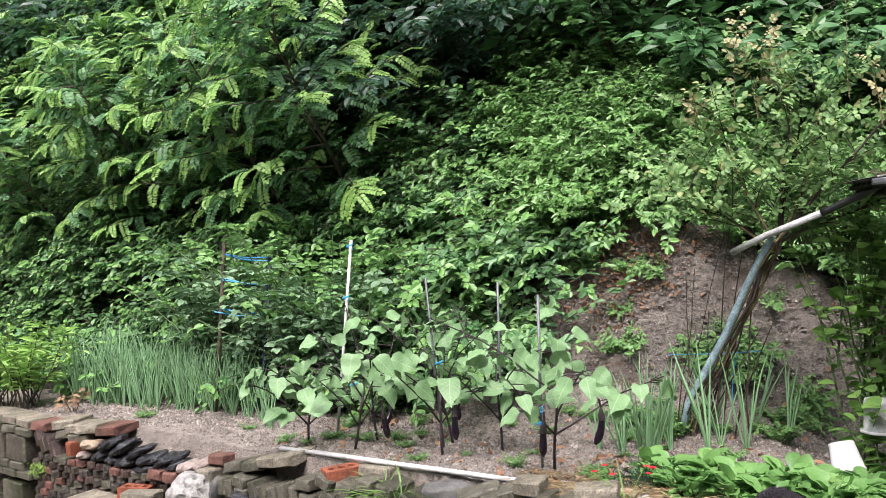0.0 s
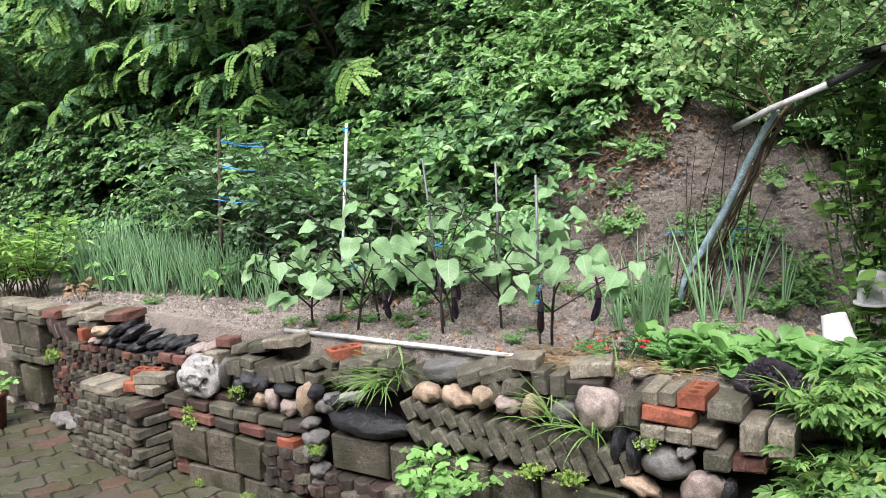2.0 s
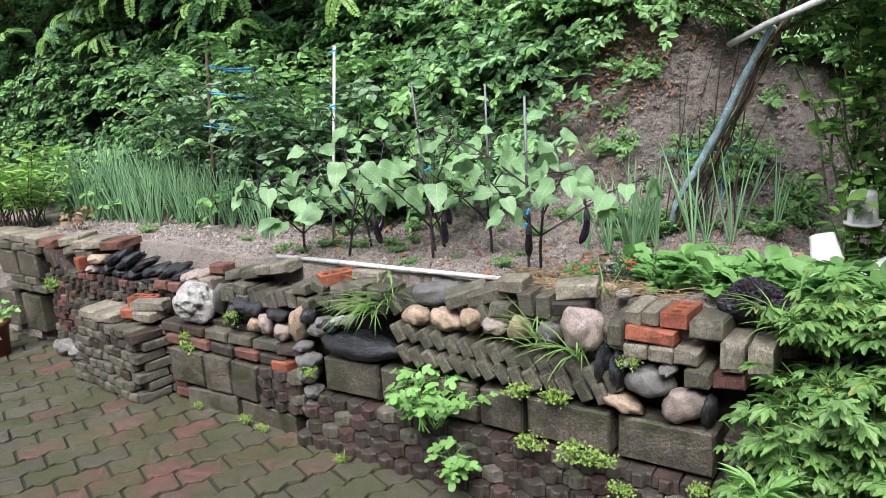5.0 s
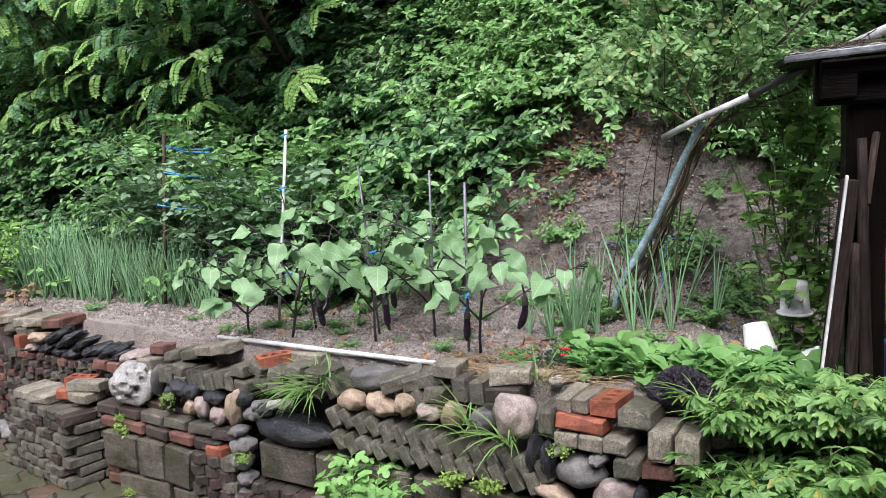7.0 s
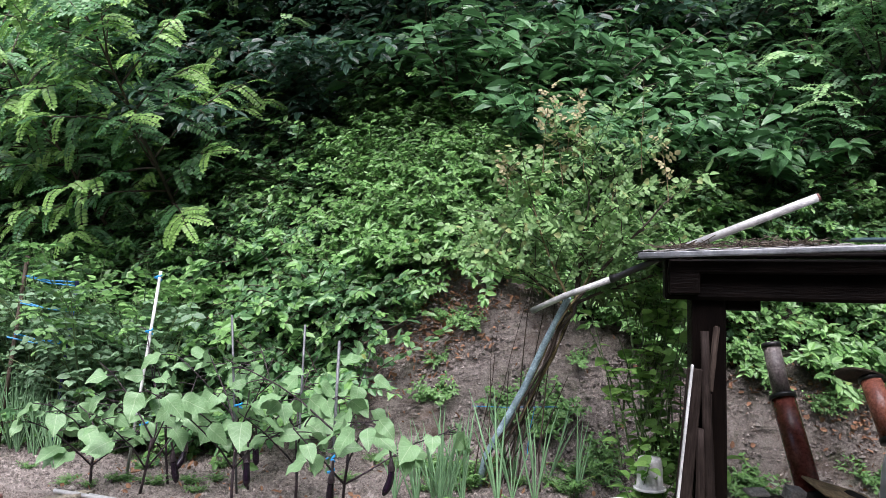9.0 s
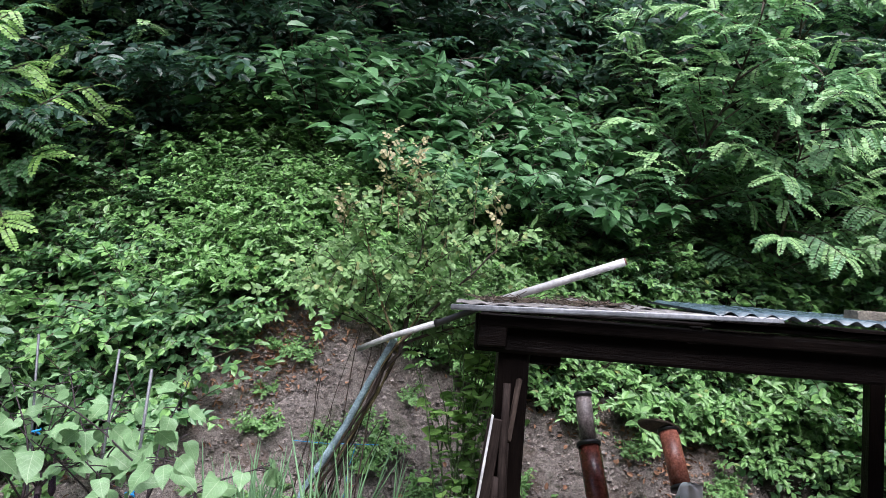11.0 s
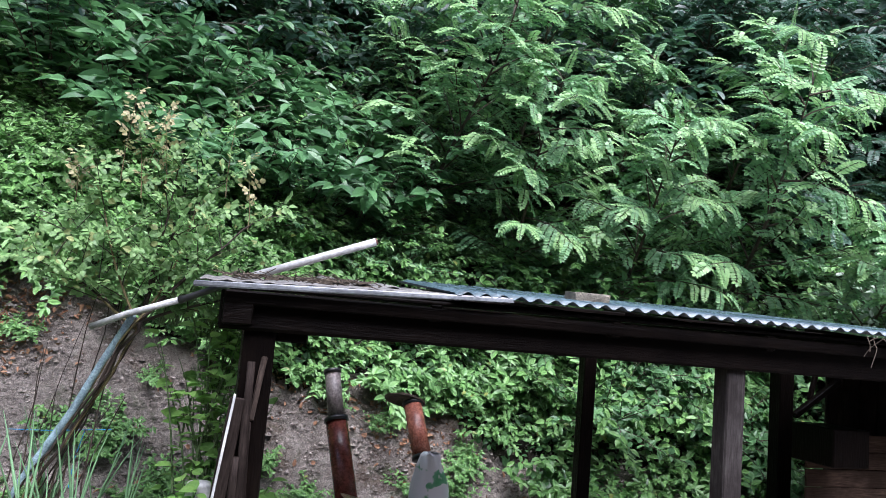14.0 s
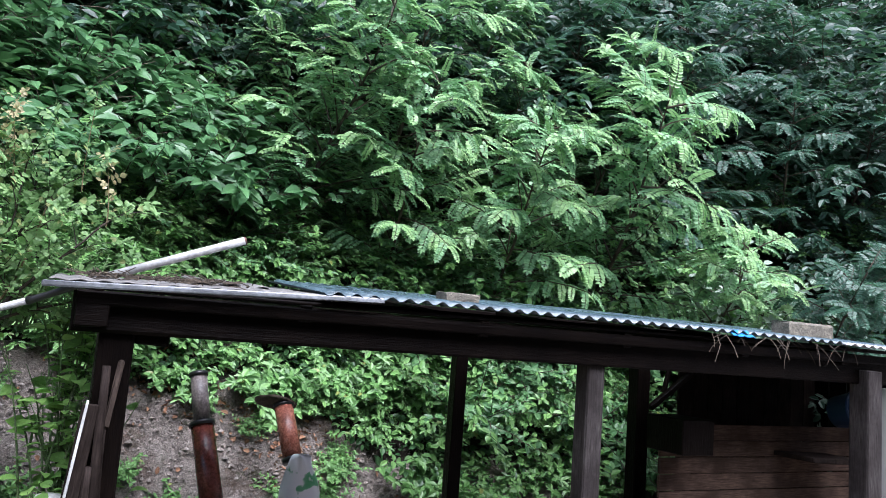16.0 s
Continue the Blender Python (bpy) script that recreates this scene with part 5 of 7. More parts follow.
def eggplant(x, y, z, height, spread, seed, count, fruits):
    r = np.random.default_rng(seed)
    ob = empty("eggplant", x, y, z, "staked eggplant with dark stems, hanging black fruit and big leaves", "eggplant", "eggplants in the bed")
    main = curve((0, 0, -0.02), (r.normal(0, 0.1), r.normal(0, 0.06), 1), height * 0.45, (0, 0, 0), 5, 0.06, r)
    s = Shape().tube(main, np.linspace(0.0075, 0.006, 5), 7)
    tips = []
    for k in range(5):
        a = k * 2 * np.pi / 5 + r.uniform(-0.4, 0.4)
        b = curve(main[2 + k % 3], (np.cos(a) * spread * 1.5, np.sin(a) * spread * 1.1, height * 0.8), height * r.uniform(0.55, 0.8), (np.cos(a) * 0.3, np.sin(a) * 0.3, -0.15), 6, 0.09, r)
        s.tube(b, np.linspace(0.005, 0.0024, 6), 6)
        tips.append(b)
    leafs = []
    for k in range(count):
        b = tips[k % 5]
        p, t = along(b, [r.uniform(0.3, 1.0)])
        a = r.uniform(0, 2 * np.pi)
        d = np.array([np.cos(a), np.sin(a), r.uniform(-0.1, 0.6)])
        st = curve(p[0], d, r.uniform(0.04, 0.09), (0, 0, -0.3), 4, 0.05, r)
        s.tube(st, np.linspace(0.0028, 0.002, 4), 4, False)
        way = unit(d * [1, 1, 0.3] + [0, 0, -r.uniform(-0.2, 1.1)])
        leafs.append((st[-1], way, unit(np.array([0, -0.6, 1.0]) + r.normal(0, 0.45, 3)), r.uniform(0.35, 1.0)))
    part("stem", s.mesh("eggplant_stem", M["stem_egg"], True), ob, "dark purple branching stem")
    for p, way, up, sc in leafs:
        part("leaf", EGG_LEAF[int(r.integers(4))], ob, "", aim(p, way, up, sc))
    for k in range(fruits):
        b = tips[(k * 2) % 5]
        p, _ = along(b, [r.uniform(0.1, 0.45)])
        zf = r.uniform(0.2, 0.28)
        f = part("fruit", FRUITS[(k + seed) % 3], ob, "glossy black-purple hanging fruit", pose(p[0][0], p[0][1] - 0.08, zf, r.normal(0, 6), r.normal(0, 6), r.uniform(-40, 40)))
        part("calyx", CALYX, f)
    return ob


def bed(x, y):
    return float(land(x, y))


EGGS = ((-0.51, 3.95, 0.7, 0.27, 3, 30, 1), (-0.40, 4.12, 0.74, 0.27, 5, 32, 1), (-0.04, 3.72, 0.78, 0.27, 6, 32, 1), (0.02, 4.0, 0.76, 0.26, 9, 30, 1), (0.26, 3.74, 0.76, 0.26, 12, 28, 0), (0.47, 3.38, 0.86, 0.54, 14, 46, 2), (-0.78, 4.12, 0.6, 0.32, 18, 36, 0))
for x, y, h, sp, sd, n, fr in EGGS:
    eggplant(x, y, bed(x, y), h, sp, sd, n, fr)


def stake(name, x, y, top, radius, mat, label, lean=(0, 0), low=None):
    s = Shape()
    z0 = (bed(x, y) if low is None else low) - 0.05
    s.tube([(0, 0, 0), (lean[0] * 0.5, lean[1] * 0.5, (top - z0) / 2), (lean[0], lean[1], top - z0)], radius, 8)
    ob = new(name, s.mesh(name, mat, True))
    ob.location = (x, y, z0)
    return tagged(ob, label, "stake", "garden stakes")


stake("garden_stake", -0.655, 4.31, 1.95, 0.0085, M["white_pvc"], "thin white plastic stake tied with blue twine", (0.135, 0.0))
stake("garden_stake", -0.03, 3.9, 1.72, 0.006, M["grey_steel"], "thin grey metal stake among the eggplants", (-0.06, 0.0))
stake("garden_stake", 0.26, 3.76, 1.68, 0.006, M["grey_steel"], "thin grey metal stake among the eggplants", (0.02, 0.0))
stake("garden_stake", 0.415, 3.4, 1.62, 0.007, M["grey_steel"], "thin grey metal stake among the eggplants", (0.02, 0.0))
stake("garden_stake", -1.31, 5.22, 1.9, 0.012, material("purple_paint", (0.06, 0.05, 0.22), 0.45), "purple painted stake between the tomato plants", (0.105, 0.0))
stake("garden_stake", -1.63, 5.22, 2.06, 0.014, M["bark"], "brown wooden stake with blue twine", (0.115, 0.0))


def twine(pts, label="pale blue garden twine strung between stakes", thick=0.005):
    ob = new("twine", Shape().tube(pts, thick, 5).mesh("twine", M["blue_twine"]))
    return tagged(ob, label, "twine", "blue twines")


for x0, z0, x1, z1 in ((-1.506, 1.924, -1.21, 1.87), (-1.51, 1.93, -1.21, 1.895), (-1.533, 1.765, -1.205, 1.698), (-1.535, 1.75, -1.2, 1.715), (-1.553, 1.556, -1.245, 1.493), (-1.555, 1.55, -1.24, 1.505), (-1.6, 1.53, -1.25, 1.49)):
    twine([(x0, 5.19, z0), ((x0 + x1) / 2, 5.17, (z0 + z1) / 2 - 0.015), (x1, 5.19, z1)])
for x, y, z in ((-0.53, 4.3, 1.9), (-0.565, 4.3, 1.6), (-0.04, 3.88, 1.25), (0.41, 3.38, 1.02), (0.41, 3.38, 1.08), (-0.5, 3.94, 1.15)):
    a = np.linspace(0, 6.6, 12)
    twine(np.stack([x + 0.018 * np.cos(a), y + 0.018 * np.sin(a), z + 0.004 * a], -1), "knot of blue twine round a stake")

# tomato vines
for k, (x, y) in enumerate(((-1.72, 5.6), (-1.5, 5.42), (-1.25, 5.2), (-1.02, 4.95), (-1.62, 5.75), (-0.85, 4.7), (-0.72, 4.95), (-0.55, 4.72))):
    ob = plant("tomato_plant", "tall leafy tomato vine tied to stakes", "tomato", "tomato vines", M["leaf_tomato"], 200 + k, M["leaf_shrub_young"], stem="green_stem", height=1.35 - 0.05 * k, spread=0.3, shoots=15, per=14,
               size=(0.075, 0.05), droop=0.35, pinnate=3, rachis=0.17, low=0.08)
    ob.matrix_world = pose(x - 0.06, y + 0.24, bed(x, y + 0.24))


# spring onions
def blade_mesh(seed):
    r = np.random.default_rng(seed)
    lean = r.uniform(0.04, 0.34)
    b = curve((0.01, 0, -0.01), (lean, 0, 1), r.uniform(0.75, 1.05), (lean * 0.7, 0, -0.15 * lean), 6, 0.03, r)
    return Shape().tube(b, 0.0105 * np.array([0.8, 1, 1, 0.85, 0.6, 0.15]), 5, False).mesh("onion_blade", M["leaf_onion"], True)


BLADES = [blade_mesh(300 + k) for k in range(10)]
ro = np.random.default_rng(77)


def onion(x, y, blades, tall):
    ob = empty("spring_onion", x, y, bed(x, y), "clump of upright blue-green spring onions", "spring onion", "spring onions")
    for k in range(blades):
        sc = tall * ro.uniform(0.7, 1.1)
        part("blade", BLADES[int(ro.integers(10))], ob, "", pose(0, 0, 0, ro.normal(0, 4), ro.normal(0, 4), ro.uniform(0, 360)) @ Matrix.Scale(sc, 4))


for row in range(5):
    for k in range(17):
        f = k / 16
        x, y = -2.95 + 1.5 * f + 0.06 * row, 5.92 - 0.8 * f + 0.1 * row
        onion(x + ro.normal(0, 0.03), y + ro.normal(0, 0.03), 8, 0.58 * ro.uniform(0.85, 1.2) * (1.08 - 0.25 * f))
for x, y in ((-1.32, 4.95), (-1.22, 4.85), (-1.09, 4.56), (-1.15, 4.66), (-1.38, 5.05)):
    onion(x, y, 6, 0.45)
for k in range(15):
    f = ro.uniform(0, 1)
    onion(0.72 + 1.0 * f + ro.normal(0, 0.05), 3.55 + 0.28 * f + ro.normal(0, 0.09), 6, 0.5 * ro.uniform(0.7, 1.2))

# white pipes on the soil
for k, (a, b) in enumerate((((-0.9, 3.945, 0.848), (0.385, 3.05, 0.852)), ((-0.8, 3.93, 0.838), (0.35, 3.1, 0.84)))):
    ob = new("white_pipe", Shape().tube([a, tuple((np.array(a) + b) / 2), b], 0.0115, 12).mesh("white_pipe", M["white_pvc"], True))
    tagged(ob, "long white plastic pipe lying along the bed", "pipe", "white pipes")

# small weeds sprouting in the bed
ry = np.random.default_rng(19)
for k in range(170):
    x, y = ry.uniform(-2.9, 1.6), ry.uniform(2.8, 5.6)
    if float(behind(WALL, x, y)) < 0.3 or float(behind(FOOT, x, y)) > -0.05:
        continue
    m = pose(x, y, bed(x, y) - 0.005, 0, 0, 77 * k) @ Matrix.Scale(ry.uniform(0.1, 0.28), 4)
    copy_thing(WEEDS[k % 3], m).matrix_world = m

# ---- salad, flowers, pails ----
def rosette(name, label, category, group, mat, tmpl, seed, count, size, lift=(0.3, 1.1), stalk=0.05):
    r = np.random.default_rng(seed)
    wood, green = Shape(), Shape()
    a = r.uniform(0, 6.28, count)
    up = r.uniform(*lift, count)
    D = np.stack([np.cos(a), np.sin(a), up], -1)
    foot = unit(D) * (stalk * r.uniform(0.6, 1.4, count))[:, None]
    for p in foot:
        wood.tube([(0, 0, -0.01), tuple(p * 0.5), tuple(p)], 0.004, 4, False)
    L = size[0] * r.uniform(0.65, 1.15, count)
    N = np.stack([-np.cos(a) * 0.7, -np.sin(a) * 0.7, np.ones(count)], -1) + r.normal(0, 0.35, (count, 3))
    leaves(green, tmpl, foot, D - [0, 0, 0.15], N, L, L * size[1] / size[0])
    ob = empty(name, 0, 0, 0, label, category, group)
    part("stalk", wood.mesh("stalk", mat), ob)
    part("foliage", green.mesh(name + "_foliage", mat, True), ob)
    return ob


CH_T = leaf_template((0.1, 0.25, 0.45, 0.65, 0.82, 0.94), (0.1, 0.26, 0.46, 0.52, 0.45, 0.26), 0.25, 0.45, 0.03)
SALAD = [rosette("salad_plant", "bright green leafy salad plant", "salad plant", "salad plants", M["leaf_chard"], CH_T, 400 + k, 24, (0.09, 0.056), (0.3, 2.0)) for k in range(3)]


def put(things, spots, seed, scale=(0.8, 1.2), z=None):
    r = np.random.default_rng(seed)
    for k, p in enumerate(spots):
        h = p[2] if len(p) > 2 else bed(p[0], p[1])
        m = pose(p[0], p[1], h, 0, 0, r.uniform(0, 360)) @ Matrix.Scale(r.uniform(*scale), 4)
        if k < len(things):
            things[k].matrix_world = m
        else:
            copy_thing(things[k % len(things)], m).matrix_world = m


rs = np.random.default_rng(41)
spots = []
for _ in range(900):
    x, y = rs.uniform(0.85, 1.75), rs.uniform(2.2, 3.35)
    s = (x + 0.635) * 0.826 - (y - 3.489) * 0.563
    dd = -((x + 0.635) * -0.563 + (y - 3.489) * -0.826)
    if dd < 0.33 or dd > 0.66 or s < 1.42 or s > 2.75 or any((x - a) ** 2 + (y - b) ** 2 < 0.085 ** 2 for a, b in spots):
        continue
    spots.append((x, y))
put(SALAD, spots, 42, (0.8, 1.25))
FL = Shape()
rf = np.random.default_rng(9)
P = rf.normal(0, 0.045, (240, 3)) * [1.3, 1, 0.6] + [0, 0, 0.05]
leaves(FL, SMALL, P, rf.normal(0, 1, (240, 3)) + [0, 0, 0.8], np.tile([0, 0, 1.0], (240, 1)) + rf.normal(0, 0.3, (240, 3)), 0.03, 0.004)
dianthus = empty("dianthus", 0.765, 2.99, bed(0.765, 2.99), "low dark green dianthus with small red flowers", "flower")
part("foliage", FL.mesh("dianthus_foliage", M["leaf_dark"]), dianthus)
RED = material("red_petal", (0.5, 0.015, 0.03), 0.5)
for k in range(7):
    q = Shape()
    a = np.arange(5) * 1.2566
    p = rf.normal(0, 0.07, 3) * [1.3, 0.8, 0.3] + [0, -0.02, 0.11]
    leaves(q, SMALL, np.tile(p, (5, 1)), np.stack([np.cos(a), np.sin(a), 0.3 + 0 * a], -1), np.tile([0, 0, 1.0], (5, 1)), 0.016, 0.014)
    part("flower", q.mesh("flower", RED), dianthus, "small red flower")


def lathe(s, profile, sides=24, at=(0, 0, 0)):
    a = np.arange(sides) * 2 * np.pi / sides
    v = np.concatenate([np.stack([r * np.cos(a), r * np.sin(a), np.full(sides, z)], -1) for r, z in profile]) + np.asarray(at)
    n = len(profile)
    f = [(i * sides + j, i * sides + (j + 1) % sides, (i + 1) * sides + (j + 1) % sides, (i + 1) * sides + j) for i in range(n - 1) for j in range(sides)]
    return s.add(v, f)


def pail(x, y, z, turn, label, r=0.085, h=0.17):
    ob = empty("plastic_pail", x, y, z, label, "pail", "white pails")
    ob.matrix_world = pose(x, y, z, *turn)
    s = Shape()
    lathe(s, [(0.0, 0.004), (r * 0.8, 0.0), (r * 0.82, 0.01), (r, h - 0.02), (r * 1.07, h - 0.018), (r * 1.07, h), (r * 0.98, h), (r * 0.79, 0.015), (0.0, 0.015)])
    part("body", s.mesh("pail_body", M["white_plastic"], True), ob)
    hd = Shape()
    a = np.linspace(0, np.pi, 12)
    hd.tube(np.stack([np.cos(a) * r * 1.08, 0.3 * np.sin(a) * r, h - 0.01 - np.sin(a) * r * 0.8], -1), 0.003, 6)
    part("handle", hd.mesh("pail_handle", M["white_plastic"], True), ob)
    return ob


pail(1.64, 3.1, 0.95, (158, 12, 30), "white plastic pail upside down among the leaves", 0.062, 0.125)
pail(1.75, 3.0, 0.79, (78, 0, 60), "white plastic pail lying on its side", 0.06, 0.12)
jug = empty("plastic_jug", 1.87, 3.21, 0.96, "dirty white plastic jug hung upside down", "jug")
jug.scale = (0.76, 0.76, 0.85)
s = Shape()
lathe(s, [(0.0, 0.0), (0.092, 0.0), (0.094, 0.014), (0.08, 0.022), (0.074, 0.15), (0.066, 0.172), (0.0, 0.178)])
part("body", s.mesh("jug_body", stone_material("dirty_white_plastic", [(0, (0.7, 0.7, 0.67)), (1, (0.8, 0.79, 0.76))], 5, 0.5, 0.2, 0.08, 0.1), True), jug)
part("rim", lathe(Shape(), [(0.09, -0.002), (0.098, 0.0), (0.098, 0.013), (0.09, 0.015)]).mesh("jug_rim", M["white_plastic"], True), jug)

# ---- climbing rose with its leaning post ----
foot, jx = np.array([1.19, 3.88, 0.84]), np.array([1.53, 3.41, 1.84])
spine = np.array([(1.2, 3.88, 0.76), (1.245, 3.83, 1.0), (1.298, 3.78, 1.122), (1.405, 3.68, 1.371), (1.475, 3.58, 1.597), (1.517, 3.5, 1.732), (1.542, 3.41, 1.841)])
flat = Shape()
flat.tube(spine, [0.016, 0.019, 0.02, 0.019, 0.018, 0.017, 0.016], 12)
rose_post = new("leaning_post", flat.mesh("leaning_post", M["blue_steel"], True))
tagged(rose_post, "leaning pale blue metal post wrapped by rose canes", "post")
rose = empty("climbing_rose", foot[0], foot[1], foot[2], "straggly climbing rose with thin brown canes and small leaves", "rose")
rr = np.random.default_rng(15)
M["leaf_rose_tip"] = leaf_material("rose_tip_leaf", (0.3, 0.3, 0.12), (0.46, 0.44, 0.2), (0.56, 0.46, 0.28), 0.5, 0.3)
M["cane"] = stone_material("rose_cane", [(0, (0.03, 0.02, 0.014)), (1, (0.075, 0.05, 0.035))], 30, 0.7)
M["pale_cane"] = stone_material("pale_rose_cane", [(0, (0.16, 0.13, 0.05)), (1, (0.26, 0.2, 0.09))], 30, 0.6)
SIDE = np.array([0.91, -0.41, 0.0])
AWAY = np.array([0.41, 0.91, 0.0])
old_leaf, tip_leaf = Shape(), Shape()


def rose_spray(shape, line, n, size, first=0.15):
    """Leaves of five leaflets along a twig."""
    p, t = along(line, np.linspace(first, 1.0, n))
    P, D, N, L = [], [], [], []
    for q in range(n):
        a = 2.4 * q + rr.uniform(-0.5, 0.5)
        d = unit(np.array([np.cos(a), np.sin(a), 0.25]) + 0.4 * t[q])
        up = unit(np.array([-0.1, -0.6, 0.9]) + rr.normal(0, 0.6, 3))
        sd = unit(np.cross(up, d))
        k = size * rr.uniform(0.75, 1.2)
        for u, g in ((0.7, 1), (0.7, -1), (1.4, 1), (1.4, -1), (2.0, 0)):
            P.append(p[q] + d * u * k)
            D.append(unit(sd * g + d * (0.5 if g else 1.0) - [0, 0, 0.15]))
            N.append(up + rr.normal(0, 0.15, 3))
            L.append(k * (1.15 if not g else rr.uniform(0.85, 1.1)))
    L = np.array(L)
    leaves(shape, OVAL, np.array(P), np.array(D), np.array(N), L, L * 0.82)


BRANCHES = ((-0.95, 0.62, 0.15), (-0.7, 0.78, -0.1), (-0.42, 0.85, 0.1), (-0.2, 0.92, -0.15), (0.05, 0.95, 0.12), (0.3, 0.98, -0.1), (0.55, 0.95, 0.1), (0.8, 0.85, -0.1), (1.05, 0.72, 0.15))
twigs = Shape()
for k, (lean, ln, deep) in enumerate(BRANCHES):
    wood = Shape()
    turn = rr.uniform(0, 6.28) + np.linspace(0, rr.normal(0, 2.0), 9)
    low, _ = along(spine - foot, np.linspace(0.04, 0.93, 9))
    low = low + np.stack([np.cos(turn), np.sin(turn), 0 * turn], -1) * 0.03 + (SIDE * 0.9 + AWAY * 0.5) * (0.02 + np.linspace(0.12 * rr.random(), 0.015, 9))[:, None] + rr.normal(0, 0.008, (9, 3))
    way = SIDE * math.sin(lean) + AWAY * deep + np.array([0, 0, math.cos(lean)])
    high = curve(low[-1], way, ln * 0.8, SIDE * lean * 0.25 + [0, 0, -0.12], 8, 0.08, rr)
    wood.tube(np.concatenate([low, high[1:]]), np.r_[np.linspace(0.005, 0.006, 9), np.linspace(0.0085, 0.003, 7)] * rr.uniform(0.7, 1.2), 6, False)
    for q in range(9):
        st, tn = along(high, [0.2 + 0.8 * q / 8])
        a = 2.4 * q + k
        tw = curve(st[0], tn[0] * 0.7 + SIDE * 0.8 * math.cos(a) + AWAY * 0.5 * math.sin(a) + [0, 0, 0.25], rr.uniform(0.16, 0.36), (0, 0, -0.35), 6, 0.1, rr)
        twigs.tube(tw, np.linspace(0.0028, 0.001, 6), 4, False)
        rose_spray(old_leaf, tw, 8, 0.033)
    rose_spray(old_leaf, high, 7, 0.034, 0.35)
    part("cane", wood.mesh("rose_cane", M["cane"] if k % 3 else M["pale_cane"], True), rose)
for k, (x, z, ln) in enumerate(((-0.12, 0.62, 0.42), (0.0, 0.72, 0.3), (0.08, 0.62, 0.3), (-0.02, 0.55, 0.4), (0.36, 0.6, 0.5), (0.48, 0.45, 0.36), (-0.3, 0.5, 0.22))):
    c2 = curve(jx - foot + SIDE * x + [0, 0, z], (rr.normal(0, 0.08), rr.normal(0, 0.08), 1.0), ln, (0, 0, 0.2), 7, 0.05, rr)
    part("shoot", Shape().tube(c2, np.linspace(0.003, 0.001, 7), 4, False).mesh("rose_shoot", M["pale_cane"]), rose, "slender upright young shoot")
    rose_spray(tip_leaf if k != 4 else old_leaf, c2, 11, 0.026, 0.2)
part("twig_mass", twigs.mesh("rose_twigs", M["cane"]), rose)["kind"] = "stuff"
part("foliage", old_leaf.mesh("rose_foliage", M["leaf_rose"]), rose)
part("young_foliage", tip_leaf.mesh("rose_young_foliage", M["leaf_rose_tip"]), rose, "yellow and pinkish young leaves on upright shoots")
for k in range(9):
    cut = Shape()
    base = rr.normal(0, 0.06, 3) * [1, 1, 0] + SIDE * rr.uniform(0.05, 0.34)
    cut.tube(curve(base, SIDE * rr.normal(0.05, 0.12) + [0, -0.08, 1], rr.uniform(0.6, 1.15), (0.05, -0.2, 0.2), 7, 0.06, rr), np.linspace(0.0045, 0.0016, 7) * rr.uniform(0.6, 1.3), 5, False)
    part("dead_cane", cut.mesh("dead_cane", M["cane"] if k % 3 else M["bark"]), rose, "dry brown cane")
twine([(1.2, 3.98, 1.24), (1.35, 3.85, 1.25), (1.62, 3.78, 1.26)], "blue twine tied round the rose canes", 0.002)
twine([(1.5, 3.8, 1.25), (1.47, 3.8, 1.12), (1.46, 3.8, 0.98)], "loose end of blue twine hanging down", 0.0022)
pp = [np.array(q) for q in ((1.395, 3.53, 1.772), (1.51, 3.4, 1.845), (1.7, 3.2, 1.938), (1.87, 2.95, 2.05), (2.346, 2.657, 2.268))]
long_pipe = empty("long_pipe", 0, 0, 0, "long white-grey plastic pipe from the rose over the shed roof", "pipe")
part("lower_tube", Shape().tube([pp[0], pp[1], pp[2]], 0.0155, 12).mesh("lower_tube", M["grey_pvc"], True), long_pipe)
part("sleeve", Shape().tube([pp[2] - (pp[2] - pp[1]) * 0.1, pp[2], pp[2] * 0.5 + pp[3] * 0.5, pp[3]], [0.02, 0.016, 0.015, 0.015], 12).mesh("sleeve", M["black_plastic"], True), long_pipe, "black rubber sleeve")
part("upper_tube", Shape().tube([pp[3], pp[3] * 0.5 + pp[4] * 0.5, pp[4]], 0.018, 14).mesh("upper_tube", M["grey_pvc"], True), long_pipe, "worn white tube end")
pp = pp[1:]
end = unit(pp[3] - pp[2])
part("end_ring", Shape().tube([pp[3] - end * 0.004, pp[3] + end * 0.008], 0.016, 12).mesh("end_ring", M["red_old"], True), long_pipe, "rusty open pipe end")

for k in range(14):
    x, y = 0.95 + 0.9 * rr.random(), 3.7 + 0.4 * rr.random()
    m = pose(x, y, bed(x, y), 0, 0, 50 * k) @ Matrix.Scale(rr.uniform(0.2, 0.5), 4)
    copy_thing(WEEDS[k % 3], m).matrix_world = m

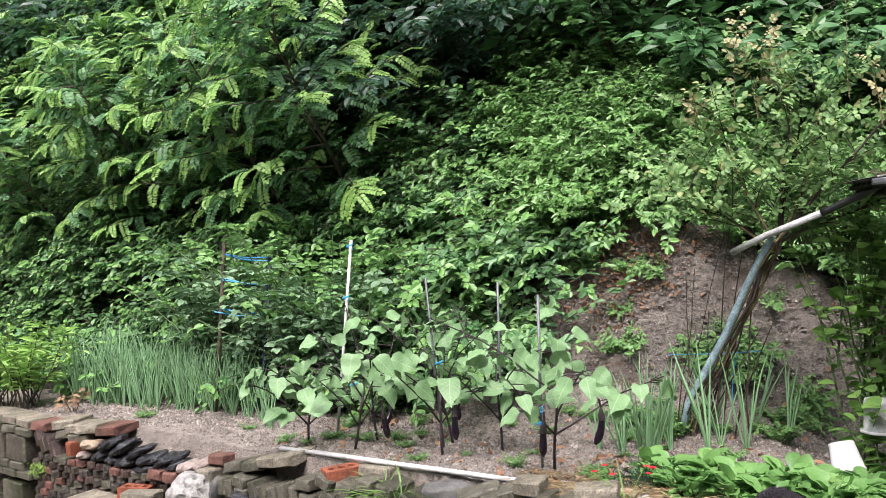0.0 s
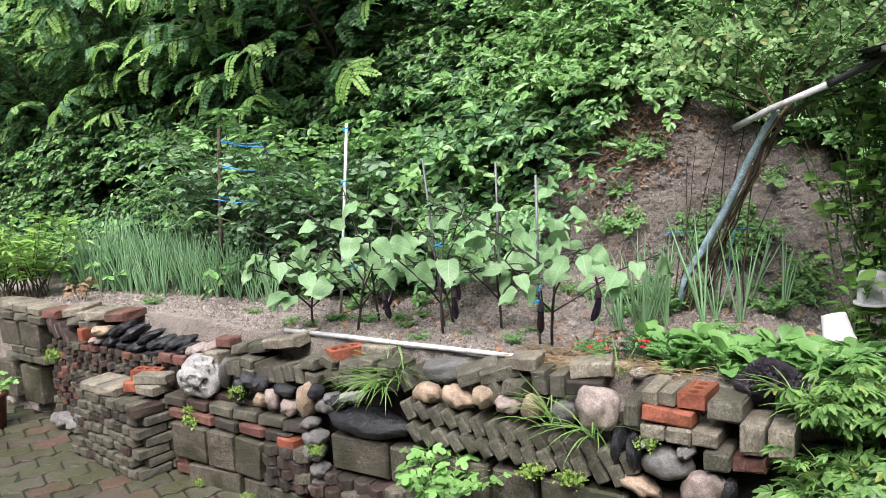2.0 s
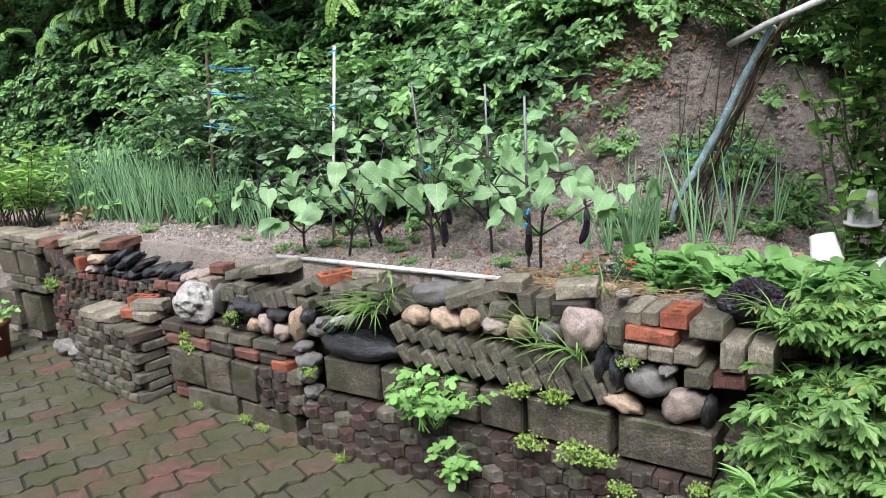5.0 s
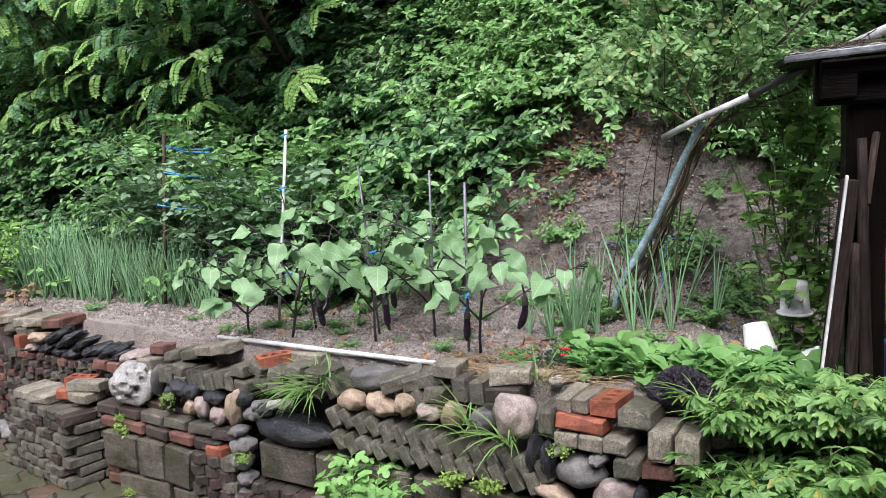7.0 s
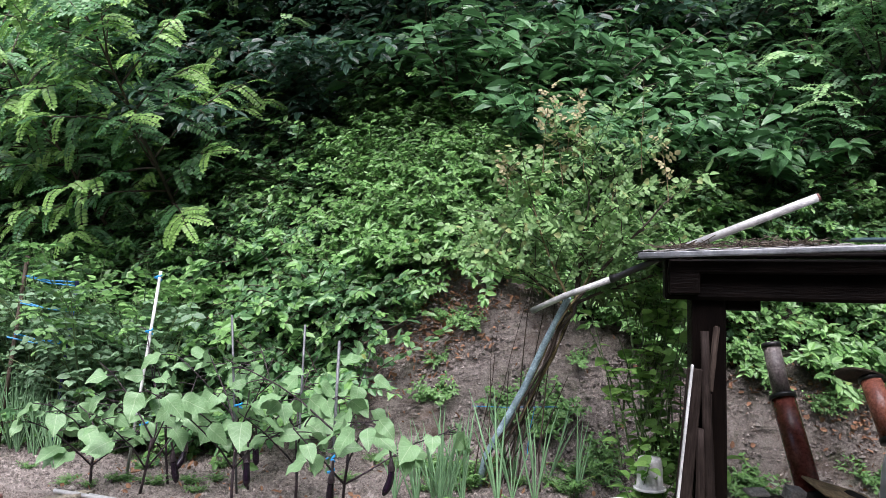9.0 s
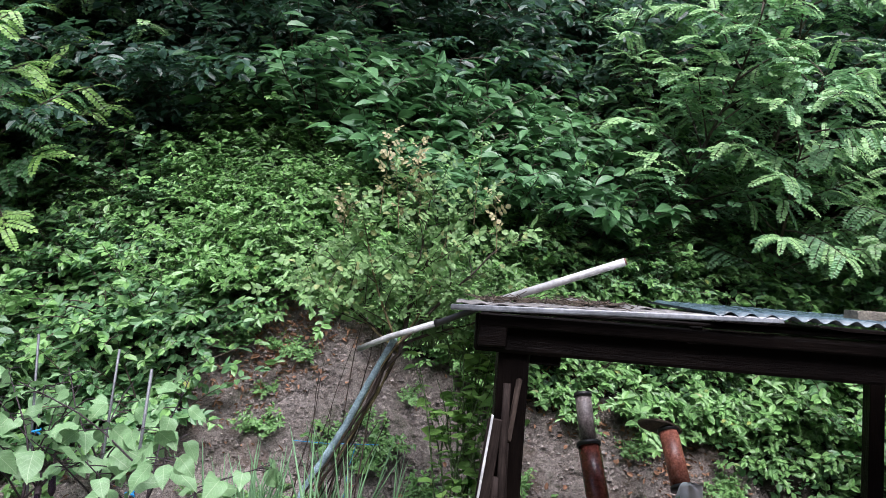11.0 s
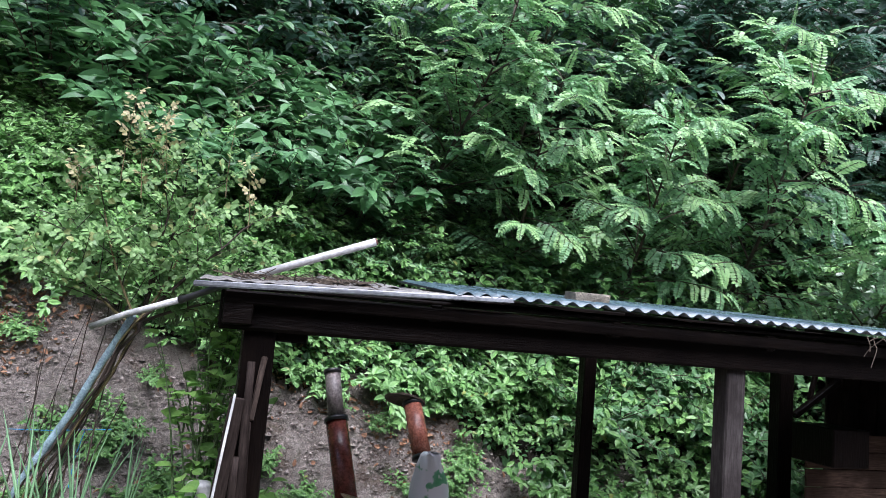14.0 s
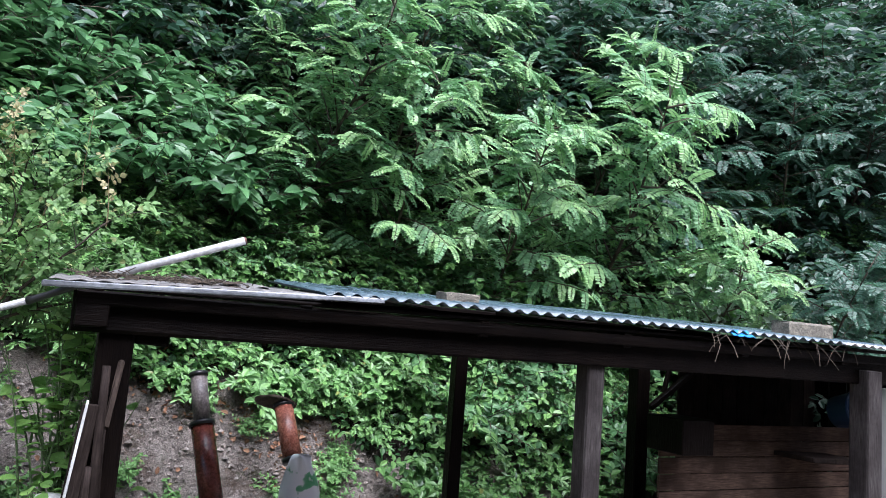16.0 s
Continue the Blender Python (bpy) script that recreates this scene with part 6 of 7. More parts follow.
# broad-leaved vine hanging beside the shed post
for k, (x, y, z, h) in enumerate(((1.96, 3.42, 1.0, 0.75), (2.05, 3.36, 0.95, 0.7), (1.9, 3.3, 0.72, 0.4), (2.06, 3.2, 0.72, 0.45), (1.98, 3.5, 1.2, 0.7), (2.02, 3.45, 1.5, 0.5))):
    ob = plant("broadleaf_vine", "climbing vine with broad bright green leaves", "vine", "broadleaf vines", M["leaf_vine"], 800 + k, stem="green_stem", height=h, spread=0.11, shoots=10, per=12, size=(0.075, 0.058), tmpl=BROAD, droop=0.25, low=0.05)
    ob.matrix_world = pose(x, y, z)
for k, (x, y, z) in enumerate(((2.0, 3.65, 1.75), (1.85, 3.75, 1.8), (2.15, 3.6, 1.7))):
    ob = plant("feathery_bush", "fine-leaved feathery green bush", "bush", "feathery bushes", M["leaf_weed"], 820 + k, stem="green_stem", height=0.5, spread=0.35, shoots=26, per=30, size=(0.03, 0.012), droop=0.6, low=0.1)
    ob.matrix_world = pose(x, y, z)
# ---- open shed: local x along its eave, y towards the hill ----
SHED = Matrix(((0.927, 0.375, 0, 1.47), (-0.375, 0.927, 0, 2.45), (0, 0, 1, 0), (0, 0, 0, 1)))


def wood_material(name, dark, light, rough=0.7):
    m = material(name, light, rough)
    b = m.node_tree.nodes["Principled BSDF"]
    g = noise_of(m, 9.0, 8.0, 0.65, "Object", (14.0, 14.0, 1.2))
    blot = noise_of(m, 5.0, 5.0)
    col = ramp(m, g, [(0.3, dark), (0.7, light)])
    col = mix(m, ramp(m, blot, [(0.4, (0, 0, 0)), (0.65, (0.8, 0.8, 0.8))]), col, dark)
    link(m, col, b.inputs["Base Color"])
    link(m, bump(m, g, 0.6, 0.006), b.inputs["Normal"])
    b.inputs["Specular IOR Level"].default_value = 0.05
    return m


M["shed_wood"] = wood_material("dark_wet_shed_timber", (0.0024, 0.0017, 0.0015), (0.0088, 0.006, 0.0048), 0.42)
M["old_wood"] = wood_material("weathered_timber", (0.025, 0.021, 0.02), (0.1, 0.09, 0.086), 0.7)
M["pale_wood"] = wood_material("torn_pale_timber", (0.03, 0.022, 0.018), (0.13, 0.1, 0.082), 0.7)
M["brown_board"] = wood_material("brown_board", (0.03, 0.02, 0.015), (0.13, 0.088, 0.066), 0.7)
M["log_wood"] = wood_material("round_log", (0.009, 0.0065, 0.0055), (0.045, 0.034, 0.029), 0.65)
M["tin"] = stone_material("blue_grey_tin", [(0, (0.05, 0.085, 0.1)), (1, (0.09, 0.14, 0.16))], 6, 0.35, 0.2, 0.25, 0.15)
M["tin_edge"] = stone_material("grey_tin_edge", [(0, (0.2, 0.215, 0.23)), (1, (0.28, 0.295, 0.31))], 6, 0.35, 0.1, 0.2, 0.15)
M["slate_sheet"] = stone_material("grey_cement_sheet", [(0, (0.14, 0.14, 0.13)), (1, (0.22, 0.21, 0.195))], 8, 0.75, 0.6, 0.35, 0.1)
M["duct"] = stone_material("brown_glazed_pipe", [(0, (0.17, 0.045, 0.032)), (1, (0.25, 0.07, 0.05))], 6, 0.25, 0.2, 0.3, 0.1)
M["duct_grey"] = stone_material("worn_metal_pipe", [(0, (0.22, 0.18, 0.17)), (1, (0.34, 0.3, 0.29))], 10, 0.4, 0.3, 0.4, 0.1)
M["duct_tan"] = stone_material("tan_glazed_pipe", [(0, (0.34, 0.11, 0.075)), (1, (0.44, 0.18, 0.12))], 8, 0.3, 0.3, 0.4, 0.1)

shed = empty("open_shed", 0, 0, 0, "low open lean-to shed of dark timber with a tin roof", "shed")
shed.matrix_world = SHED
rh = np.random.default_rng(12)


def beam(name, a, b, w, h, mat, label="", parent=None, bev=0.006):
    """A timber from a to b."""
    a, b = np.array(a, float), np.array(b, float)
    t = unit(b - a)
    ref = np.array([0, 0, 1.0]) if abs(t[2]) < 0.9 else np.array([0, 1.0, 0])
    sd = unit(np.cross(ref, t))
    up = np.cross(t, sd)
    R = np.stack([sd, up, t], 1)
    s = Shape()
    v, f = bevel_box(w / 2, h / 2, np.linalg.norm(b - a) / 2, bev)
    return part(name, s.add(v + rh.normal(0, 0.0015, v.shape), f).mesh(name, mat), parent or shed, label, Matrix.Translation((a + b) / 2) @ Matrix(R.tolist()).to_4x4())


G = 0.6
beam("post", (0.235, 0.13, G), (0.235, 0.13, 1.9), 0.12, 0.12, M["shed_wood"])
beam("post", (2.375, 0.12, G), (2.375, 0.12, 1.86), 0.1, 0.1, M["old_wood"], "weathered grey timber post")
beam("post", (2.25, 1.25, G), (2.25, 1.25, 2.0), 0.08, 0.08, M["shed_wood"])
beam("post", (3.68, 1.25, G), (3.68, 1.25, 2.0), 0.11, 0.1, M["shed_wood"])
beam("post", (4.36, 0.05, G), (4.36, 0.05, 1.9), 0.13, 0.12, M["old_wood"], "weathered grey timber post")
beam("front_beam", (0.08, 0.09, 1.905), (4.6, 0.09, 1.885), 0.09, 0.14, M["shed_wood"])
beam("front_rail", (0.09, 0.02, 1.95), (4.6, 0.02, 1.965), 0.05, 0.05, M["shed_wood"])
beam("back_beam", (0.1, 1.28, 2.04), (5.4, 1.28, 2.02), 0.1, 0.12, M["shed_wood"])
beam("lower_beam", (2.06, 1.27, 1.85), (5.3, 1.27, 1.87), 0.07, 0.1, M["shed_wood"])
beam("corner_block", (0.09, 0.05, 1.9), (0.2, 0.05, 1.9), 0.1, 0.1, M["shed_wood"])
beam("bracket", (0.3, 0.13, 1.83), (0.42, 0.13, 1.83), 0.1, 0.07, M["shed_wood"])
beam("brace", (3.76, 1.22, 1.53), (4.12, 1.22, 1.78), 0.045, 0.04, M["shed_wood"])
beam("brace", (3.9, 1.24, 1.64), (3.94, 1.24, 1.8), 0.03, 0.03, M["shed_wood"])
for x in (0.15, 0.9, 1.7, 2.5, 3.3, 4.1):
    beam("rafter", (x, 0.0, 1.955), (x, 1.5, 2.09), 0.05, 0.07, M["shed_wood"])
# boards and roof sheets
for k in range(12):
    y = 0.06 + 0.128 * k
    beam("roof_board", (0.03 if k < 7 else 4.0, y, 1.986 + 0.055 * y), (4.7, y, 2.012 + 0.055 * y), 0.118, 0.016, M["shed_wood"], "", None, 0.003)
beam("roof_edge", (-0.02, -0.035, 1.985), (1.2, -0.035, 2.03), 0.035, 0.02, M["tin_edge"], "wet grey metal roof edge", None, 0.004)


def wavy(name, x0, x1, y0, y1, z, mat, pitch=0.076, amp=0.009, rise=0.09, thick=0.003, parent=None, label="", tilt=0.0):
    """A corrugated sheet."""
    n = int((x1 - x0) / pitch * 8)
    xs_ = np.linspace(x0, x1, n)
    v, f = [], []
    for lay_ in (0, thick):
        for y in (y0, (y0 + y1) / 2, y1):
            v += [(x, y, z + rise * y + tilt * (x - x0) + lay_ + amp * math.sin(2 * math.pi * x / pitch)) for x in xs_]
    for j in range(2):
        for i in range(n - 1):
            a, b = j * n + i, (3 + j) * n + i
            f += [(b, b + 1, b + n + 1, b + n), (a, a + n, a + n + 1, a + 1)]
    for i in range(n - 1):
        f.append((i, i + 1, 3 * n + i + 1, 3 * n + i))
    return part(name, Shape().add(v, f).mesh(name, mat, True), parent or shed, label)


wavy("roof_sheet", 0.0, 1.25, 0.0, 0.95, 2.0, M["slate_sheet"], 0.076, 0.003, 0.06, 0.006, None, "mossy grey roof sheet", 0.03)
wavy("roof_sheet", 0.95, 2.9, -0.05, 0.95, 2.043, M["tin"], 0.076, 0.009, 0.09, 0.003, None, "blue-grey corrugated tin sheet", 0.004)
wavy("roof_sheet", 2.8, 4.72, -0.06, 0.95, 2.052, M["tin"], 0.076, 0.009, 0.09, 0.003, None, "blue-grey corrugated tin sheet", -0.004)
wavy("roof_sheet", 4.0, 5.6, -0.1, 1.4, 2.045, M["white_pvc"], 0.076, 0.007, 0.08, 0.003, None, "whitish corrugated sheet", -0.01)


def on_shed(name, data, x, y, z, turn, label, category, group="", sc=(1, 1, 1)):
    ob = new(name, data)
    ob.matrix_world = SHED @ pose(x, y, z, *turn) @ Matrix.Diagonal((*sc, 1))
    return tagged(ob, label, category, group)


on_shed("cement_sheet", wavy("cement_sheet_piece", 0, 0.44, 0, 0.5, 0, M["slate_sheet"], 0.14, 0.012, 0.0, 0.006).data, 0.5, 0.42, 2.062, (4, 2, -3), "broken grey corrugated cement sheet lying on the roof", "roof sheet")
bpy.data.objects.remove([o for o in shed.children if o.name.startswith("cement_sheet_piece")][0])
on_shed("concrete_brick", BRICK["pale"][0], 4.12, 0.3, 2.115, (0, 0, 5), "pale concrete block weighing down the tin roof", "brick", "", (2.2, 1.4, 1.5))
on_shed("concrete_brick", BRICK["pale"][1], 1.74, 0.35, 2.095, (3, 0, 8), "pale concrete brick on the tin roof", "brick")
deb = Shape()
for _ in range(260):
    p = np.array([rh.uniform(0.1, 0.7), rh.uniform(0.05, 0.6), 0])
    p[2] = 2.012 + 0.06 * p[1] + 0.03 * p[0] + rh.uniform(0, 0.015)
    a = rh.uniform(0, 6.28)
    d = np.array([np.cos(a), np.sin(a), rh.normal(0.1, 0.15)]) * rh.uniform(0.02, 0.09)
    deb.tube([p, p + d * 0.5 + rh.normal(0, 0.004, 3), p + d], 0.0022, 3, False)
ob = new("twig_litter", deb.mesh("twig_litter", M["bark"]))
ob.matrix_world = SHED
tagged(ob, "dry twigs and litter on the roof", "litter", kind="stuff")
hang = Shape()
for _ in range(26):
    x = rh.uniform(3.0, 4.1)
    hang.tube(curve((x, -0.05, 2.03), (rh.normal(0, 1.2), -0.25, -0.25), rh.uniform(0.06, 0.22), (0, 0, -0.9), 6, 0.12, rh), 0.0022, 3, False)
ob = new("dry_vines", hang.mesh("dry_vines", M["bark"]))
ob.matrix_world = SHED
tagged(ob, "thin dry vines hanging from the eave", "vine", kind="stuff")

tarp = Shape()
u = np.linspace(0, 1, 9)
tarp.add([(x * 0.16, y, 0.004 * math.sin(17 * x) - 0.03 * (y < 0) + t_) for t_ in (0, 0.003) for y in (-0.012, 0.03, 0.08) for x in u],
         [(b + j * 9 + i, b + j * 9 + i + 1, b + (j + 1) * 9 + i + 1, b + (j + 1) * 9 + i) for b in (0, 27) for j in range(2) for i in range(8)])
on_shed("tarp_scrap", tarp.mesh("tarp_scrap", material("bright_blue_tarp", (0.03, 0.25, 0.6), 0.4)), 3.13, -0.058, 2.055, (0, 0, 0), "scrap of bright blue tarp on the eave", "tarp")

# lashed logs and a board at the front post
logs = (((0.178, 0.0, 0.6), (0.192, 0.01, 1.38), 0.023), ((0.234, 0.0, 0.6), (0.226, 0.01, 1.72), 0.02), ((0.262, 0.05, 0.6), (0.255, 0.05, 1.5), 0.017))
for a, b, r_ in logs:
    s = Shape().tube(curve(a, np.array(b) - a, np.linalg.norm(np.array(b) - a), (0, 0, 0), 10, 0.025, rh), np.linspace(r_, r_ * 0.72, 10), 10)
    on_shed("round_log", s.mesh("round_log", M["log_wood"], True), 0, 0, 0, (0, 0, 0), "weathered round log leaning against the shed post", "log", "leaning logs")
for a, b, w_ in (((0.235, 0.058, 1.5), (0.262, 0.06, 1.74), 0.022), ((0.212, 0.06, 1.28), (0.228, 0.062, 1.46), 0.016), ((0.2, 0.062, 0.95), (0.222, 0.064, 1.32), 0.024)):
    beam("split_splinter", a, b, w_, 0.01, M["pale_wood"], "pale torn splinter of the post")
on_shed("leaning_board", Shape().box((0.055, 0.022, 0.98), (0, 0, 0), None, 0.004).mesh("leaning_board", M["log_wood"]), 0.133, 0.005, 1.1, (0, 5.5, 0), "grey weathered board leaning at the shed corner", "board")
on_shed("white_strip", Shape().box((0.009, 0.02, 1.0), (0, 0, 0), None, 0.002).mesh("white_strip", M["white_pvc"]), 0.113, -0.015, 1.105, (0, 6.2, 0), "long white plastic strip leaning at the shed corner", "strip")
lash = Shape()
a = np.linspace(0, 6.6, 16)
lash.tube(np.stack([0.205 + 0.062 * np.cos(a), 0.01 + 0.05 * np.sin(a), 0.88 + 0.003 * a], -1), 0.005, 5)
on_shed("wire_tie", lash.mesh("wire_tie", M["black_plastic"]), 0, 0, 0, (0, 0, 0), "dark wire tied round the leaning logs", "wire")

# carton and bag
CARTON = material("blue_carton", (0.03, 0.07, 0.2), 0.5)
carton = empty("carton", 0, 0, 0, "blue and white carton standing under the shed", "carton")
carton.matrix_world = SHED @ pose(0.46, 0.5, 0.66, 0, -6, 8)
part("body", Shape().box((0.125, 0.1, 0.28), (0, 0, 0.14), None, 0.004).mesh("carton_body", CARTON), carton)
for z, w_, h in ((0.21, 0.07, 0.012), (0.18, 0.05, 0.008), (0.1, 0.035, 0.016), (0.05, 0.08, 0.016)):
    part("print_bar", Shape().box((w_, 0.002, h), (0, -0.0515, z)).mesh("print_bar", M["white_plastic"]), carton, "white printed bar")
M["old_foam"] = stone_material("grimy_foam", [(0, (0.25, 0.24, 0.22)), (1, (0.36, 0.35, 0.33))], 14, 0.8, 0.5)
bag = Shape()
v, f = bevel_box(0.055, 0.04, 0.13, 0.02)
bag.add(v * (1 + 0.25 * v[:, 2:] / 0.2) + rh.normal(0, 0.008, v.shape), f)
on_shed("paper_bag", bag.mesh("paper_bag", material("bluish_paper", (0.34, 0.38, 0.46), 0.6)), 0.6, 0.5, 0.86, (0, 8, 0), "crumpled white paper bag beside the carton", "bag")
for k, (x, y, z, a, b, c_) in enumerate(((0.55, 0.85, 0.98, 0.1, 0.07, 0.02), (0.72, 0.9, 0.97, 0.08, 0.07, 0.06), (0.95, 0.95, 0.97, 0.34, 0.2, 0.012))):
    on_shed("foam_scrap" if k < 2 else "cardboard_sheet", Shape().box((a, b, c_), (0, 0, 0), None, 0.006).mesh("scrap", M["old_foam"] if k < 2 else M["straw"]), x, y, z, (12, 8 * k, 20), "broken white foam lying under the shed" if k < 2 else "tan cardboard sheet lying on a heap", "foam" if k < 2 else "cardboard")
heap = pebble("rubble_heap", M["earth"], 31, 0.25, 3)
on_shed("rubble_heap", heap, 0.8, 0.95, 0.72, (0, 0, 0), "dark heap of rubble under the shed", "heap", "", (0.9, 0.5, 0.5))


# brown pipes against the bank
def duct(name, label, pieces):
    ob = empty(name, 0, 0, 0, label, "stove pipe", "pipes on the bank")
    ob.matrix_world = SHED
    for pname, a, b, r_, mat, lab in pieces:
        a, b = np.array(a, float), np.array(b, float)
        s = Shape().tube([a, (a + b) / 2, b], r_, 18)
        p = part(pname, s.mesh(pname, mat, True), ob, lab)
        for e in (a, b):
            t = unit(b - a)
            part("collar", Shape().tube([e - t * 0.01, e + t * 0.012], r_ * 1.13, 18).mesh("collar", M["black_plastic"], True), p)
    return ob


duct("stove_pipe", "brown glazed pipe with a metal top leaning on the bank", (("lower_tube", (0.83, 1.05, 0.93), (0.757, 1.24, 1.365), 0.058, M["duct"], "dark red-brown glazed tube"), ("upper_tube", (0.757, 1.24, 1.365), (0.724, 1.32, 1.615), 0.043, M["duct_grey"], "worn grey metal tube")))
duct("stove_pipe", "tan pipe with a rusty cowl leaning on the bank", (("upper_tube", (1.275, 1.3, 1.17), (1.235, 1.46, 1.45), 0.053, M["duct_tan"], "tan glazed tube"),))
cowl = Shape()
lathe(cowl, [(0.0, 0.03), (0.06, 0.012), (0.125, -0.012), (0.122, -0.02), (0.06, 0.0), (0.0, 0.016)], 14)
on_shed("rusty_cowl", cowl.mesh("rusty_cowl", M["bark"]), 1.205, 1.52, 1.475, (-20, 12, 0), "rusty dark metal cowl on the bank", "cowl")
sack = Shape()
lathe(sack, [(0.0, 0.28), (0.05, 0.27), (0.06, 0.2), (0.1, 0.1), (0.12, -0.05), (0.12, -0.3), (0.0, -0.3)], 16)
sv = np.concatenate(sack.v)
sack.v = [sv + rh.normal(0, 0.008, sv.shape)]


def sack_material():
    m = material("green_white_sack", (0.6, 0.65, 0.6), 0.45)
    n = noise_of(m, 7.0, 3.0, 0.5)
    link(m, ramp(m, n, [(0.53, (0.8, 0.81, 0.83)), (0.56, (0.16, 0.42, 0.24)), (0.64, (0.08, 0.34, 0.14)), (0.69, (0.7, 0.75, 0.72))]), m.node_tree.nodes["Principled BSDF"].inputs["Base Color"])
    return m


on_shed("plastic_sack", sack.mesh("plastic_sack", sack_material(), True), 1.315, 1.24, 0.95, (14, -8, 0), "white and green plastic sack tied over the pipe", "sack")

# closed corner of the shed with boards and clutter
for k in range(9):
    beam("wall_board", (3.3, 0.62, 0.65 + 0.1 * k), (5.6, 0.62, 0.65 + 0.1 * k), 0.02, 0.094, M["brown_board"], "", None, 0.003)
for k in range(11):
    beam("back_board", (4.22 + 0.15 * k, 1.36, G), (4.22 + 0.15 * k, 1.36, 2.0), 0.14, 0.02, M["log_wood"], "", None, 0.003)
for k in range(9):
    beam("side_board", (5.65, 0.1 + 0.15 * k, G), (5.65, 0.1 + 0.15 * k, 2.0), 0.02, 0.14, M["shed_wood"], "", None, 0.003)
on_shed("wooden_shelf", Shape().box((0.5, 0.3, 0.03), (0, 0, 0), None, 0.004).mesh("wooden_shelf", M["log_wood"]), 4.5, 0.45, 1.32, (0, 2, 0), "brown plank shelf in the dark corner", "shelf")
tub = Shape()
lathe(tub, [(0.0, -0.03), (0.1, -0.03), (0.12, 0.12), (0.128, 0.12), (0.128, 0.132), (0.112, 0.132), (0.09, -0.01), (0.0, -0.01)], 20)
on_shed("blue_tub", tub.mesh("blue_tub", material("blue_plastic", (0.03, 0.07, 0.16), 0.35), True), 4.66, 0.42, 1.62, (78, 0, 0), "dark blue plastic tub hung on the boards", "tub")
on_shed("wooden_crate", Shape().box((0.24, 0.3, 0.2), (0, 0, 0), None, 0.006).mesh("wooden_crate", M["shed_wood"]), 3.34, 0.5, 1.45, (0, 0, 0), "small dark wooden box on the boards", "box")
white = Shape().box((0.02, 0.5, 1.2), (0, 0, 0), None, 0.004)
on_shed("door_panel", white.mesh("door_panel", M["white_plastic"]), 4.62, 0.0, 1.2, (0, 0, 0), "white door panel beside the shed post", "door")
# ---- plants growing on and in front of the wall ----
def in_wall(s, z, d, turn=0.0, sc=1.0):
    return wall.matrix_world @ pose(s, -d, z, 0, 0, turn) @ Matrix.Scale(sc, 4)


def lobed(points, cup=0.1, droop=0.25):
    """A leaf with lobes: a fan from its foot through the given outline of one half."""
    half = [(0.06, 0.02)] + list(points) + [(1.0, 0.0)]
    v = [(0, 0, 0), (0.45, 0, -droop * 0.2)]
    for sg in (1, -1):
        v += [(u, sg * w_, -droop * u * u + cup * w_ * 0.5) for u, w_ in half]
    n = len(half)
    f = []
    for b, flip in ((2, False), (2 + n, True)):
        for i in range(n - 1):
            t = (1, b + i + 1, b + i)
            f.append(t[::-1] if flip else t)
        t = (0, 1, b)
        f.append(t[::-1] if flip else t)
    return np.array(v), f


PALM_T = leaf_template((0.25, 0.45, 0.62, 0.74, 0.88), (0.16, 0.3, 0.5, 0.3, 0.26), 0.15, 0.25, 0.01)
TRI_T = lobed([(0.1, 0.2), (0.3, 0.5), (0.52, 0.48), (0.5, 0.2), (0.75, 0.26), (0.92, 0.2)])


def leafy(name, label, category, mat, tmpl, seed, stems, height, spread, per, size, ratio, low=0.3, lean=(0, 0), fan=(0.0,)):
    """Stems with stalked leaves that face up and out."""
    r = np.random.default_rng(seed)
    wood, green = Shape(), Shape()
    P, D, N, L = [], [], [], []
    for k in range(stems):
        a = r.uniform(0, 6.28)
        q = spread * np.sqrt(r.uniform(0, 1))
        pts = curve(r.normal(0, 0.03, 3) * [1, 1, 0], (np.cos(a) * q + lean[0], np.sin(a) * q + lean[1], height), height * r.uniform(0.7, 1.15), (np.cos(a) * 0.4, np.sin(a) * 0.4, -0.2), 6, 0.07, r)
        wood.tube(pts, np.linspace(0.004, 0.0015, 6), 5, False)
        p, t = along(pts, np.sort(r.uniform(low, 1, per)))
        for pi in p:
            b = r.uniform(0, 6.28)
            d = np.array([np.cos(b), np.sin(b), r.uniform(0.0, 0.7)])
            st = pi + unit(d) * size * r.uniform(0.3, 0.9)
            wood.tube([pi, (pi + st) / 2 + [0, 0, 0.004], st], 0.0012, 3, False)
            P.append(st), D.append(unit(d * [1, 1, 0.2] - [0, 0, r.uniform(0, 0.4)])), N.append(unit(np.array([0, -0.3, 1.0]) + r.normal(0, 0.3, 3))), L.append(size * r.uniform(0.6, 1.2))
    L = np.array(L)
    P, D, N = np.array(P), np.array(D), np.array(N)
    S = unit(np.cross(N, D))
    for a in fan:
        k = 1.0 - 0.22 * abs(a)
        leaves(green, tmpl, P, D * np.cos(a) + S * np.sin(a), N, L * k, L * ratio * k)
    ob = empty(name, 0, 0, 0, label, category)
    part("branchwork", wood.mesh(name + "_stems", mat), ob)
    part("foliage", green.mesh(name + "_foliage", mat), ob)
    return ob


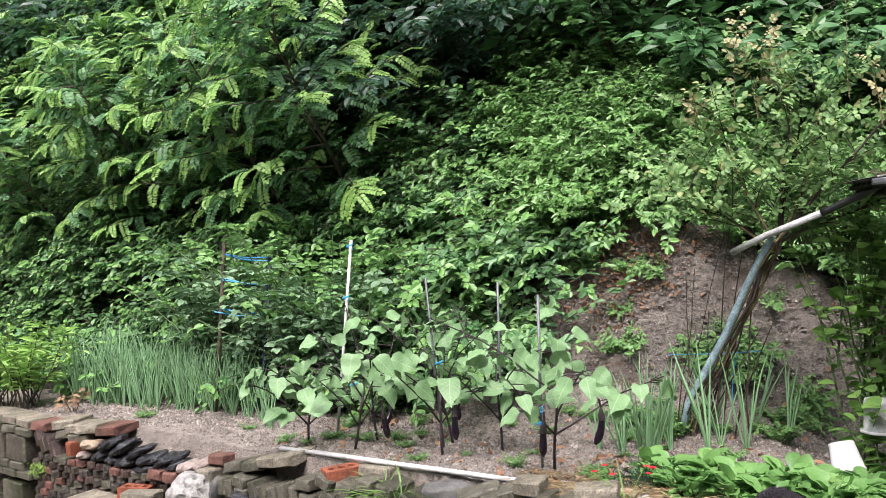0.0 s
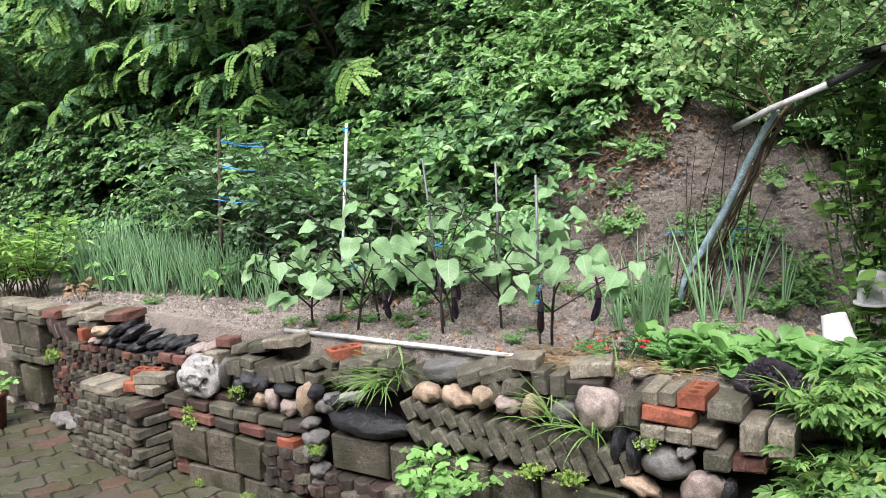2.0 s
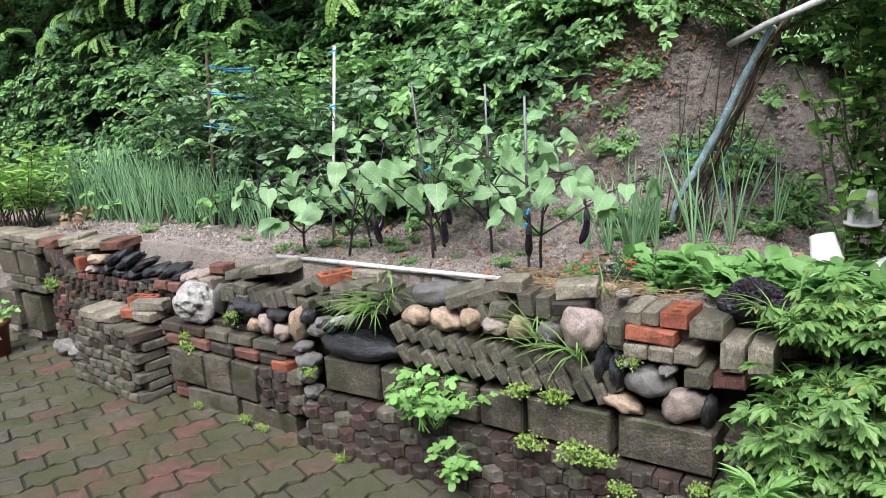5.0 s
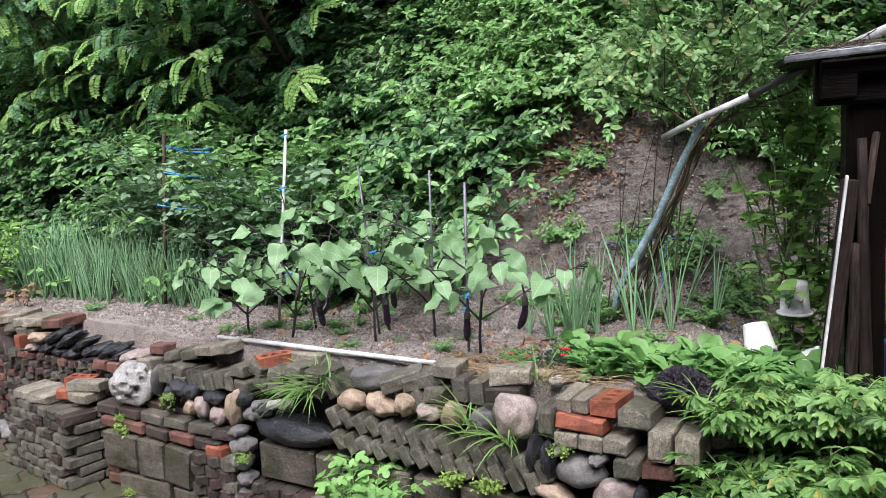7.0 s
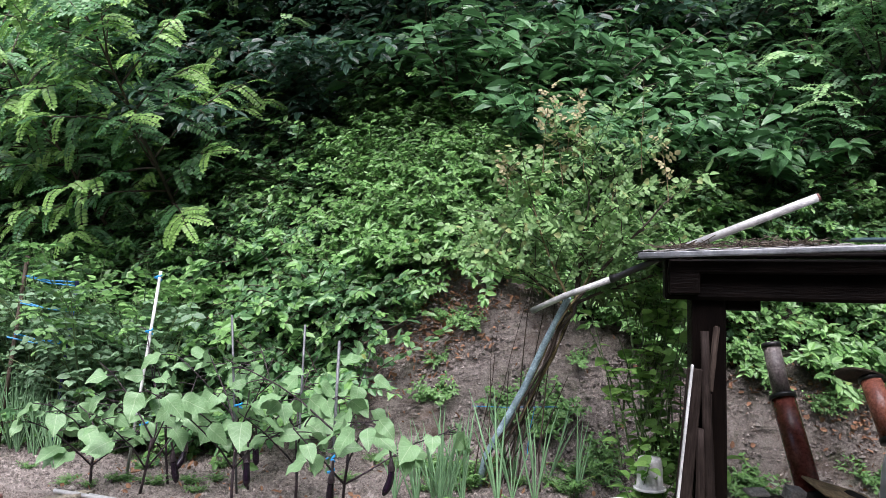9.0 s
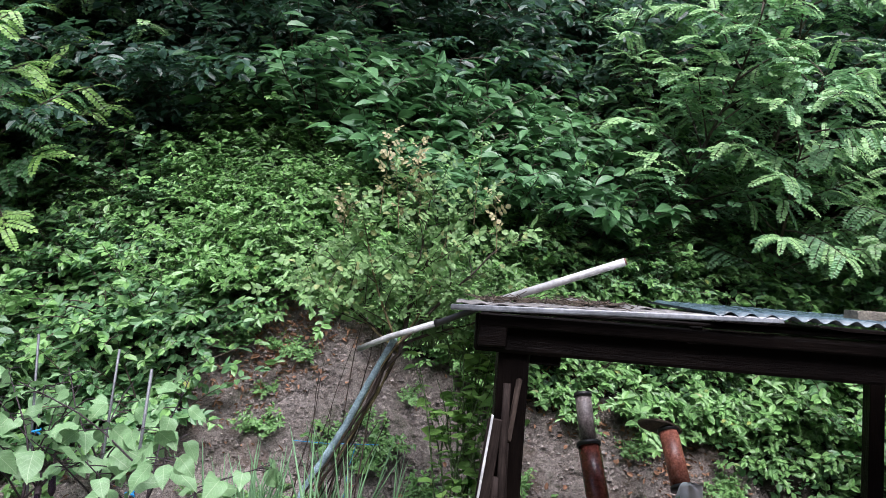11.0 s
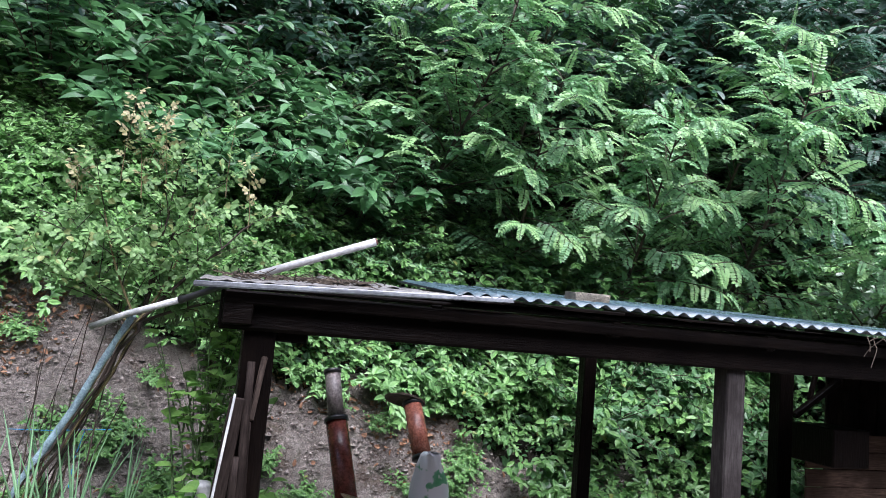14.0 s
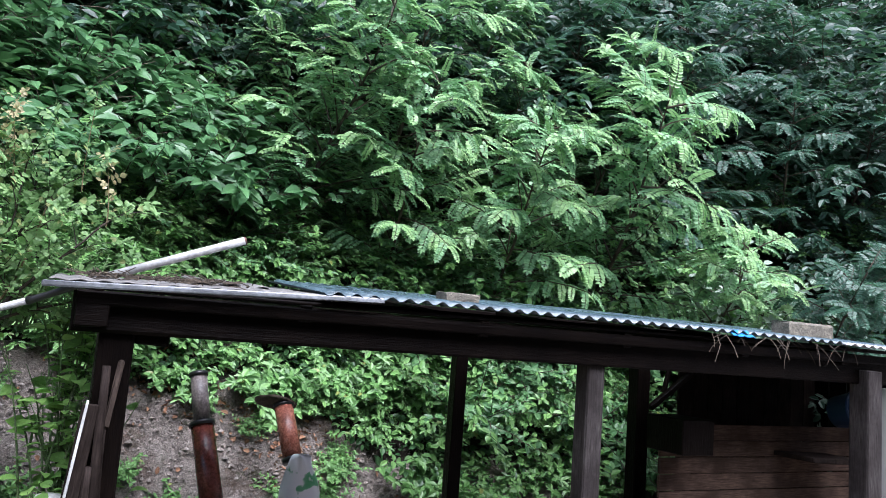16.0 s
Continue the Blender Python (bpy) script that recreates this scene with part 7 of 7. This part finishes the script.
columbine = leafy("columbine", "light green columbine hanging in front of the wall", "columbine", M["leaf_light"], TRI_T, 501, 16, 0.28, 0.24, 8, 0.062, 0.95, 0.35)
columbine.matrix_world = in_wall(0.76, 0.25, 0.1)
low_col = leafy("columbine", "light green columbine hanging in front of the wall", "columbine", M["leaf_light"], TRI_T, 502, 6, 0.16, 0.1, 6, 0.06, 0.95, 0.3)
low_col.matrix_world = in_wall(0.87, 0.08, 0.16)
for k, (s, z, d, h) in enumerate(((2.24, 0.3, 0.1, 0.42), (2.38, 0.4, 0.06, 0.45), (2.52, 0.36, 0.12, 0.45), (2.26, 0.64, 0.02, 0.28), (2.44, 0.66, -0.02, 0.3), (2.2, 0.16, 0.16, 0.32), (2.36, 0.6, 0.1, 0.26), (2.22, 0.48, 0.08, 0.26), (2.6, 0.66, 0.0, 0.3), (2.42, 0.18, 0.18, 0.36), (2.22, 0.84, -0.12, 0.2), (2.36, 0.86, -0.14, 0.22), (2.5, 0.88, -0.16, 0.24), (2.12, 0.3, 0.14, 0.24), (2.64, 0.88, -0.14, 0.24))):
    ob = leafy("lobed_shrub", "bushy plant with lobed bright green leaves at the wall end", "shrub", M["leaf_palm"], PALM_T, 520 + k, 13, h, 0.17, 10, 0.068, 0.42, 0.2, (0, 0), (0.0, 0.6, -0.6, 1.2, -1.2))
    ob.matrix_world = in_wall(s, z - 0.1, d, 60 * k)
    ob["group"] = "lobed shrubs"
balsam = plant("balsam_plant", "bushy balsam with narrow bright green leaves", "balsam", "", M["leaf_balsam"], 540, height=0.62, spread=0.34, shoots=20, per=26, size=(0.1, 0.026), tmpl=OVAL, droop=0.3)
balsam.matrix_world = pose(-3.3, 5.85, 0.82)
b2 = copy_thing(balsam, pose(-3.05, 5.75, 0.8, 0, 0, 80) @ Matrix.Scale(0.8, 4))
b2.matrix_world = pose(-3.62, 5.98, 0.8, 0, 0, 80)
dry = leafy("withered_plant", "small yellowing plant at the bed's edge", "plant", M["litter"], TRI_T, 541, 6, 0.2, 0.12, 6, 0.05, 0.7)
dry.matrix_world = pose(-2.75, 5.55, 0.82)
spray = rosette("daylily_spray", "light green spray of narrow pointed leaves before the shrubs", "lily", "", M["leaf_light"], OVAL, 555, 34, (0.12, 0.022), (0.1, 1.2), 0.03)
spray.matrix_world = in_wall(2.13, 0.4, 0.3)
# stonecrop cushions
for k, (s, z, d, sc) in enumerate(((-0.99, 0.34, 0.06, 1.0), (-0.65, 0.52, -0.0, 1.0), (-0.62, 0.56, 0.02, 0.7), (-0.02, 0.35, 0.08, 0.8), (1.14, 0.45, 0.03, 1.0), (1.3, 0.45, 0.03, 1.0), (1.22, 0.27, 0.1, 1.0), (1.44, 0.28, 0.12, 1.2), (1.53, 0.28, 0.12, 0.9),
                                   (-2.7, 0.5, -0.1, 1.3), (1.62, 0.2, 0.15, 0.8), (1.6, 0.64, 0.0, 0.7), (1.9, 0.25, 0.12, 0.8), (-1.02, 0.4, 0.05, 0.7), (-0.9, 0.02, 0.12, 0.6), (-0.5, 0.02, 0.12, 0.7), (-0.35, 0.01, 0.14, 0.6), (0.25, 0.01, 0.2, 0.6))):
    r = np.random.default_rng(560 + k)
    g = Shape()
    n = 170
    P = np.clip(r.normal(0, 1, (n, 3)), -1.7, 1.7) * [0.042, 0.025, 0.02] + [0, 0, 0.015]
    leaves(g, SMALL, P, r.normal(0, 1, (n, 3)) + [0, 0, 0.7], np.tile([0, -0.4, 1.0], (n, 1)) + r.normal(0, 0.4, (n, 3)), r.uniform(0.012, 0.026, n), r.uniform(0.008, 0.016, n))
    ob = new("stonecrop", g.mesh("stonecrop", M["leaf_sedum"]))
    ob.matrix_world = in_wall(s, z, d, 0, sc * 0.8)
    tagged(ob, "yellow-green stonecrop cushion growing from the wall", "stonecrop", "stonecrop cushions")


def tuft(s, z, d, blades, length, seed, down=0.9, mat="leaf_grass"):
    r = np.random.default_rng(seed)
    g = Shape()
    for _ in range(blades):
        a = r.uniform(0, 6.28)
        b = curve(r.normal(0, 0.015, 3), (np.cos(a) * 0.5, np.sin(a) * 0.5 - 0.15, 1), length * r.uniform(0.5, 1.1), (np.cos(a) * 0.9, np.sin(a) * 0.6 - 0.4, -down * r.uniform(0.5, 1.6)), 7, 0.05, r)
        w_ = np.array([0.6, 1, 1, 0.9, 0.7, 0.45, 0.05]) * 0.003
        side = unit(np.cross(np.gradient(b, axis=0), [0, 0, 1.0]) + 1e-6)
        v = np.concatenate([b - side * w_[:, None], b + side * w_[:, None] + [0, 0, 0.001]])
        g.add(v, [(i, i + 1, 8 + i, 7 + i) for i in range(6)])
    ob = new("grass_tuft", g.mesh("grass_tuft", M[mat]))
    ob.matrix_world = in_wall(s, z, d)
    tagged(ob, "arching grass tuft growing out of the wall", "grass", "grass tufts")


tuft(0.34, 0.68, -0.05, 80, 0.3, 601, 1.5)
tuft(0.42, 0.72, -0.07, 50, 0.28, 605, 1.3)
tuft(1.4, 0.63, 0.0, 26, 0.3, 602, 1.2)
tuft(1.22, 0.68, 0.0, 26, 0.26, 603, 1.2)
tuft(2.12, 0.8, -0.1, 22, 0.26, 604)
tuft(0.3, 0.02, 0.2, 14, 0.06, 606, 0.3)
tuft(2.25, 0.05, 0.3, 40, 0.25, 607, 0.7)
tuft(1.45, 0.82, -0.2, 8, 0.24, 608, 0.2)
# pebbles behind the top of the wall
for k, (s, d, a) in enumerate(((1.4, -0.28, 0.11), (1.5, -0.24, 0.08), (1.2, -0.34, 0.06), (1.12, -0.33, 0.05), (1.33, -0.36, 0.05))):
    ob = new("pale_pebble", STONES["white" if k % 2 else "tan"][k % 3])
    ob.matrix_world = wall.matrix_world @ pose(s, -d, 0.83, 0, 0, 40 * k) @ Matrix.Diagonal((a, a * 0.7, a * 0.55, 1))
    tagged(ob, "pale rounded pebble on the soil", "pebble", "pale pebbles")
st = Shape()
rq = np.random.default_rng(33)
for _ in range(420):
    s, d = rq.uniform(0.95, 1.75), -rq.uniform(0.2, 0.42)
    p = np.array(wall_place(s, 0.835 + rq.uniform(0, 0.02), d))
    a = rq.uniform(0, 6.28)
    q = np.array([np.cos(a), np.sin(a), rq.normal(0, 0.12)]) * rq.uniform(0.04, 0.14)
    st.tube([p, p + q * 0.5 + [0, 0, 0.006], p + q], 0.0016, 3, False)
ob = new("dry_straw", st.mesh("dry_straw", M["straw"]))
tagged(ob, "dry straw lying on the soil", "straw", kind="stuff")

# flower pot on the patio
POT = stone_material("maroon_plastic_pot", [(0, (0.14, 0.04, 0.03)), (1, (0.19, 0.055, 0.042))], 6, 0.45, 0.1, 0.2, 0.1)
pot = empty("flower_pot", -3.36, 5.12, 0.0, "maroon flower pot with a small leafy plant", "flower pot")
part("body", lathe(Shape(), [(0.0, 0.0), (0.11, 0.0), (0.135, 0.22), (0.15, 0.225), (0.152, 0.26), (0.14, 0.262), (0.13, 0.23), (0.0, 0.225)]).mesh("pot_body", POT, True), pot)
part("print_bar", Shape().box((0.1, 0.004, 0.022), (0.085, -0.1, 0.15), np.array(Matrix.Rotation(radians(40), 3, "Z"))).mesh("print_bar", M["straw"]), pot, "tan printed bar")
pp_ = leafy("potted_plant", "small light green leafy plant in a pot", "potted plant", M["leaf_light"], TRI_T, 700, 12, 0.2, 0.2, 8, 0.05, 0.9)
pp_.matrix_world = pose(-3.36, 5.12, 0.22)

# ---- unseen wall and eaves behind the viewer, added to block low sky light ----
hs = Shape()
hs.box((14, 0.25, 5.4), (0, -4.75, 2.7))
hs.box((14, 1.5, 0.15), (0, -4.4, 5.46))
hs.box((14, 1.3, 0.12), (0, -4.1, 2.66))
house = new("house_wall", hs.mesh("house_wall", stone_material("plain_render", [(0, (0.4, 0.38, 0.34)), (1, (0.46, 0.44, 0.4))], 2, 0.8)))
tagged(house, "plain rendered house wall and eave behind the patio", "house", kind="structure")
